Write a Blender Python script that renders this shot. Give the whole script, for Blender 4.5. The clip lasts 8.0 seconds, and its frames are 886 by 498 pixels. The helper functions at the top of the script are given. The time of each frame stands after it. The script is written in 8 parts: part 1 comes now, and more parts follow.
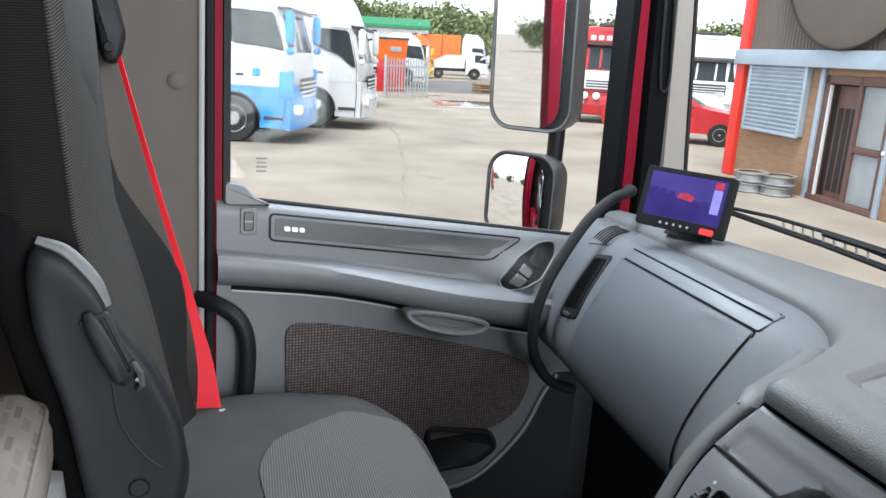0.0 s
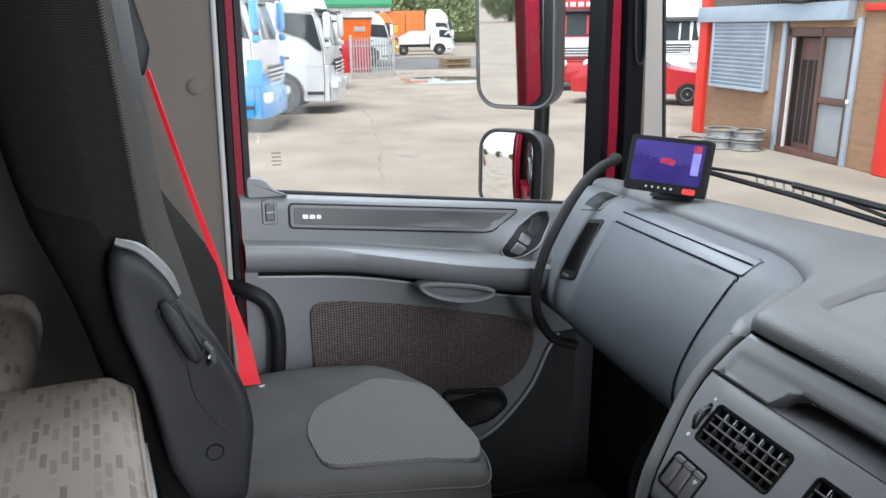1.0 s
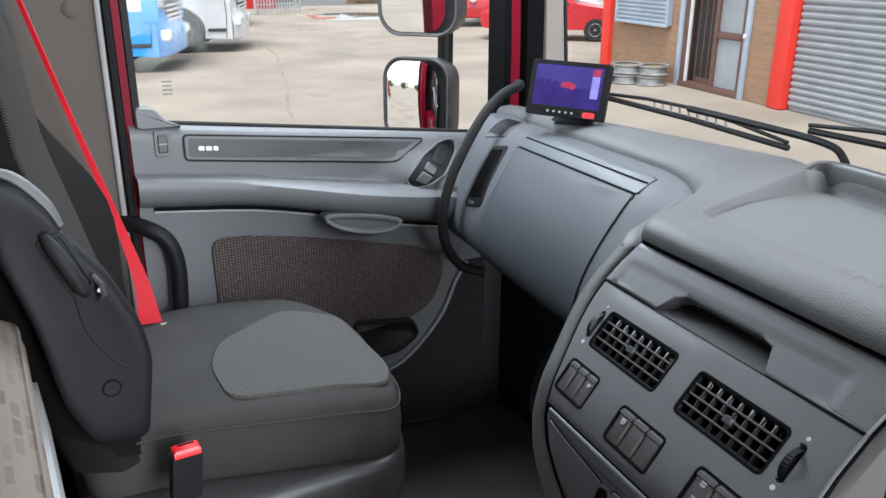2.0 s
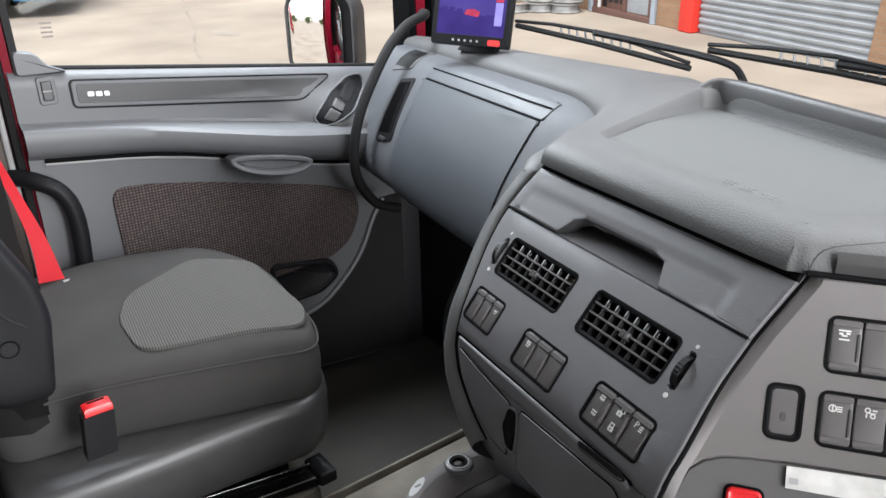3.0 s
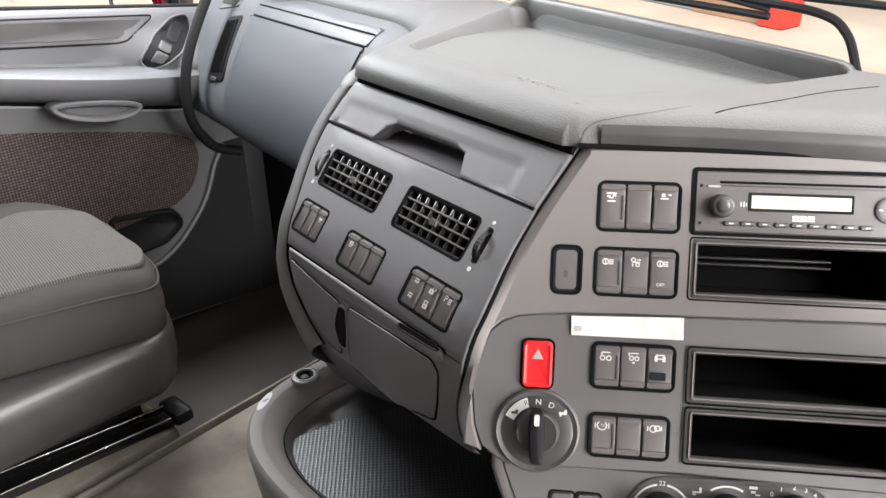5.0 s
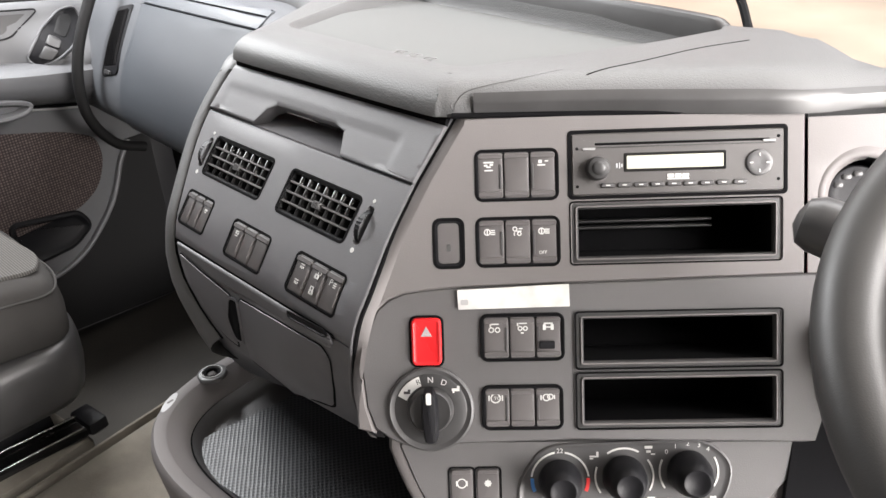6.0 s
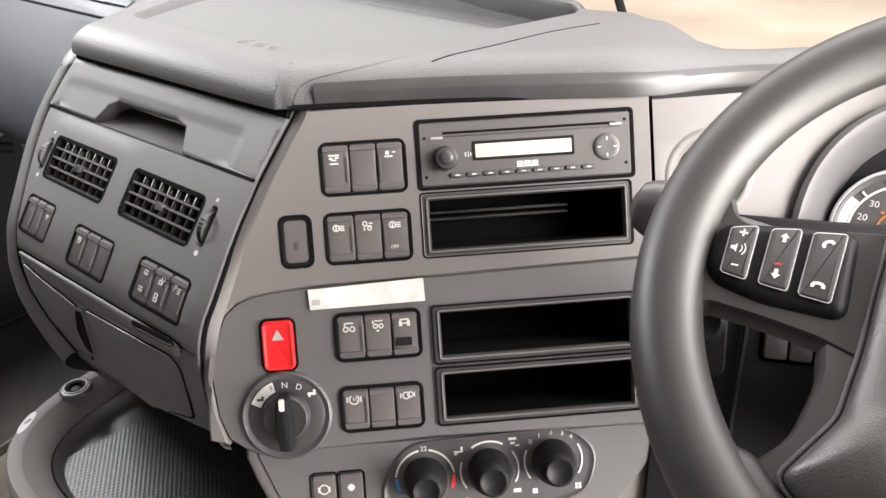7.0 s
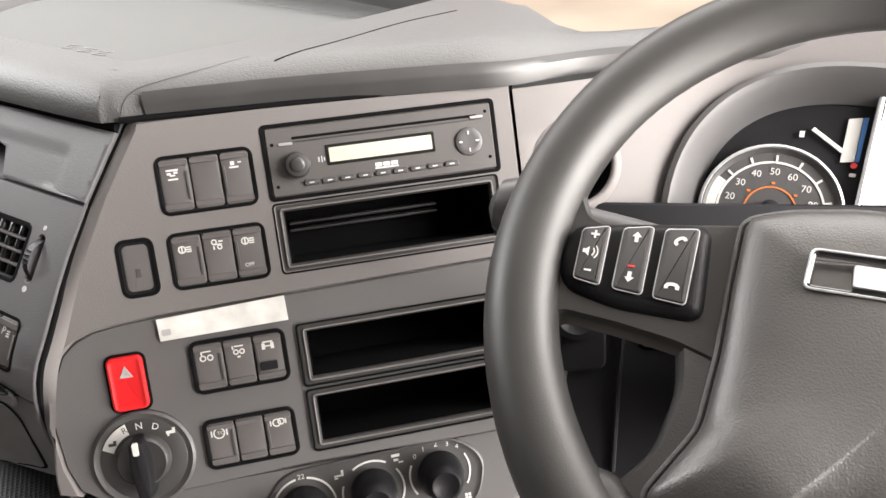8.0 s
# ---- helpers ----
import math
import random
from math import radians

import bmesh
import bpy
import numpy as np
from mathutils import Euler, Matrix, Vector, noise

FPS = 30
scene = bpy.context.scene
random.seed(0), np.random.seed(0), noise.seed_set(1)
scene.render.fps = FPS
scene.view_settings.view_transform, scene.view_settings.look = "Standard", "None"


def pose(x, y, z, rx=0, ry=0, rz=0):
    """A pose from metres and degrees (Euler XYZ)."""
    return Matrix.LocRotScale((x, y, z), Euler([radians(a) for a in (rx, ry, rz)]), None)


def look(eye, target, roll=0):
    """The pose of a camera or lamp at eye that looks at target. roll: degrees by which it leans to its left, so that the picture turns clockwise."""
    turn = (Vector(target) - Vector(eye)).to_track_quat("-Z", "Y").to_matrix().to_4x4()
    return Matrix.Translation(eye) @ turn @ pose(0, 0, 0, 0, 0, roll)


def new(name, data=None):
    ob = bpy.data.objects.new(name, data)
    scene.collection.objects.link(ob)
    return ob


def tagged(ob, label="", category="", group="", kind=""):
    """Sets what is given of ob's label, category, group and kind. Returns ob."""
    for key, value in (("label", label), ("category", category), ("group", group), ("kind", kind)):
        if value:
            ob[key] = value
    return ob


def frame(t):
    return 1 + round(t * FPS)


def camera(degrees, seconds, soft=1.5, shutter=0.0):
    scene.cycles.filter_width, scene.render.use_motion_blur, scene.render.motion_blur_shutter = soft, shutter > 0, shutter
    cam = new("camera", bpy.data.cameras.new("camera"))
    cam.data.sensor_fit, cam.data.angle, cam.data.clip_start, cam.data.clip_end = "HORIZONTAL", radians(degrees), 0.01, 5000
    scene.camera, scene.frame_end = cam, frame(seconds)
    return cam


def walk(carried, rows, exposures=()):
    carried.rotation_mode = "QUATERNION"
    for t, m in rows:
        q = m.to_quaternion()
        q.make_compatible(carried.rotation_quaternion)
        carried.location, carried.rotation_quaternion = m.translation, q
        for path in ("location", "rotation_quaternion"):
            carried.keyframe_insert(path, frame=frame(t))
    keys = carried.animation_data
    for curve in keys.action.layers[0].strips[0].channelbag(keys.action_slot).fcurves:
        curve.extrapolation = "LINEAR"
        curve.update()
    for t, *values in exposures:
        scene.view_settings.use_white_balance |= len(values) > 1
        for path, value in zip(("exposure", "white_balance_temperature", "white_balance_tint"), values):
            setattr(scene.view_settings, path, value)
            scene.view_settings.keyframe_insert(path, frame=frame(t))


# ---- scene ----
cam = camera(60.8, 8.0)
PATH = [
    (0, (0.037, 0.176, 1.34), (-1.76, 0.941, 0.912), 3.9),
    (0.5, (0.119, 0.092, 1.363), (-1.658, 0.889, 0.909), 2.1),
    (1, (0.133, 0.065, 1.365), (-1.628, 0.879, 0.879), 0.1),
    (1.5, (0.14, 0.075, 1.352), (-1.565, 0.976, 0.823), -0.1),
    (2, (0.143, 0.085, 1.337), (-1.475, 1.074, 0.702), 0.2),
    (2.2, (0.147, 0.093, 1.333), (-1.443, 1.103, 0.662), -0.2),
    (3.3, (0.158, 0.115, 1.324), (-1.257, 1.266, 0.505), -0.9),
    (3.5, (0.163, 0.114, 1.318), (-1.223, 1.292, 0.485), -0.6),
    (4, (0.193, 0.107, 1.311), (-1.122, 1.335, 0.437), -0.4),
    (4.5, (0.22, 0.099, 1.304), (-1.033, 1.382, 0.419), -0.2),
    (5.8, (0.268, 0.142, 1.278), (-0.831, 1.535, 0.354), -2.8),
    (6, (0.276, 0.154, 1.278), (-0.795, 1.557, 0.338), -3.0),
    (6.5, (0.297, 0.185, 1.273), (-0.695, 1.639, 0.324), -3.0),
    (7, (0.315, 0.207, 1.269), (-0.576, 1.709, 0.295), -2.4),
    (7.5, (0.323, 0.216, 1.254), (-0.482, 1.739, 0.237), -2.1),
    (8, (0.332, 0.264, 1.263), (-0.346, 1.848, 0.247), -3.1),
]
EXPOSURES = [(0.0, 1.40, 6150, 8), (2.2, 1.34, 6200, 10), (3.6, 1.84, 6850, 13), (4.7, 2.02, 6950, 14), (6.0, 2.04, 7050, 15), (8.0, 1.84, 7250, 15)]
SKY, SUN, DAY = 0.15, 1.5, 30.0
# The cab leans a little on the yard: CAB lays the cab's own axes (x right, y ahead, z up) into the world.
UP = Vector((0.0314, -0.0286, 1.0)).normalized()
_x = (Vector((1, 0, 0)) - UP * UP.x).normalized()
_y = UP.cross(_x)
CAB = Matrix.Translation((0, 0, 0.834)) @ Matrix((_x, _y, UP)).to_4x4()
walk(cam, [(t, CAB @ look(eye, target, roll)) for t, eye, target, roll in PATH], EXPOSURES)

# ---- world and light ----
world = bpy.data.worlds.new("sky")
scene.world = world
world.use_nodes = True
nt = world.node_tree
sky = nt.nodes.new("ShaderNodeTexSky")
sky.sky_type, sky.sun_disc = "NISHITA", False
sky.sun_elevation, sky.sun_rotation = radians(68), radians(135)
sky.air_density, sky.dust_density, sky.ozone_density = 1.0, 1.2, 1.0
hsv = nt.nodes.new("ShaderNodeHueSaturation")
hsv.inputs["Saturation"].default_value = 0.25
nt.links.new(sky.outputs["Color"], hsv.inputs["Color"])
nt.links.new(hsv.outputs["Color"], nt.nodes["Background"].inputs["Color"])
nt.nodes["Background"].inputs["Strength"].default_value = SKY
sun = new("sun", bpy.data.lights.new("sun", "SUN"))
sun.data.energy, sun.data.angle, sun.data.color = SUN, radians(25), (1.0, 0.95, 0.88)
sun.matrix_world = look((0, 0, 30), (-8.6, 8.6, 0))
tagged(sun, "soft overcast sun above the yard", "sun", kind="structure")


def daylight(name, spot, target, width, height, power, color=(0.95, 0.98, 1.0)):
    """An area lamp at or beyond an opening of the cab, in place of the sky's light through it."""
    lamp = new(name, bpy.data.lights.new(name, "AREA"))
    lamp.data.shape, lamp.data.size, lamp.data.size_y, lamp.data.energy = "RECTANGLE", width, height, power
    lamp.data.color = color
    lamp.matrix_world = CAB @ look(spot, target)
    tagged(lamp, "daylight falling in through the opening", "daylight", kind="structure")


daylight("windscreen_daylight", (-0.2, 1.36, 1.86), (-0.2, 0.70, 1.1), 2.2, 0.44, DAY * 0.25, (0.92, 0.965, 1.0))
# stands outside the unseen driver's side, added to brighten the console
daylight("door_daylight", (1.60, 0.76, 1.22), (-0.3, 0.66, 1.00), 1.10, 1.70, DAY * 2.20)
daylight("side_window_daylight", (-1.60, 0.76, 1.84), (-0.6, 0.7, 0.9), 0.8, 0.42, DAY * 0.38, (0.86, 0.94, 1.0))


# ---- materials ----
def material(name, color, rough=0.6, metal=0.0, grain=0.0, grain_size=400.0, stain=0.0, stain_size=6.0, color2=None,
             coat=0.0, emit=0.0, wave=None, spec=0.5, extra=None):
    """Principled surface with fine relief and large soft variation."""
    m = bpy.data.materials.new(name)
    m.use_nodes = True
    n, link = m.node_tree.nodes, m.node_tree.links
    b = n["Principled BSDF"]
    b.inputs["Base Color"].default_value = (*color, 1)
    b.inputs["Roughness"].default_value, b.inputs["Metallic"].default_value = rough, metal
    b.inputs["Coat Weight"].default_value = coat
    b.inputs["Specular IOR Level"].default_value = spec
    tc = n.new("ShaderNodeTexCoord")
    if emit:
        b.inputs["Emission Color"].default_value = (*color, 1)
        b.inputs["Emission Strength"].default_value = emit
    if stain:
        big = n.new("ShaderNodeTexNoise")
        big.inputs["Scale"].default_value, big.inputs["Detail"].default_value = stain_size, 6
        link.new(tc.outputs["Object"], big.inputs["Vector"])
        ramp = n.new("ShaderNodeValToRGB")
        c2 = color2 or tuple(c * (1 - stain) for c in color)
        ramp.color_ramp.elements[0].position, ramp.color_ramp.elements[1].position = 0.35, 0.68
        ramp.color_ramp.elements[0].color, ramp.color_ramp.elements[1].color = (*c2, 1), (*color, 1)
        link.new(big.outputs["Fac"], ramp.inputs["Fac"])
        link.new(ramp.outputs["Color"], b.inputs["Base Color"])
        rr_ = n.new("ShaderNodeMapRange")
        rr_.inputs["To Min"].default_value, rr_.inputs["To Max"].default_value = max(rough - 0.1, 0.02), min(rough + 0.1, 1)
        link.new(big.outputs["Fac"], rr_.inputs["Value"])
        link.new(rr_.outputs["Result"], b.inputs["Roughness"])
    height = None
    if grain:
        fine = n.new("ShaderNodeTexNoise")
        fine.inputs["Scale"].default_value, fine.inputs["Detail"].default_value = grain_size, 3
        link.new(tc.outputs["Object"], fine.inputs["Vector"])
        height = fine.outputs["Fac"]
    if wave:
        mp = n.new("ShaderNodeMapping")
        mp.inputs["Rotation"].default_value = wave[1]
        link.new(tc.outputs["Object"], mp.inputs["Vector"])
        wv = n.new("ShaderNodeTexWave")
        wv.inputs["Scale"].default_value, wv.inputs["Distortion"].default_value = wave[0], wave[2]
        wv.inputs["Detail"].default_value = 2
        link.new(mp.outputs["Vector"], wv.inputs["Vector"])
        height = wv.outputs["Fac"]
        mx = n.new("ShaderNodeMix")
        mx.data_type = "RGBA"
        mx.inputs["A"].default_value = (*color, 1)
        mx.inputs["B"].default_value = (*(color2 or tuple(c * 1.8 for c in color)), 1)
        link.new(wv.outputs["Fac"], mx.inputs["Factor"])
        link.new(mx.outputs["Result"], b.inputs["Base Color"])
    if height is not None:
        bump = n.new("ShaderNodeBump")
        bump.inputs["Strength"].default_value, bump.inputs["Distance"].default_value = grain or 0.5, 0.001
        link.new(height, bump.inputs["Height"])
        link.new(bump.outputs["Normal"], b.inputs["Normal"])
    if extra:
        extra(m, n, link, b, tc)
    return m


def checks(size, dark, turn=(0, 0, 0), flat=0.0, dist=0.0012, edge=(0.2, 0.55), dips=None):
    """Woven or dotted relief: small cells in rows, with the gaps darker."""
    def add(m, n, link, b, tc):
        mp = n.new("ShaderNodeMapping")
        mp.inputs["Scale"].default_value, mp.inputs["Rotation"].default_value = size, turn
        link.new(tc.outputs["Object"], mp.inputs["Vector"])
        vor = n.new("ShaderNodeTexVoronoi")
        vor.inputs["Scale"].default_value, vor.inputs["Randomness"].default_value = 1.0, flat
        if dips is not None:
            vor.voronoi_dimensions = "2D"
        link.new(mp.outputs["Vector"], vor.inputs["Vector"])
        ramp = n.new("ShaderNodeValToRGB")
        base = tuple(b.inputs["Base Color"].default_value)
        ramp.color_ramp.elements[0].position, ramp.color_ramp.elements[1].position = edge
        ramp.color_ramp.elements[0].color, ramp.color_ramp.elements[1].color = base, (*dark, 1)
        link.new(vor.outputs["Distance"], ramp.inputs["Fac"])
        link.new(ramp.outputs["Color"], b.inputs["Base Color"])
        bump = n.new("ShaderNodeBump")
        bump.invert = not dips
        bump.inputs["Strength"].default_value, bump.inputs["Distance"].default_value = 0.8, dist
        link.new(vor.outputs["Distance"], bump.inputs["Height"])
        link.new(bump.outputs["Normal"], b.inputs["Normal"])
    return add


def bricks(m, n, link, b, tc):
    """Courses of facing brick with pale joints."""
    br = n.new("ShaderNodeTexBrick")
    br.inputs["Scale"].default_value = 1.0
    br.inputs["Brick Width"].default_value, br.inputs["Row Height"].default_value = 0.225, 0.075
    br.inputs["Mortar Size"].default_value = 0.008
    br.inputs["Color1"].default_value, br.inputs["Color2"].default_value = (0.31, 0.185, 0.110, 1), (0.37, 0.225, 0.135, 1)
    br.inputs["Mortar"].default_value = (0.33, 0.24, 0.17, 1)
    mp = n.new("ShaderNodeMapping")
    mp.inputs["Rotation"].default_value = (radians(90), 0, 0)
    link.new(tc.outputs["Object"], mp.inputs["Vector"])
    link.new(mp.outputs["Vector"], br.inputs["Vector"])
    big = n.new("ShaderNodeTexNoise")
    big.inputs["Scale"].default_value, big.inputs["Detail"].default_value = 1.3, 5
    link.new(tc.outputs["Object"], big.inputs["Vector"])
    mx = n.new("ShaderNodeMix")
    mx.data_type, mx.blend_type = "RGBA", "MULTIPLY"
    rp = n.new("ShaderNodeValToRGB")
    rp.color_ramp.elements[0].color, rp.color_ramp.elements[1].color = (0.75, 0.7, 0.66, 1), (1.1, 1.08, 1.05, 1)
    link.new(big.outputs["Fac"], rp.inputs["Fac"])
    mx.inputs["Factor"].default_value = 0.8
    link.new(br.outputs["Color"], mx.inputs["A"])
    link.new(rp.outputs["Color"], mx.inputs["B"])
    link.new(mx.outputs["Result"], b.inputs["Base Color"])
    bump = n.new("ShaderNodeBump")
    bump.inputs["Distance"].default_value = 0.006
    bump.invert = True
    link.new(br.outputs["Fac"], bump.inputs["Height"])
    link.new(bump.outputs["Normal"], b.inputs["Normal"])


def mattress_print(m, n, link, b, tc):
    """Beige ticking with scattered small brown blocks."""
    mp = n.new("ShaderNodeMapping")
    mp.inputs["Scale"].default_value = (34, 70, 60)
    mp.inputs["Rotation"].default_value = (0, 0, 0)
    link.new(tc.outputs["Object"], mp.inputs["Vector"])
    br = n.new("ShaderNodeTexBrick")
    br.offset = 0.45
    br.inputs["Scale"].default_value = 1.0
    br.inputs["Brick Width"].default_value, br.inputs["Row Height"].default_value = 1.3, 0.72
    br.inputs["Mortar Size"].default_value, br.inputs["Bias"].default_value = 0.14, -0.40
    cream = (0.150, 0.126, 0.108, 1)
    br.inputs["Color1"].default_value, br.inputs["Color2"].default_value = cream, (0.045, 0.030, 0.024, 1)
    br.inputs["Mortar"].default_value = cream
    link.new(mp.outputs["Vector"], br.inputs["Vector"])
    link.new(br.outputs["Color"], b.inputs["Base Color"])
    fine = n.new("ShaderNodeTexNoise")
    fine.inputs["Scale"].default_value = 700
    link.new(tc.outputs["Object"], fine.inputs["Vector"])
    bump = n.new("ShaderNodeBump")
    bump.inputs["Strength"].default_value, bump.inputs["Distance"].default_value = 0.4, 0.001
    link.new(fine.outputs["Fac"], bump.inputs["Height"])
    link.new(bump.outputs["Normal"], b.inputs["Normal"])


def glass(name, tint=(1, 1, 1), rough=0.0):
    m = bpy.data.materials.new(name)
    m.use_nodes = True
    n, link = m.node_tree.nodes, m.node_tree.links
    n.remove(n["Principled BSDF"])
    tr, gl, mix, fr = (n.new("ShaderNodeBsdfTransparent"), n.new("ShaderNodeBsdfGlossy"), n.new("ShaderNodeMixShader"), n.new("ShaderNodeLayerWeight"))
    power, gain = n.new("ShaderNodeMath"), n.new("ShaderNodeMath")
    power.operation, gain.operation = "POWER", "MULTIPLY_ADD"
    power.inputs[1].default_value, gain.inputs[1].default_value, gain.inputs[2].default_value = 5.0, 0.9, 0.010
    tr.inputs["Color"].default_value, gl.inputs["Roughness"].default_value = (*tint, 1), rough
    fr.inputs["Blend"].default_value = 0.5
    link.new(fr.outputs["Facing"], power.inputs[0])
    link.new(power.outputs["Value"], gain.inputs[0])
    link.new(gain.outputs["Value"], mix.inputs["Fac"])
    link.new(tr.outputs["BSDF"], mix.inputs[1])
    link.new(gl.outputs["BSDF"], mix.inputs[2])
    link.new(mix.outputs["Shader"], n["Material Output"].inputs["Surface"])
    return m


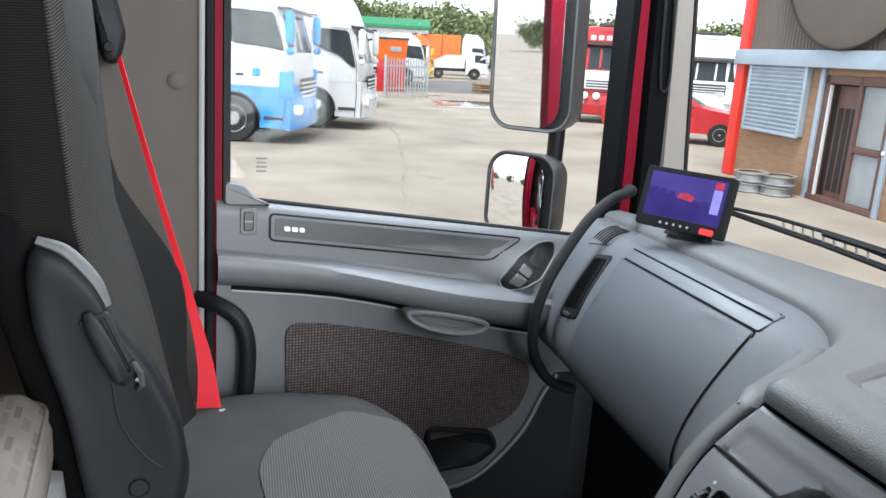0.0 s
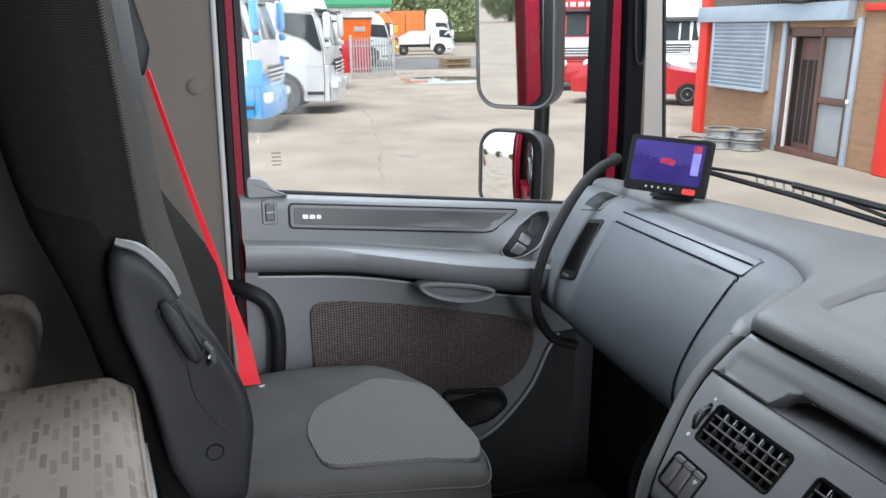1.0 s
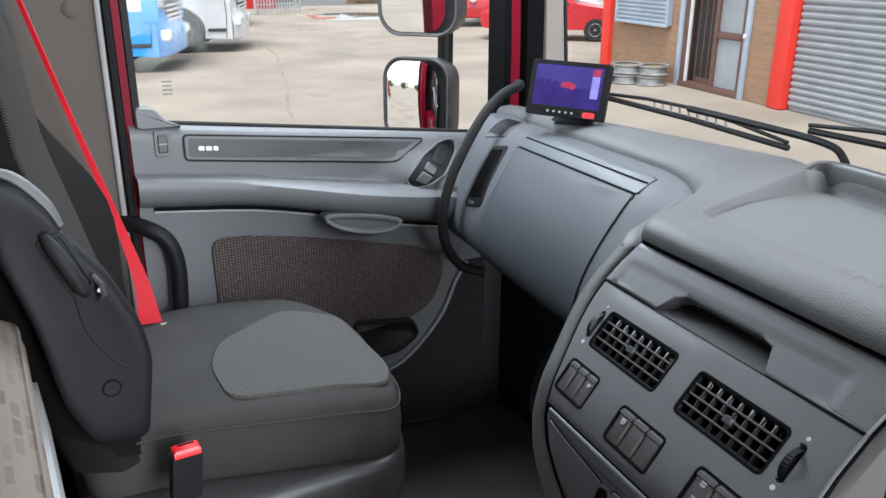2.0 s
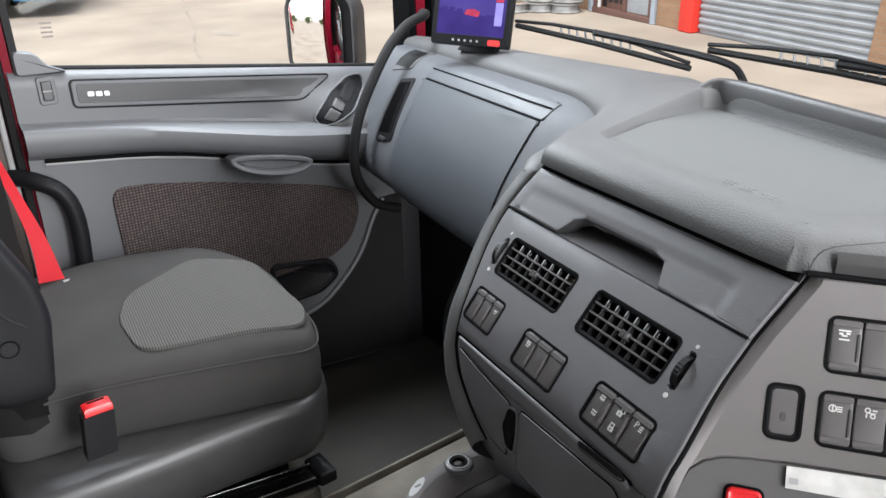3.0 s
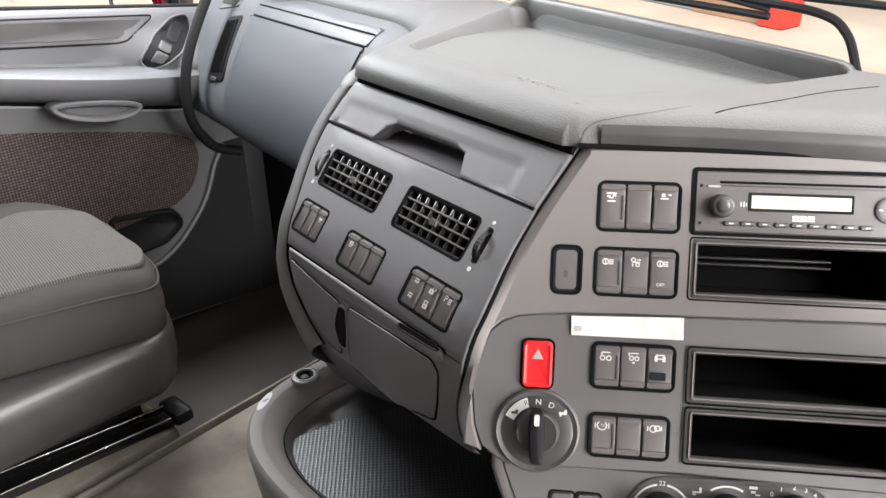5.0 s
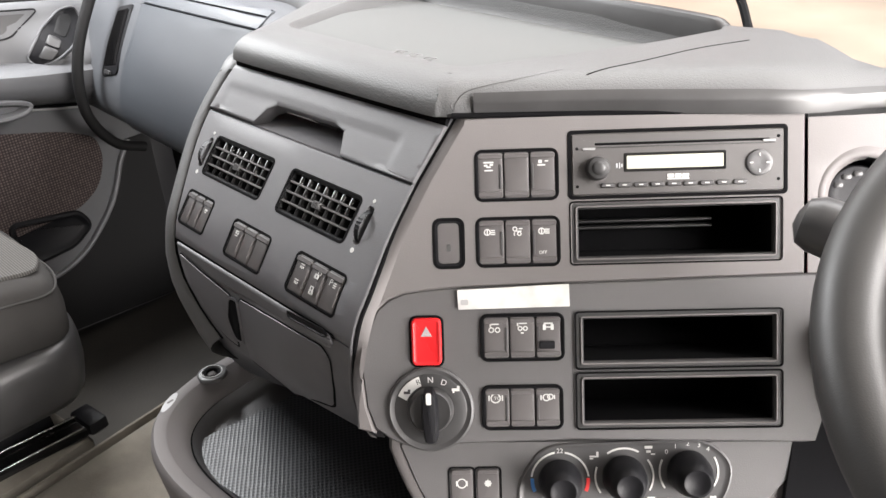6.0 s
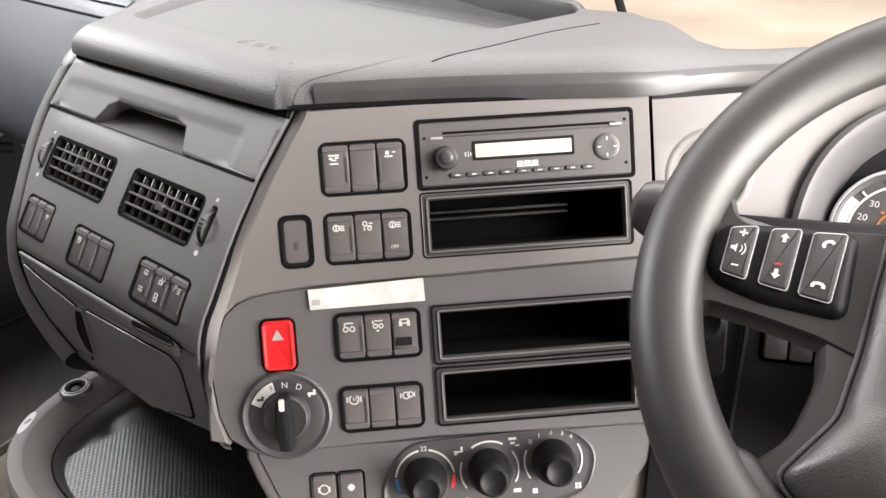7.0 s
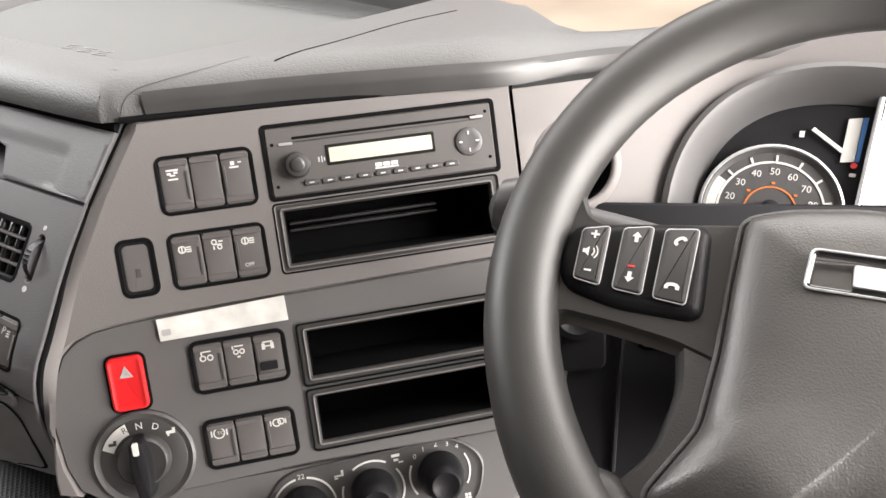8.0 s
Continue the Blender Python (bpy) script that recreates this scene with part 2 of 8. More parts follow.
M = dict(
    dash=material("dash_plastic", (0.094, 0.095, 0.096), 0.52, spec=0.38, grain=0.55, grain_size=620, stain=0.14, stain_size=5),
    panel=material("console_plastic", (0.128, 0.119, 0.118), 0.60, spec=0.28, grain=0.2, grain_size=1100, stain=0.1, stain_size=5),
    fascia=material("vent_panel_plastic", (0.106, 0.105, 0.111), 0.46, spec=0.42, grain=0.3, grain_size=1000, stain=0.1, stain_size=5),
    body=material("dash_body_plastic", (0.088, 0.093, 0.101), 0.50, spec=0.4, grain=0.45, grain_size=620, stain=0.14, stain_size=5),
    lid=material("smooth_blue_grey_plastic", (0.058, 0.065, 0.074), 0.42, spec=0.5, grain=0.2, grain_size=1100, stain=0.1, stain_size=4),
    radio=material("radio_face_plastic", (0.075, 0.071, 0.070), 0.35, spec=0.45, grain=0.15, grain_size=1200, stain=0.1, stain_size=8),
    bezel=material("dark_bezel_plastic", (0.052, 0.051, 0.052), 0.45, grain=0.2, grain_size=1100, stain=0.1, stain_size=7),
    lower=material("lower_console_plastic", (0.088, 0.085, 0.086), 0.46, spec=0.4, grain=0.2, grain_size=1100, stain=0.1, stain_size=7),
    door=material("door_plastic", (0.108, 0.110, 0.116), 0.48, grain=0.3, grain_size=800, stain=0.15, stain_size=4),
    black=material("black_plastic", (0.010, 0.010, 0.0115), 0.46, spec=0.14, grain=0.2, grain_size=900, stain=0.2, stain_size=9),
    rocker=material("grey_switch_cap", (0.086, 0.080, 0.080), 0.42, spec=0.4, grain=0.15, grain_size=1200, stain=0.12, stain_size=25),
    switch=material("switch_plastic", (0.036, 0.0355, 0.036), 0.40, stain=0.15, stain_size=30),
    vane=material("satin_black_vane", (0.016, 0.016, 0.017), 0.28, spec=0.6, stain=0.2, stain_size=20),
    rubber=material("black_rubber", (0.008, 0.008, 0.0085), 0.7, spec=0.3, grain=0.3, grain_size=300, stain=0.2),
    # near-black, for black trim and for shade put into gaps and hollows
    cave=material("black_trim_cavity_shade", (0.004, 0.004, 0.0045), 0.9, spec=0.08, stain=0.2, stain_size=8),
    white=material("white_print", (0.50, 0.50, 0.485), 0.6, stain=0.05),
    silver=material("silver_print", (0.55, 0.56, 0.58), 0.35, metal=0.6, stain=0.05),
    chrome=material("worn_steel", (0.55, 0.55, 0.55), 0.25, metal=1.0, stain=0.3, stain_size=40),
    red_plastic=material("red_switch", (0.55, 0.012, 0.015), 0.35, stain=0.08, stain_size=30),
    red_print=material("red_print", (0.6, 0.03, 0.03), 0.5, stain=0.05),
    blue_print=material("blue_print", (0.03, 0.16, 0.42), 0.5, stain=0.05),
    orange_print=material("orange_print", (0.45, 0.13, 0.03), 0.5, stain=0.05),
    belt=material("red_webbing", (0.62, 0.010, 0.022), 0.55, grain=0.4, grain_size=1500, stain=0.12, stain_size=12),
    cloth=material("charcoal_seat_cloth", (0.050, 0.048, 0.0465), 0.95, grain=0.5, grain_size=1200, stain=0.2, stain_size=8, spec=0.05),
    # darker than the cushion cloth: the roof's shade is put into the colour
    back_cloth=material("shade_dark_back_cloth", (0.014, 0.0132, 0.0128), 0.95, grain=0.5, grain_size=1200, stain=0.2, stain_size=8, spec=0.05),
    ribbed=material("ribbed_seat_cloth", (0.044, 0.042, 0.040), 0.95, grain=0.6, spec=0.2, color2=(0.092, 0.088, 0.083),
                    wave=(76.0, (0, 0, radians(98)), 0.3)),
    weave=material("woven_back_cloth", (0.009, 0.0083, 0.0077), 0.95, grain=0.5, spec=0.05, color2=(0.056, 0.051, 0.047), wave=(95.0, (0, radians(68), radians(20)), 0.4)),
    # side cloths, darkened for the shade on the backrest's side
    side_cloth=material("shade_dark_side_cloth", (0.0075, 0.0072, 0.0072), 0.9, grain=0.4, grain_size=900, spec=0.05, stain=0.25, stain_size=7),
    side_weave=material("shade_dark_side_weave", (0.0045, 0.0042, 0.0040), 0.95, grain=0.5, spec=0.05, color2=(0.0125, 0.0114, 0.0105), wave=(105.0, (0, radians(80), 0), 0.6)),
    mesh_cloth=material("woven_door_cloth", (0.215, 0.176, 0.162), 0.95, spec=0.2, extra=checks((-0.344, 150, 160), (0.036, 0.028, 0.028), (0, 0, 0), 0.08, edge=(0.25, 0.65))),
    dots=material("pimpled_rubber_mat", (0.007, 0.0075, 0.009), 0.45, extra=checks((195, 195, 1), (0.040, 0.043, 0.048), (0, 0, 0.785), dist=0.0008, edge=(0.26, 0.5), dips=True)),
    tray_mat=material("dusty_tray_mat", (0.108, 0.112, 0.110), 0.62, spec=0.3, extra=checks((300, 300, 1), (0.098, 0.102, 0.101), (0, 0, 0.4), 0.0, 0.0005, dips=False)),
    carpet=material("worn_floor_carpet", (0.22, 0.20, 0.17), 0.95, grain=0.9, grain_size=420, stain=0.55, stain_size=7, spec=0.2),
    floor=material("rubber_floor", (0.046, 0.042, 0.037), 0.8, grain=0.5, grain_size=150, stain=0.4, stain_size=6),
    trim=material("grey_pillar_fabric", (0.098, 0.084, 0.074), 0.95, grain=0.5, grain_size=900, stain=0.12, stain_size=5, spec=0.2),
    cover=material("warm_pillar_cover", (0.24, 0.215, 0.195), 0.9, grain=0.3, grain_size=900, stain=0.1, spec=0.2),
    pale=material("pale_grey_plastic", (0.28, 0.28, 0.28), 0.5, grain=0.2, grain_size=900, stain=0.1),
    # pale lining of unseen sides, chosen to bounce fill light into the cab
    roof=material("pale_bounce_lining", (0.50, 0.485, 0.465), 0.95, grain=0.4, grain_size=700, stain=0.1, spec=0.2),
    paint=material("red_cab_paint", (0.15, 0.002, 0.012), 0.30, spec=0.12, coat=0.0, stain=0.12, stain_size=3),
    # shoulder trim, darkened in colour for the shade up there
    shoulder=material("shade_dark_shoulder_trim", (0.017, 0.0155, 0.0150), 0.75, grain=0.3, grain_size=700, stain=0.12, stain_size=9, spec=0.12),
    mattress=material("printed_mattress_ticking", (0.46, 0.40, 0.33), 0.95, extra=mattress_print, spec=0.2),
    mirror=material("mirror_silver", (0.92, 0.92, 0.92), 0.02, metal=1.0),
    lcd=material("radio_display", (0.42, 0.42, 0.35), 0.3, stain=0.08, stain_size=40),
    label=material("worn_paper_label", (0.56, 0.555, 0.535), 0.7, stain=0.25, stain_size=60),
    leather=material("wheel_leather", (0.024, 0.0235, 0.0228), 0.48, spec=0.45, grain=0.10, grain_size=1100, stain=0.25, stain_size=12),
    hub=material("grained_hub_plastic", (0.060, 0.058, 0.0565), 0.36, grain=0.28, grain_size=900, stain=0.15, stain_size=10),
    glossy=material("gloss_black", (0.010, 0.010, 0.010), 0.12, coat=0.5, stain=0.1, stain_size=20),
    screen_sky=material("screen_violet", (0.050, 0.036, 0.17), 0.2, emit=0.07, stain=0.35, stain_size=14, coat=0.5),
    screen_ground=material("screen_indigo", (0.028, 0.018, 0.11), 0.2, emit=0.12, stain=0.3, stain_size=20, coat=0.5),
    screen_red=material("screen_red", (0.28, 0.03, 0.06), 0.2, emit=0.16, stain=0.3, stain_size=50),
    screen_white=material("screen_lilac", (0.20, 0.18, 0.45), 0.2, emit=0.12, stain=0.2, stain_size=50),
    glass=glass("window_glass", (0.93, 0.95, 0.94)),
)


# ---- building helpers ----
def link_mesh(name, bm, mat, smooth=40):
    me = bpy.data.meshes.new(name)
    bmesh.ops.recalc_face_normals(bm, faces=bm.faces[:])
    bm.to_mesh(me)
    bm.free()
    for p in me.polygons:
        p.use_smooth = True
    me.set_sharp_from_angle(angle=radians(smooth))
    me.materials.append(mat)
    return me


def thing(name, base, label, category, group="", kind="", m=None):
    """An empty at the thing's base, in cab axes unless m is given."""
    ob = new(name)
    ob.empty_display_size = 0.05
    ob.matrix_world = (CAB if m is None else m) @ Matrix.Translation(base)
    ob["base"] = list(base)
    return tagged(ob, label, category, group, kind)


def part(name, bm, mat, parent, label="", smooth=40):
    """One mesh under a thing or part; its points are in the thing's outer axes."""
    me = bm if isinstance(bm, bpy.types.Mesh) else link_mesh(name, bm, mat, smooth)
    ob = new(name, me)
    ob.parent = parent
    top = parent
    if "base" in top:
        ob.matrix_basis = Matrix.Translation(-Vector(top["base"]))
    return tagged(ob, label)


def solo(name, bm, mat, label, category, group="", kind="", m=None, smooth=40):
    """A thing of one mesh."""
    ob = new(name, link_mesh(name, bm, mat, smooth))
    ob.matrix_world = CAB if m is None else m
    return tagged(ob, label, category, group, kind)


def rr(cx, cy, w, h, r, n=4):
    """A rounded rectangle, counter-clockwise."""
    r = min(r, w / 2 - 1e-4, h / 2 - 1e-4)
    pts = []
    for sx, sy, a0 in ((1, -1, -90), (1, 1, 0), (-1, 1, 90), (-1, -1, 180)):
        for k in range(n + 1):
            a = radians(a0 + 90 * k / n)
            pts.append((cx + sx * (w / 2 - r) + r * math.cos(a), cy + sy * (h / 2 - r) + r * math.sin(a)))
    return pts


def disc(cx, cy, r, n=32, ry=None):
    return [(cx + r * math.cos(2 * math.pi * k / n), cy + (ry or r) * math.sin(2 * math.pi * k / n)) for k in range(n)]


def area2(loop):
    return sum(a[0] * b[1] - b[0] * a[1] for a, b in zip(loop, loop[1:] + loop[:1]))


def ccw(loop):
    return list(loop) if area2(loop) > 0 else list(loop)[::-1]


def soft(loop, r, n=5):
    """The polygon with its corners rounded."""
    out, k = [], len(loop)
    for i in range(k):
        p, q, s = Vector(loop[i - 1]), Vector(loop[i]), Vector(loop[(i + 1) % k])
        a, b = (p - q), (s - q)
        ra = min(r, a.length * 0.45, b.length * 0.45)
        a, b = q + a.normalized() * ra, q + b.normalized() * ra
        for j in range(n + 1):
            t = j / n
            out.append(tuple(a * (1 - t) ** 2 + q * 2 * t * (1 - t) + b * t * t))
    return out


def offset(loop, d):
    """The counter-clockwise loop moved outwards by d."""
    out, k = [], len(loop)
    for i in range(k):
        p, q, s = Vector(loop[i - 1]), Vector(loop[i]), Vector(loop[(i + 1) % k])
        e1, e2 = (q - p), (s - q)
        n1, n2 = Vector((e1.y, -e1.x)), Vector((e2.y, -e2.x))
        n1 = n1.normalized() if n1.length > 1e-9 else n2.normalized()
        n2 = n2.normalized() if n2.length > 1e-9 else n1
        m = n1 + n2
        m = m / max(m.length_squared, 0.5) * 2 if m.length > 1e-6 else n1
        out.append(tuple(q + m * d))
    return out


def flat(o, u, w, n, unit=0.001):
    """A map from (a, b, height) on a plane to cab axes."""
    o, u, w, n = Vector(o), Vector(u), Vector(w), Vector(n)
    return lambda a, b, d=0.0: o + (u * a + w * b + n * d) * unit


def stack(loop, f, rings, bm=None, cap=True, foot=False):
    """Rings (offset, height) over one outline, closed on top."""
    bm = bm or bmesh.new()
    loop = ccw(loop)
    rows = [[bm.verts.new(f(*p, h)) for p in (offset(loop, d) if d else loop)] for d, h in rings]
    k = len(loop)
    for a, b in zip(rows, rows[1:]):
        for i in range(k):
            bm.faces.new((a[i], a[(i + 1) % k], b[(i + 1) % k], b[i]))
    if cap:
        bm.faces.new(rows[-1])
    if foot:
        bm.faces.new(rows[0][::-1])
    return bm


def pad(loop, f, h0, h1, b=0.8, bm=None):
    """A raised or sunk piece with rounded edges."""
    return stack(loop, f, [(0, h0), (0, h1 - b), (-0.25 * b, h1 - 0.5 * b), (-0.6 * b, h1)], bm)


def inside(p, loop):
    c = False
    for (x1, y1), (x2, y2) in zip(loop, loop[1:] + loop[:1]):
        if (y1 > p[1]) != (y2 > p[1]) and p[0] < (x2 - x1) * (p[1] - y1) / (y2 - y1) + x1:
            c = not c
    return c


def sheet(outer, holes, f, thick, edge=1.5, step=None, hole_depth=None, bm=None, extra=(), rim=True):
    """A plate with real openings; its rims are rounded and run back by thick."""
    from mathutils.geometry import delaunay_2d_cdt
    bm = bm or bmesh.new()
    outer, holes = ccw(outer), [ccw(h) for h in holes]
    pts, edges = [], []
    for loop in [outer] + holes:
        s = len(pts)
        pts += [Vector(p) for p in loop]
        edges += [(s + i, s + (i + 1) % len(loop)) for i in range(len(loop))]
    if step:
        xs, ys = [p[0] for p in outer], [p[1] for p in outer]
        near = np.array([tuple(p) for p in pts])
        for i in range(int((max(xs) - min(xs)) / step) + 1):
            for j in range(int((max(ys) - min(ys)) / step) + 1):
                q = (min(xs) + (i + 0.5) * step, min(ys) + (j + 0.5) * step)
                if inside(q, outer) and not any(inside(q, h) for h in holes) and np.min(np.hypot(near[:, 0] - q[0], near[:, 1] - q[1])) > step * 0.45:
                    pts.append(Vector(q))
    for q in extra:
        if inside(q, outer):
            pts.append(Vector(q))
    co, _, faces, *_ = delaunay_2d_cdt(pts, edges, [], 0, 1e-7)
    vs = [bm.verts.new(f(c.x, c.y, 0)) for c in co]
    for t in faces:
        c = sum((co[i] for i in t), Vector((0, 0))) / len(t)
        if inside(c, outer) and not any(inside(c, h) for h in holes):
            bm.faces.new([vs[i] for i in t])
    for n_, loop in enumerate([outer] + holes):
        sg = 1 if n_ == 0 else -1
        dep = thick if n_ == 0 or hole_depth is None else hole_depth
        rings = [(0, 0), (0.45 * edge * sg, -0.55 * edge), (edge * sg, -min(1.4 * edge, 0.9 * dep)), (edge * sg, -dep)]
        if not rim:
            break
        rows = [[bm.verts.new(f(*p, h)) for p in (offset(loop, d) if d else loop)] for d, h in rings]
        k = len(loop)
        for a, b in zip(rows, rows[1:]):
            for i in range(k):
                bm.faces.new((a[i], a[(i + 1) % k], b[(i + 1) % k], b[i]))
    bmesh.ops.remove_doubles(bm, verts=bm.verts[:], dist=1e-6)
    for v in [v for v in bm.verts if not v.link_faces]:
        bm.verts.remove(v)
    return bm


def loft(rows, closed=False, caps=False, bm=None):
    """Faces between rows of points; closed joins each row's ends."""
    bm = bm or bmesh.new()
    vs = [[bm.verts.new(p) for p in r] for r in rows]
    k = len(rows[0])
    for a, b in zip(vs, vs[1:]):
        for i in range(k if closed else k - 1):
            bm.faces.new((a[i], a[(i + 1) % k], b[(i + 1) % k], b[i]))
    if caps:
        bm.faces.new(vs[0][::-1])
        bm.faces.new(vs[-1])
    return bm


def smooth_path(pts, n=8, closed=False):
    """A Catmull-Rom line through the points."""
    P = [Vector(p) for p in pts]
    if closed:
        P = [P[-1]] + P + P[:2]
    else:
        P = [P[0] * 2 - P[1]] + P + [P[-1] * 2 - P[-2]]
    out = []
    for i in range(1, len(P) - 2):
        a, b, c, d = P[i - 1:i + 3]
        for k in range(n):
            t = k / n
            out.append(0.5 * ((2 * b) + (c - a) * t + (2 * a - 5 * b + 4 * c - d) * t * t + (3 * b - a - 3 * c + d) * t ** 3))
    if not closed:
        out.append(P[-2])
    return out


def tube(pts, r, n=10, closed=False, bm=None, squash=1.0, up=None):
    """A round bar along a line; r may be a list."""
    P = [Vector(p) for p in pts]
    k = len(P)
    rows, side = [], None
    for i in range(k):
        a = P[i - 1] if (closed or i > 0) else P[i]
        b = P[(i + 1) % k] if (closed or i < k - 1) else P[i]
        t = (b - a).normalized()
        if up is not None:
            side = t.cross(Vector(up)).normalized()
        elif side is None:
            side = t.orthogonal().normalized()
        else:
            side = (side - t * side.dot(t)).normalized()
        o = t.cross(side)
        ri = r[i] if isinstance(r, (list, tuple)) else r
        rows.append([P[i] + side * (ri * math.cos(2 * math.pi * j / n)) + o * (ri * squash * math.sin(2 * math.pi * j / n)) for j in range(n)])
    if closed:
        rows.append(rows[0])
        return loft(rows, True, False, bm)
    return loft(rows, True, True, bm)


def box(x0, y0, z0, x1, y1, z1, b=0.004, f=None, bm=None):
    """A box with rounded edges, in metres."""
    loop = rr((x0 + x1) / 2, (y0 + y1) / 2, abs(x1 - x0), abs(y1 - y0), b, 2)
    g = f or (lambda a, c, d: Vector((a, c, d)))
    lo, hi = min(z0, z1), max(z0, z1)
    return stack(loop, g, [(-b, lo), (0, lo + b), (0, hi - b), (-0.3 * b, hi - 0.3 * b), (-b, hi)], bm, True, True)


def text(body, size, f, a, b, h=0.4, turn=0.0):
    """Printed characters, laid on a map f in millimetres."""
    cu = bpy.data.curves.new("print", "FONT")
    cu.body, cu.size, cu.align_x, cu.align_y, cu.resolution_u = body, size, "CENTER", "CENTER", 3
    ob = bpy.data.objects.new("print", cu)
    scene.collection.objects.link(ob)
    me = bpy.data.meshes.new_from_object(ob.evaluated_get(bpy.context.evaluated_depsgraph_get()))
    bpy.data.objects.remove(ob)
    bpy.data.curves.remove(cu)
    c, s = math.cos(radians(turn)), math.sin(radians(turn))
    for v in me.vertices:
        x, y = v.co.x, v.co.y
        v.co = f(a + x * c - y * s, b + x * s + y * c, h)
    return me


def printed(body, size, f, a, b, parent, mat, h=0.4, turn=0.0):
    me = text(body, size, f, a, b, h, turn)
    me.materials.append(mat)
    return part("printed_mark", me, mat, parent)


def bars(f, spec, parent, mat, h=0.4):
    """Small plain bars (a, b, width, height), or rings (a, b, radius, 0), that stand for a symbol, each a piece."""
    for a, b, w, hh in spec:
        if not hh:
            part("printed_ring", sheet(disc(a, b, w, 20), [disc(a, b, w - 0.9, 20)], lambda p, q, d: f(p, q, d + h), 0.3, 0.05), mat, parent)
            continue
        part("printed_bar", stack(rr(a, b, w, hh, 0.2, 1), f, [(0, h - 0.3), (0, h)]), mat, parent)


def smoothstep(a, b, x):
    t = min(max((x - a) / (b - a), 0), 1)
    return t * t * (3 - 2 * t)


Z = Vector((0, 0, 1))

# ================= cab shell =================
solo("cab_floor", box(-1.55, -0.75, 0.14, 1.05, 1.42, 0.20, 0.004), M["floor"], "dark ribbed rubber cab floor, worn and dusty", "floor", kind="structure")
tunnel = thing("engine_tunnel", (-0.4, 0.3, 0.20), "raised engine tunnel covered in worn brown-grey carpet", "engine tunnel", kind="structure")
part("tunnel_cover", box(-0.835, -0.02, 0.201, 0.12, 1.25, 0.375, 0.02), M["carpet"], tunnel)
part("edge_strip", box(-0.843, -0.02, 0.205, -0.836, 1.2, 0.380, 0.003), M["carpet"], tunnel)
solo("seat_plinth", box(-1.45, -0.02, 0.201, -0.86, 0.60, 0.385, 0.02), M["carpet"], "low carpeted plinth under the passenger seat", "plinth", kind="structure")

# rear wall, roof, and the sides, with the openings left free
solo("wall_rear", box(-1.60, -0.82, 0.14, 1.10, -0.76, 2.15, 0.01), M["back_cloth"], "dark grey fabric-lined rear wall of the cab", "wall", kind="structure")
# out of view; its pale tone is there to bounce light
solo("ceiling", box(-1.60, -0.82, 2.10, 1.10, 1.30, 2.16, 0.02), M["roof"], "unseen fabric headliner of the cab roof, pale grey to bounce light", "ceiling", kind="structure")


def yz(x):
    return lambda a, b, d=0.0: Vector((x + d, a, b))


# B pillar and the side wall behind the door
solo("pillar_lining", sheet(soft([(-0.76, 0.20), (0.300, 0.20), (0.306, 2.09), (-0.76, 2.09)], 0.01), [], yz(-1.478), 0.05, 0.006),
     M["trim"], "warm grey fabric lining of the cab side behind the door", "wall lining", kind="structure")
solo("pillar_edge", tube([(-1.474, 0.304, 0.5), (-1.474, 0.305, 1.2), (-1.474, 0.310, 2.0)], 0.006, 8), M["pale"],
     "pale grey rounded edge of the pillar lining", "trim", kind="structure")
solo("trim_button", stack(disc(0.262, 1.312, 0.017, 24), yz(-1.478), [(0, 0), (0, 0.002), (-0.004, 0.006), (-0.012, 0.007)]), M["trim"],
     "round grey trim clip on the pillar lining", "trim clip")
solo("wall_side", sheet([(-0.80, 0.14), (0.335, 0.14), (0.335, 2.12), (-0.80, 2.12)], [], yz(-1.60), 0.05, 0.006), M["paint"],
     "red painted outer side of the cab behind the door", "wall", kind="structure")
solo("door_seal", tube([(-1.482, 0.324, 0.25), (-1.482, 0.324, 0.9), (-1.482, 0.324, 1.5), (-1.482, 0.326, 2.05)], 0.011, 8), M["rubber"],
     "black rubber door seal along the pillar", "door seal", kind="structure")
# right-hand side, unseen: plain lining, its driver's doorway opened for the lamp's light
solo("wall_right", sheet([(-0.80, 0.14), (1.46, 0.14), (1.40, 2.12), (-0.80, 2.12)], [[(0.34, 0.42), (1.22, 0.42), (1.20, 1.95), (0.34, 1.95)]], yz(1.06), 0.05, 0.006), M["roof"],
     "unseen pale grey lined cab side, its driver's doorway opened for the lamp", "wall", kind="structure")
solo("wall_outer", sheet([(-0.82, 0.14), (1.46, 0.14), (1.40, 2.12), (-0.82, 2.12)], [[(0.33, 0.41), (1.23, 0.41), (1.21, 1.96), (0.33, 1.96)]], yz(1.118), 0.005, 0.002), M["paint"],
     "red painted outer side of the cab round the driver's doorway", "wall", kind="structure")
solo("wall_front", box(-1.52, 1.44, 0.14, 1.06, 1.50, 0.82, 0.01), M["paint"], "red painted front wall of the cab below the windscreen", "wall", kind="structure")

# kick panel is black to carry the footwell's shade
solo("kick_panel", box(-1.50, 1.19, 0.16, -1.452, 1.46, 0.985, 0.01), M["black"], "plastic kick panel ahead of the door, coloured black for the footwell's shade", "kick panel", kind="structure")
# A pillar
ap = thing("front_pillar", (-1.47, 1.38, 0.9), "front cab pillar with black frame, red paint and grey lining", "pillar", kind="structure")
part("black_frame", loft([[(-1.475, y0, z), (-1.448, y0 + 0.004, z), (-1.448, y1 - 0.004, z), (-1.475, y1, z)] for z, y0, y1 in ((0.9, 1.305, 1.365), (1.2, 1.305, 1.365), (2.1, 1.28, 1.345))]), M["cave"], ap)
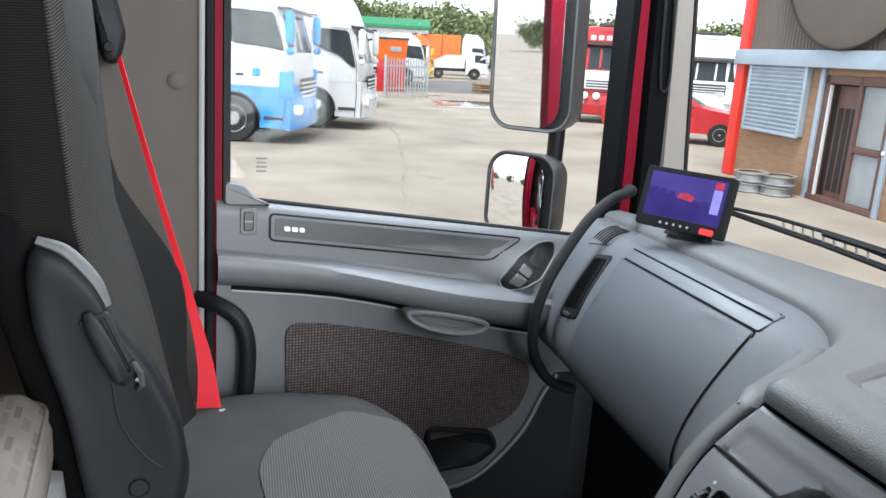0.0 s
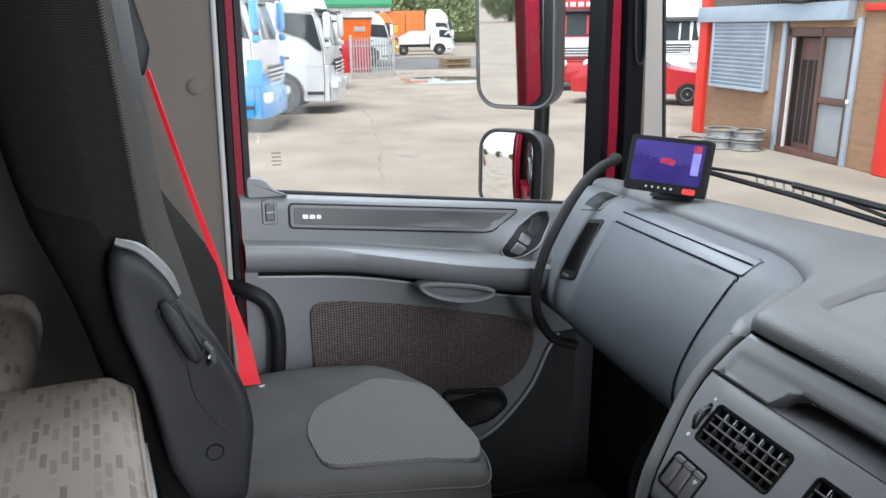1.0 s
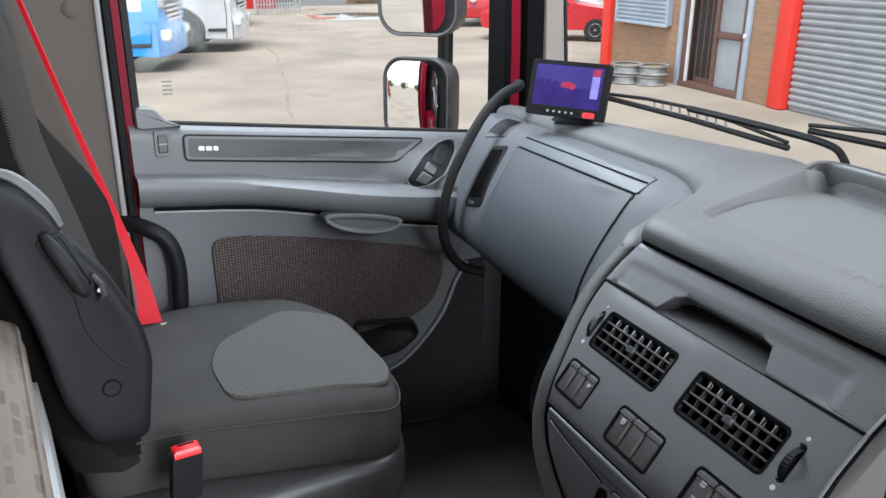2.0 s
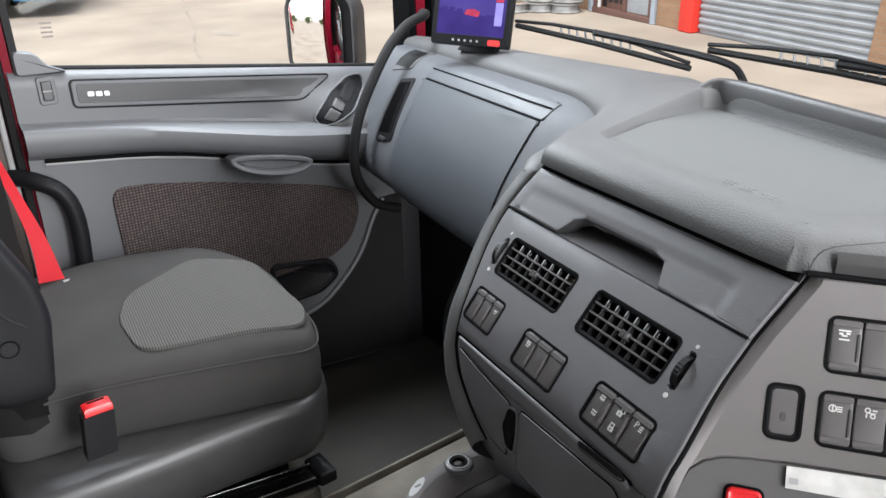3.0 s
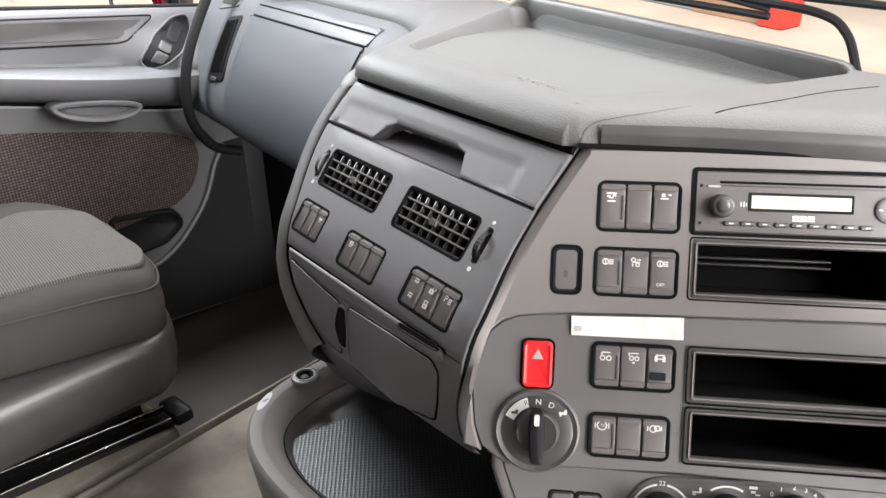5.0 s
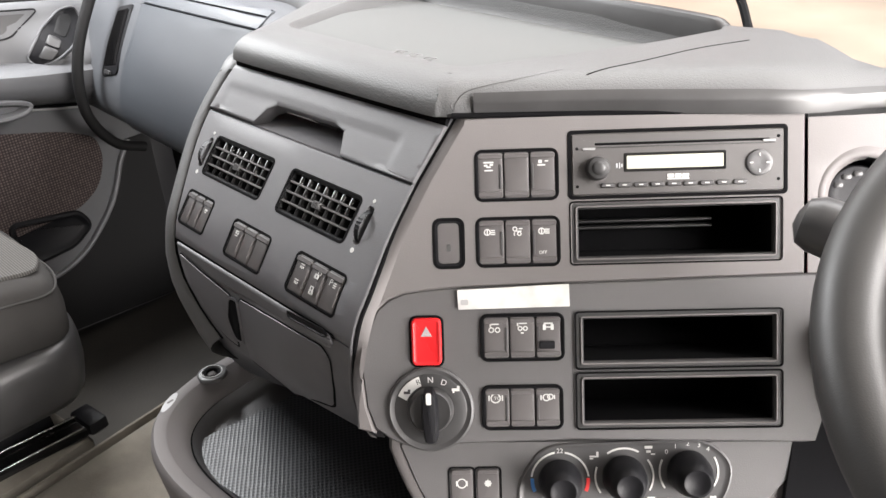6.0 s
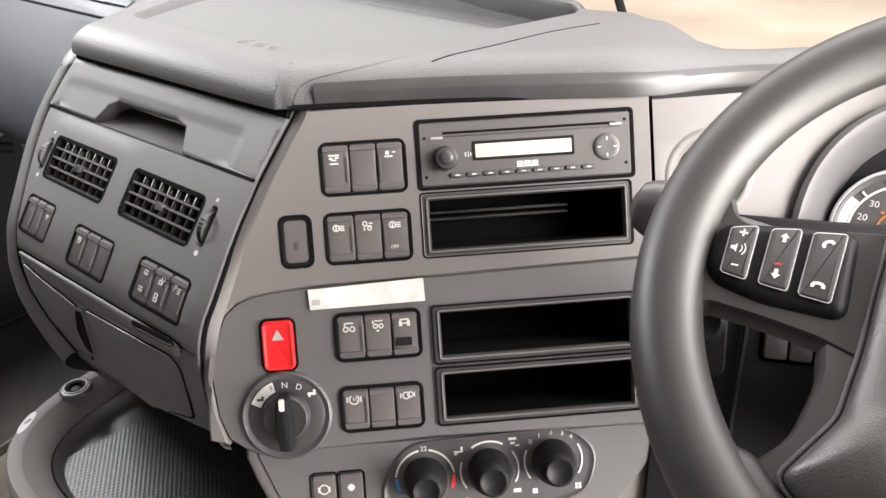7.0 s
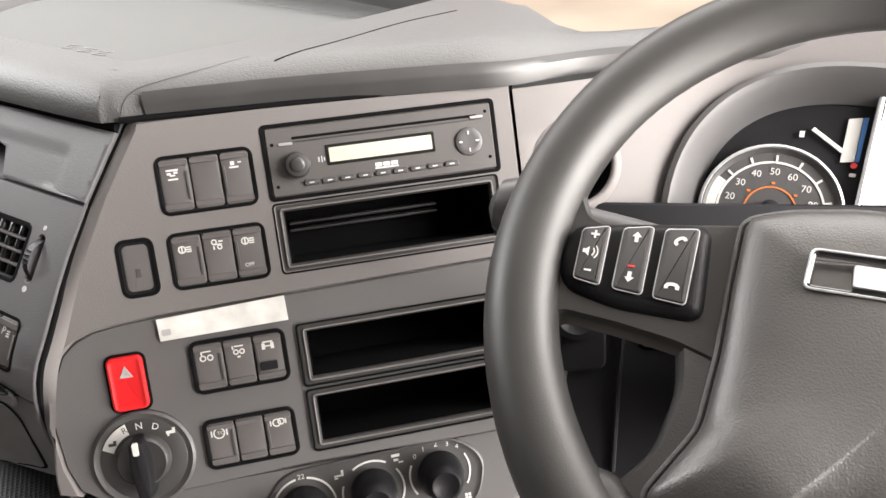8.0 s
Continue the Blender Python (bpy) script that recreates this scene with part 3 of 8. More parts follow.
part("painted_strip", loft([[(-1.49, y0, z), (-1.462, y0 + 0.003, z), (-1.462, y1 - 0.003, z), (-1.49, y1, z)] for z, y0, y1 in ((0.8, 1.268, 1.300), (1.2, 1.266, 1.300), (2.1, 1.24, 1.274))]), M["paint"], ap, "glossy dark red painted strip")
part("pillar_cover", loft([[(-1.470, y0, z), (-1.444, y0 + 0.006, z), (-1.436, y1 - 0.02, z), (-1.438, y1, z), (-1.50, y1 + 0.03, z)] for z, y0, y1 in ((0.9, 1.362, 1.440), (1.18, 1.362, 1.428), (1.56, 1.345, 1.394), (2.1, 1.30, 1.34))]), M["cover"], ap, "pale grey fabric pillar cover")
part("pillar_edge_seal", tube([(-1.436, 1.440, 0.98), (-1.436, 1.429, 1.17), (-1.436, 1.395, 1.56), (-1.436, 1.342, 2.1)], 0.005, 8), M["rubber"], ap)
solo("pillar_cable", tube(smooth_path([(-1.43, 1.295, 1.85), (-1.435, 1.31, 1.55), (-1.44, 1.325, 1.38), (-1.44, 1.342, 1.357), (-1.44, 1.35, 1.40), (-1.44, 1.335, 1.6), (-1.435, 1.31, 1.9)], 6), 0.0032, 6), M["rubber"],
     "thin black cable hanging in a loop down the pillar", "cable")

# windscreen
ws = thing("windscreen", (-0.2, 1.45, 1.0), "large clear flat windscreen with a black edge seal", "windscreen", kind="structure")
glass_ob = part("pane", loft([[(-1.43 + 2.46 * i / 12, 1.462 + 0.05 * math.sin(math.pi * i / 12) - 0.11 * (z - 1.0) / 1.1, z) for i in range(13)] for z in (0.83, 1.0, 1.5, 2.1)]), M["glass"], ws)
glass_ob.visible_shadow = False
part("bottom_seal", tube([(-1.43 + 2.46 * i / 12, 1.474 + 0.05 * math.sin(math.pi * i / 12), 0.835) for i in range(13)], 0.022, 10), M["rubber"], ws)

# ================= passenger door =================
SILL = lambda y: 1.077 - 0.109 * (y - 0.443)
door = thing("passenger_door", (-1.5, 0.75, 0.2), "closed passenger door with dark grey plastic lining and a clear window", "door")
prot = lambda y: 0.022 + 0.072 * smoothstep(0.42, 0.85, y)


def door_face(a, b):
    """The lining, swelling out towards the control recess."""
    return -1.455 + 0.085 * smoothstep(0.87, 1.03, a) * (1 - smoothstep(SILL(a) - 0.125, SILL(a) - 0.015, b))


def arm_top(y):
    """Depth of the armrest's upper crease below the sill."""
    return -0.099 - 0.018 * smoothstep(0.50, 0.95, y)


def arm_low(y):
    """Depth of the armrest's lower edge below the sill."""
    return -0.166 - 0.062 * smoothstep(0.50, 1.10, y)


def door_row(y):
    s, p = SILL(y), prot(y)
    pr = [(0.006, -1.53), (0.006, -1.486), (0.002, -1.468), (-0.008, -1.459), (-0.06, -1.456), (-0.105, -1.454), (-0.114, -1.450), (-0.118, -1.450 + 0.55 * p),
          (-0.122, -1.450 + 0.85 * p), (-0.130, -1.450 + p), (-0.150, -1.450 + p * 1.02), (-0.172, -1.450 + p * 0.92), (-0.186, -1.450 + p * 0.7), (-0.193, -1.450 + p * 0.35), (-0.203, -1.452),
          (-0.23, -1.454), (-0.30, -1.457), (-0.45, -1.458), (-0.62, -1.456), (-0.80, -1.46), (-0.82, -1.50)]
    pr = pr[:4] + [(-0.008 - 0.0125 * i, -1.459 + 0.0005 * i) for i in range(1, 9)] + pr[6:]
    top, low = arm_top(y), arm_low(y)
    fit = lambda dz: dz * top / -0.114 if dz > -0.114 else (top + (dz + 0.114) / -0.089 * (low - top) if dz > -0.204 else dz + (low + 0.203) * smoothstep(-0.40, -0.203, dz))
    return [(max(x, door_face(y, s + fit(dz))) if -0.121 < dz < -0.01 else x, y, s + fit(dz)) for dz, x in pr]


part("lining", loft([door_row(0.332 + 0.87 * i / 40) for i in range(41)]), M["door"], door)
part("outer_skin", box(-1.60, 0.345, 0.16, -1.535, 1.26, 0.90, 0.01), M["paint"], door, "red painted outer skin")
f = yz(-1.456)
# window frame: black, with red paint beside it
part("rear_frame", loft([[(-1.53, 0.328, z), (-1.468, 0.329, z), (-1.466, 0.343, z), (-1.53, 0.345, z)] for z in (0.62, 1.1, 2.05)]), M["paint"], door, "dark red painted frame")
part("rear_channel", loft([[(-1.53, 0.344, z), (-1.462, 0.345, z), (-1.462, 0.358, z), (-1.53, 0.362, z)] for z in (1.06, 1.5, 2.05)]), M["rubber"], door)
part("corner_cap", stack(soft([(0.346, 1.080), (0.440, 1.080), (0.405, 1.095), (0.385, 1.122), (0.346, 1.128)], 0.012), yz(-1.462), [(0, -0.02), (0, 0.0), (-0.003, 0.005)]), M["door"], door)
part("front_channel", loft([[(-1.53, y0, z), (-1.462, y0 + 0.002, z), (-1.458, y0 + 0.012, z), (-1.462, y0 + 0.022, z), (-1.53, y0 + 0.024, z)] for z, y0 in ((0.96, 1.246), (1.55, 1.242), (2.05, 1.218))]), M["cave"], door)
pane = part("window_pane", sheet([(0.350, 1.02), (1.252, 0.93), (1.240, 2.05), (0.350, 2.05)], [], yz(-1.510), 0.004, 0.0005), M["glass"], door)
pane.visible_shadow = False
part("window_weatherstrip", tube([(-1.484, 0.36, SILL(0.36) + 0.007), (-1.484, 1.2, SILL(1.2) + 0.007)], 0.005, 8), M["rubber"], door)
# decorative strip with its raised badge
strip = soft([(0.436, 1.062), (1.000, 1.004), (0.925, 0.963), (0.905, 0.961), (0.436, 1.014)], 0.008)
on_door = lambda h: (lambda a, b, d: Vector((door_face(a, b) + 0.0005 + h + d, a, b)))
part("inlay_groove", sheet(offset(ccw(strip), 0.004), [strip], on_door(0.0012), 0.004, 0.0006, 0.02), M["black"], door)
part("inlay_strip", sheet(strip, [], on_door(0.0022), 0.004, 0.001, 0.02), M["door"], door)
part("inlay_recess", sheet(soft([(0.444, 1.056), (0.975, 1.001), (0.912, 0.969), (0.444, 1.020)], 0.006), [], on_door(0.0032), 0.002, 0.0006, 0.02), M["bezel"], door)
bm = bmesh.new()
for i, (a, w) in enumerate(((0.4675, 0.012), (0.483, 0.012), (0.4975, 0.010))):
    s = -0.09 * (a - 0.4675)
    stack(soft([(a - w / 2, 1.0395 + s), (a + w / 2, 1.0385 + s), (a + w / 2, 1.0295 + s), (a - w / 2, 1.0305 + s)], 0.002, 2), yz(-1.451), [(0, 0), (0, 0.0025)], bm)
part("badge", bm, M["silver"], door, "small silver badge bars")
part("lock_button_frame", sheet(rr(0.392, 1.050, 0.030, 0.050, 0.005), [rr(0.392, 1.050, 0.020, 0.038, 0.003)], yz(-1.452), 0.006, 0.0015), M["door"], door)
part("lock_button", stack(rr(0.392, 1.050, 0.019, 0.037, 0.003), yz(-1.456), [(0, 0), (0, 0.004), (-0.002, 0.006)]), M["switch"], door)
part("lock_button_slot", stack(rr(0.392, 1.050, 0.017, 0.002, 0.0008), yz(-1.449), [(0, -0.001), (0, 0.0006)]), M["pale"], door)
# woven cloth field and its rim
cl = soft([(0.470, 0.833), (0.54, 0.830), (0.67, 0.806), (0.82, 0.771), (0.98, 0.730), (1.055, 0.695), (1.06, 0.640), (1.03, 0.575), (0.97, 0.54), (0.80, 0.53), (0.60, 0.55), (0.478, 0.58)], 0.03)
part("cloth_field", sheet(cl, [], lambda a, b, d: Vector((-1.4515 + d, a, b)), 0.008, 0.002, 0.05), M["mesh_cloth"], door, "brown-grey woven cloth field")
# pull recess in the armrest: a shallow bowl with a lip
bowl = [(0.798 + 0.090 * math.cos(t), 0.850 - 0.16 * 0.095 * math.cos(t) + (0.028 if math.sin(t) < 0 else 0.012) * math.sin(t)) for t in [2 * math.pi * k / 32 for k in range(32)]]
part("pull_bowl", stack(bowl, lambda a, b, d: Vector((-1.446 + prot(a) * 0.9 + d, a, b)), [(0.004, -0.03), (0.004, 0.002), (0.001, 0.005), (-0.005, 0.004), (-0.009, -0.004), (-0.011, -0.012)]), M["door"], door, "moulded pull cup")
# oblique control pod in front of the armrest
podmap = lambda a, b, d: Vector((door_face(a, b) + d, a, b))
pod = ccw(soft([(0.937, 0.916), (0.950, 0.897), (0.980, 0.907), (1.033, 0.931), (1.090, 0.970), (1.087, 0.996), (1.054, 0.996), (0.985, 0.963)], 0.016))
cp_ = part("control_pod", sheet(pod, [], lambda a, b, d: podmap(a, b, d + 0.004), 0.004, 0.0008, 0.012), M["black"], door, "dark oblique window-switch recess")
part("pod_rim", tube([podmap(a, b, 0.004) for a, b in offset(pod, 0.002)], 0.0028, 8, True), M["door"], cp_)
sw_map = lambda a, b, d: podmap(a, b, d + 0.004)
part("window_switch", sheet(soft([(0.955, 0.915), (0.972, 0.908), (0.992, 0.924), (0.976, 0.936)], 0.004, 2), [], lambda a, b, d: sw_map(a, b, d + 0.005), 0.005, 0.001, 0.01), M["switch"], cp_)
part("window_switch", sheet(soft([(0.980, 0.940), (0.996, 0.928), (1.012, 0.942), (0.998, 0.955)], 0.004, 2), [], lambda a, b, d: sw_map(a, b, d + 0.004), 0.004, 0.001, 0.01), M["switch"], cp_)
part("pod_inlay", sheet(soft([(1.010, 0.956), (1.026, 0.944), (1.066, 0.970), (1.068, 0.985), (1.046, 0.985)], 0.006, 3), [], lambda a, b, d: sw_map(a, b, d + 0.002), 0.002, 0.0006, 0.012), M["rubber"], cp_)
# near-black tubes painted in for the shade under the armrest and along its crease
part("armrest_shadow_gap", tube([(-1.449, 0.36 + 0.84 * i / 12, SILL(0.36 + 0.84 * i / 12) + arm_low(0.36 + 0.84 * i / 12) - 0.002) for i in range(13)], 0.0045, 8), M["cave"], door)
part("armrest_crease", tube([(-1.4535 + 0.35 * prot(0.36 + 0.60 * i / 16), 0.36 + 0.60 * i / 16, SILL(0.36 + 0.60 * i / 16) + arm_top(0.36 + 0.60 * i / 16) - 0.016 - 0.010 * smoothstep(0.5, 0.95, 0.36 + 0.60 * i / 16)) for i in range(17)], 0.0030, 8), M["cave"], door)
part("panel_edge", tube([(-1.452, 0.36 + 0.84 * i / 12, SILL(0.36 + 0.84 * i / 12) + arm_low(0.36 + 0.84 * i / 12) - 0.009) for i in range(13)], 0.0035, 8), M["pale"], door)
# low pocket
pk = soft([(0.80, 0.562), (0.96, 0.535), (0.985, 0.49), (0.93, 0.455), (0.80, 0.45)], 0.02)
part("pocket_hollow", stack(pk, yz(-1.452), [(0.006, 0), (0.003, 0.006), (-0.004, 0.007), (-0.01, 0.0), (-0.016, -0.002)]), M["black"], door, "dark moulded map pocket")
# lining below and in front of a raised curved edge, near-black for its shade
kick = smooth_path([(1.135, 0.665), (1.100, 0.615), (1.077, 0.565), (1.047, 0.516), (0.990, 0.458), (0.936, 0.420), (0.870, 0.400), (0.76, 0.395), (0.60, 0.395)], 6)
kick = [(p[0], p[1]) for p in kick]
part("lower_front_shade", sheet(ccw(kick + [(0.60, 0.27), (1.195, 0.20), (1.195, 0.665)]), [], lambda a, b, d: Vector((-1.4535 + d, a, b)), 0.004, 0.001, 0.06), M["rubber"], door, "lower front lining, coloured dark for its shade")
part("lining_edge", tube([(-1.4535, a, b) for a, b in kick], 0.007, 8), M["door"], door)
# entry grip behind the door lining
solo("entry_grip", tube(smooth_path([(-1.475, 0.30, 0.892), (-1.44, 0.335, 0.884), (-1.425, 0.372, 0.856), (-1.42, 0.388, 0.80), (-1.42, 0.384, 0.70), (-1.425, 0.372, 0.60), (-1.46, 0.36, 0.56)], 6), 0.017, 12), M["black"],
     "bent black plastic grab handle beside the seat", "grab handle")
# faint etched mark low in the window
bm = bmesh.new()
for k in range(4):
    stack(rr(0.424, 1.168 - 0.0085 * k, 0.022 - 0.003 * (k % 2), 0.0035, 0.0005, 1), yz(-1.5085), [(0, 0), (0, 0.0004)], bm)
part("glass_mark", bm, M["cover"], pane)

# ================= dashboard =================
dash = thing("dashboard", (-0.5, 1.1, 0.73), "dark grey moulded truck dashboard with glovebox, vents and switch panels", "dashboard")

# passenger side: one profile swept along a line in plan
PLAN = smooth_path([(-1.47, 1.147), (-1.30, 1.1135), (-1.10, 1.074), (-0.90, 1.0345), (-0.745, 1.004), (-0.665, 0.962), (-0.595, 0.885), (-0.545, 0.805), (-0.508, 0.742), (-0.488, 0.706)], 10)
PROFILE = smooth_path([(-0.085, 1.052), (-0.055, 1.050), (-0.028, 1.040), (0.0, 1.014), (0.034, 0.965), (0.064, 0.915), (0.086, 0.865), (0.095, 0.82), (0.088, 0.785), (0.062, 0.765), (0.0, 0.755), (-0.15, 0.745)], 5)


def at(line, s):
    """Point and direction at a length along a line."""
    for a, b in zip(line, line[1:]):
        d = (b - a).length
        if s <= d or b is line[-1]:
            return a + (b - a) * (s / d), (b - a).normalized()
        s -= d


P_LEN = sum((b - a).length for a, b in zip(PLAN, PLAN[1:]))
S_LEN = sum((b - a).length for a, b in zip(PROFILE, PROFILE[1:]))


def swept(s, p, d=0.0):
    """The dash face: s along the plan, p down the profile, d out of the surface (metres)."""
    c, t = at(PLAN, s)
    q, g = at(PROFILE, p)
    back = Vector((t.y, -t.x))
    off, z = q.x + d * -g.y, q.y + d * g.x
    return Vector((c.x + back.x * off, c.y + back.y * off, z))


NS = 70
part("passenger_body", loft([[swept(P_LEN * i / NS, S_LEN * j / 44) for j in range(45)] for i in range(NS + 1)]), M["body"], dash)
# glovebox lid, strip above it and the gaps round them
lid = soft([(0.285, 0.094), (0.735, 0.094), (0.735, 0.400), (0.285, 0.400)], 0.006)
part("glovebox_gap", sheet(offset(ccw(lid), 0.0050), [offset(ccw(lid), -0.002)], lambda a, b, d: swept(a, b, 0.0008 + d), 0.002, 0.0005, 0.03), M["cave"], dash)
part("glovebox_lid", sheet(lid, [], lambda a, b, d: swept(a, b, 0.0035 + d), 0.004, 0.002, 0.02), M["lid"], dash, "smooth blue-grey glovebox lid")
st = soft([(0.275, 0.046), (0.745, 0.046), (0.742, 0.088), (0.285, 0.088)], 0.006)
part("dash_strip", sheet(st, [], lambda a, b, d: swept(a, b, 0.003 + d), 0.004, 0.0015, 0.02), M["lid"], dash)
part("strip_gap", sheet([(0.285, 0.062), (0.742, 0.062), (0.742, 0.0645), (0.285, 0.0645)], [], lambda a, b, d: swept(a, b, 0.0040 + d), 0.001, 0.0002, 0.02), M["cave"], dash)
part("lid_side_gap", sheet([(0.7375, 0.048), (0.7410, 0.048), (0.7410, 0.396), (0.7375, 0.396)], [], lambda a, b, d: swept(a, b, 0.0042 + d), 0.003, 0.0002, 0.02), M["cave"], dash)
# side vent: a slotted oblong with slats
vt = soft([(0.180, 0.112), (0.243, 0.098), (0.268, 0.248), (0.192, 0.264)], 0.012)
vin = soft([(0.190, 0.121), (0.236, 0.109), (0.258, 0.232), (0.200, 0.243)], 0.006)
vmap = lambda a, b, d: swept(a, b, 0.003 + d)
part("vent_line", sheet([(0.2735, 0.092), (0.2752, 0.092), (0.2790, 0.300), (0.2772, 0.300)], [], lambda a, b, d: swept(a, b, 0.0008 + d), 0.0012, 0.0002, 0.02), M["cave"], dash)
sv = part("side_vent", sheet(vt, [vin], vmap, 0.006, 0.002, 0.012), M["black"], dash, "black slatted side vent")
part("vent_backing", sheet(offset(ccw(vin), 0.002), [], lambda a, b, d: swept(a, b, 0.0016 + d), 0.001, 0.0002, 0.012), M["cave"], sv)
for k in range(6):
    line_s = [(0.193 + 0.0072 * k + (0.010 + 0.0024 * k) * j / 8, 0.120 - 0.0018 * k + 0.120 * j / 8) for j in range(9)]
    part("slat", loft([[swept(a, b, 0.0015), swept(a + 0.0002, b, 0.0062), swept(a + 0.0018, b, 0.0066), swept(a + 0.0022, b, 0.0015)] for a, b in line_s]), M["black"], sv)
part("thumb_slide", stack(rr(0.226, 0.251, 0.030, 0.008, 0.002, 2), vmap, [(0, 0), (0, 0.003), (-0.001, 0.004)]), M["switch"], sv)
# small demister grille beside the strip
gr = soft([(0.100, 0.016), (0.185, 0.008), (0.195, 0.080), (0.108, 0.100)], 0.006)
dg = part("demister_grille", sheet(gr, [], lambda a, b, d: swept(a, b, 0.0025 + d), 0.003, 0.001, 0.02), M["dash"], dash)
for k in range(6):
    a = 0.106 + 0.0125 * k
    part("slot", loft([[swept(a + 0.008 * j / 3, 0.022 + 0.062 * j / 3, 0.0036), swept(a + 0.006 + 0.008 * j / 3, 0.022 + 0.062 * j / 3, 0.0036)] for j in range(4)]), M["cave"], dg)

# ---- console panels: A faces the seats, B faces the driver ----
A = flat((-0.2993, 0.644, 0.9816), (0.9851, -0.172, 0), (0.1089, 0.6238, 0.774), (-0.1331, -0.7624, 0.6332))
B = flat((0.0005, 0.7053, 1.0004), (0.8279, 0.5609, 0), (-0.2271, 0.3352, 0.9144), (0.5129, -0.757, 0.4049))


def bow(a, b, d=0.0):
    """Panel A with its gentle barrel shape."""
    low = max(0.0, -80 - b)
    side = max(0.0, -150 - a)
    return A(a, b, d - 0.005 * low ** 2 * (1 + 0.9 * smoothstep(60, 190, a)) - 0.0005 * side ** 2)


SEAM = [(112, 185), (104, 184), (75, 180), (40, 175.5), (0, 174), (-25, 175), (-45, 177), (-75, 180), (-90, 180), (-105, 179), (-125, 175), (-140, 169), (-157, 160), (-170, 152.5), (-186, 145.5), (-200, 140.5), (-214, 137)]


def right_edge(v):
    """Panel A's edge along the seam at a height."""
    for a, b in zip(SEAM, SEAM[1:]):
        if v >= b[0]:
            return a[1] + (b[1] - a[1]) * (min(v, a[0]) - a[0]) / (b[0] - a[0])
    return SEAM[-1][1]


EDGE = [(112, -169), (100, -179), (70, -188), (41, -193), (20, -194), (-6, -190), (-30, -183), (-50, -176), (-80, -165), (-109, -157), (-133, -153), (-160, -140), (-191, -112), (-214, -80)]


def left_edge(v):
    """Panel A's left edge at a height."""
    for a, b in zip(EDGE, EDGE[1:]):
        if v >= b[0]:
            return a[1] + (b[1] - a[1]) * (min(v, a[0]) - a[0]) / (b[0] - a[0])
    return EDGE[-1][1]


def span(v0, v1, n, gap=0.0):
    """Outline of panel A between two heights."""
    vs = [v0 + (v1 - v0) * i / n for i in range(n + 1)]
    return [(left_edge(v) + gap, v) for v in vs] + [(right_edge(v) - gap, v) for v in reversed(vs)]


va, vb = rr(-89, -13, 122, 48, 5), rr(64, -14, 116, 48, 5)
wheel_a, wheel_b = rr(-160, -13, 9, 38, 4), rr(138, -14, 10, 40, 4)
sws = [(-127, -80, 58), (-13, -85, 72), (109, -83, 78)]
part("vent_fascia", sheet(span(36, -119, 12), [va, vb, wheel_a, wheel_b] + [rr(a, b, w, 41, 5) for a, b, w in sws], bow, 14, 2.0, 16, 12), M["fascia"], dash)
for nm, (a, b, w) in zip("abc", sws):
    blk = part("switch_block", sheet(rr(a, b, w + 1.5, 42.5, 5.5), [rr(a, b, w - 5, 36, 3.5)], lambda p, q, d: bow(p, q, d - 1.0), 10, 1.2), M["black"], dash, "black three-way rocker switch block")
    # the well's floor is near-black in place of its shade
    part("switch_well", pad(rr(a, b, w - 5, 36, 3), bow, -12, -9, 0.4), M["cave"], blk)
    part("block_gap", sheet(rr(a, b, w + 1.8, 42.8, 6.2), [rr(a, b, w - 2, 39, 5)], lambda p, q, d: bow(p, q, d + 0.5), 1.0, 0.2), M["cave"], blk)
    n3 = 3
    wk = (w - 3.4) / n3
    for k in range(n3):
        c = a + (k - 1) * wk
        part("rocker", stack(rr(c, b, wk - 1.0, 38, 2.4, 3), bow, [(0, -9), (0, -1.8), (-0.6, -0.9), (-1.8, -0.5)]), M["rocker"], blk)
        part("rocker_lip", pad(rr(c, b + 14.3, wk - 1.6, 5.0, 1, 2), bow, -1, 1.2, 0.9), M["rocker"], blk)
        if k < 2 or nm == "c":
            part("rocker_rib", pad(rr(c + wk / 2 - 2.4, b - 2, 1.6, 20, 0.7, 2), bow, -1, 0.5, 0.4), M["panel"], blk)
    if nm == "a":
        bars(bow, [(a + wk + 1, b + 7, 5, 2.2), (a + wk + 1, b + 4.4, 3, 1.2)], blk, M["white"], 0.1)
    if nm == "b":
        bars(bow, [(a - wk, b + 9, 6.5, 1.2), (a - wk - 1.6, b + 7, 2.2, 2.6), (a - wk + 2.0, b + 6.5, 2.4, 2.4), (a - wk, b + 4, 5, 1.0)], blk, M["white"], 0.1)
    if nm == "c":
        for cx, cy in ((a - wk, b + 8), (a - wk, b - 8)):
            bars(bow, [(cx, cy + 2.2, 6, 1.3), (cx - 2.2, cy - 0.6, 1.2, 2.4), (cx, cy - 0.9, 1.2, 2.8), (cx + 2.2, cy - 0.6, 1.2, 2.4)], blk, M["white"], 0.1)
        for cy, dx in ((b + 8, 2.4), (b - 8, 0)):
            bars(bow, [(a, cy - 1.5, 6, 4.6), (a - 2 + dx, cy + 2, 1, 3.4), (a + 2 + dx, cy + 2, 1, 3.4), (a + dx, cy + 3.9, 5, 1)], blk, M["white"], 0.1)
            bars(bow, [(a, cy - 1.5, 1.2, 2)], blk, M["switch"], 0.4)
        printed("P", 9, bow, a + wk - 3, b + 8, blk, M["white"], 0.1)
        bars(bow, [(a + wk + 3, b + 9, 4, 1), (a + wk + 3, b + 7, 4, 1), (a + wk + 3, b + 5, 4, 1)], blk, M["white"], 0.1)


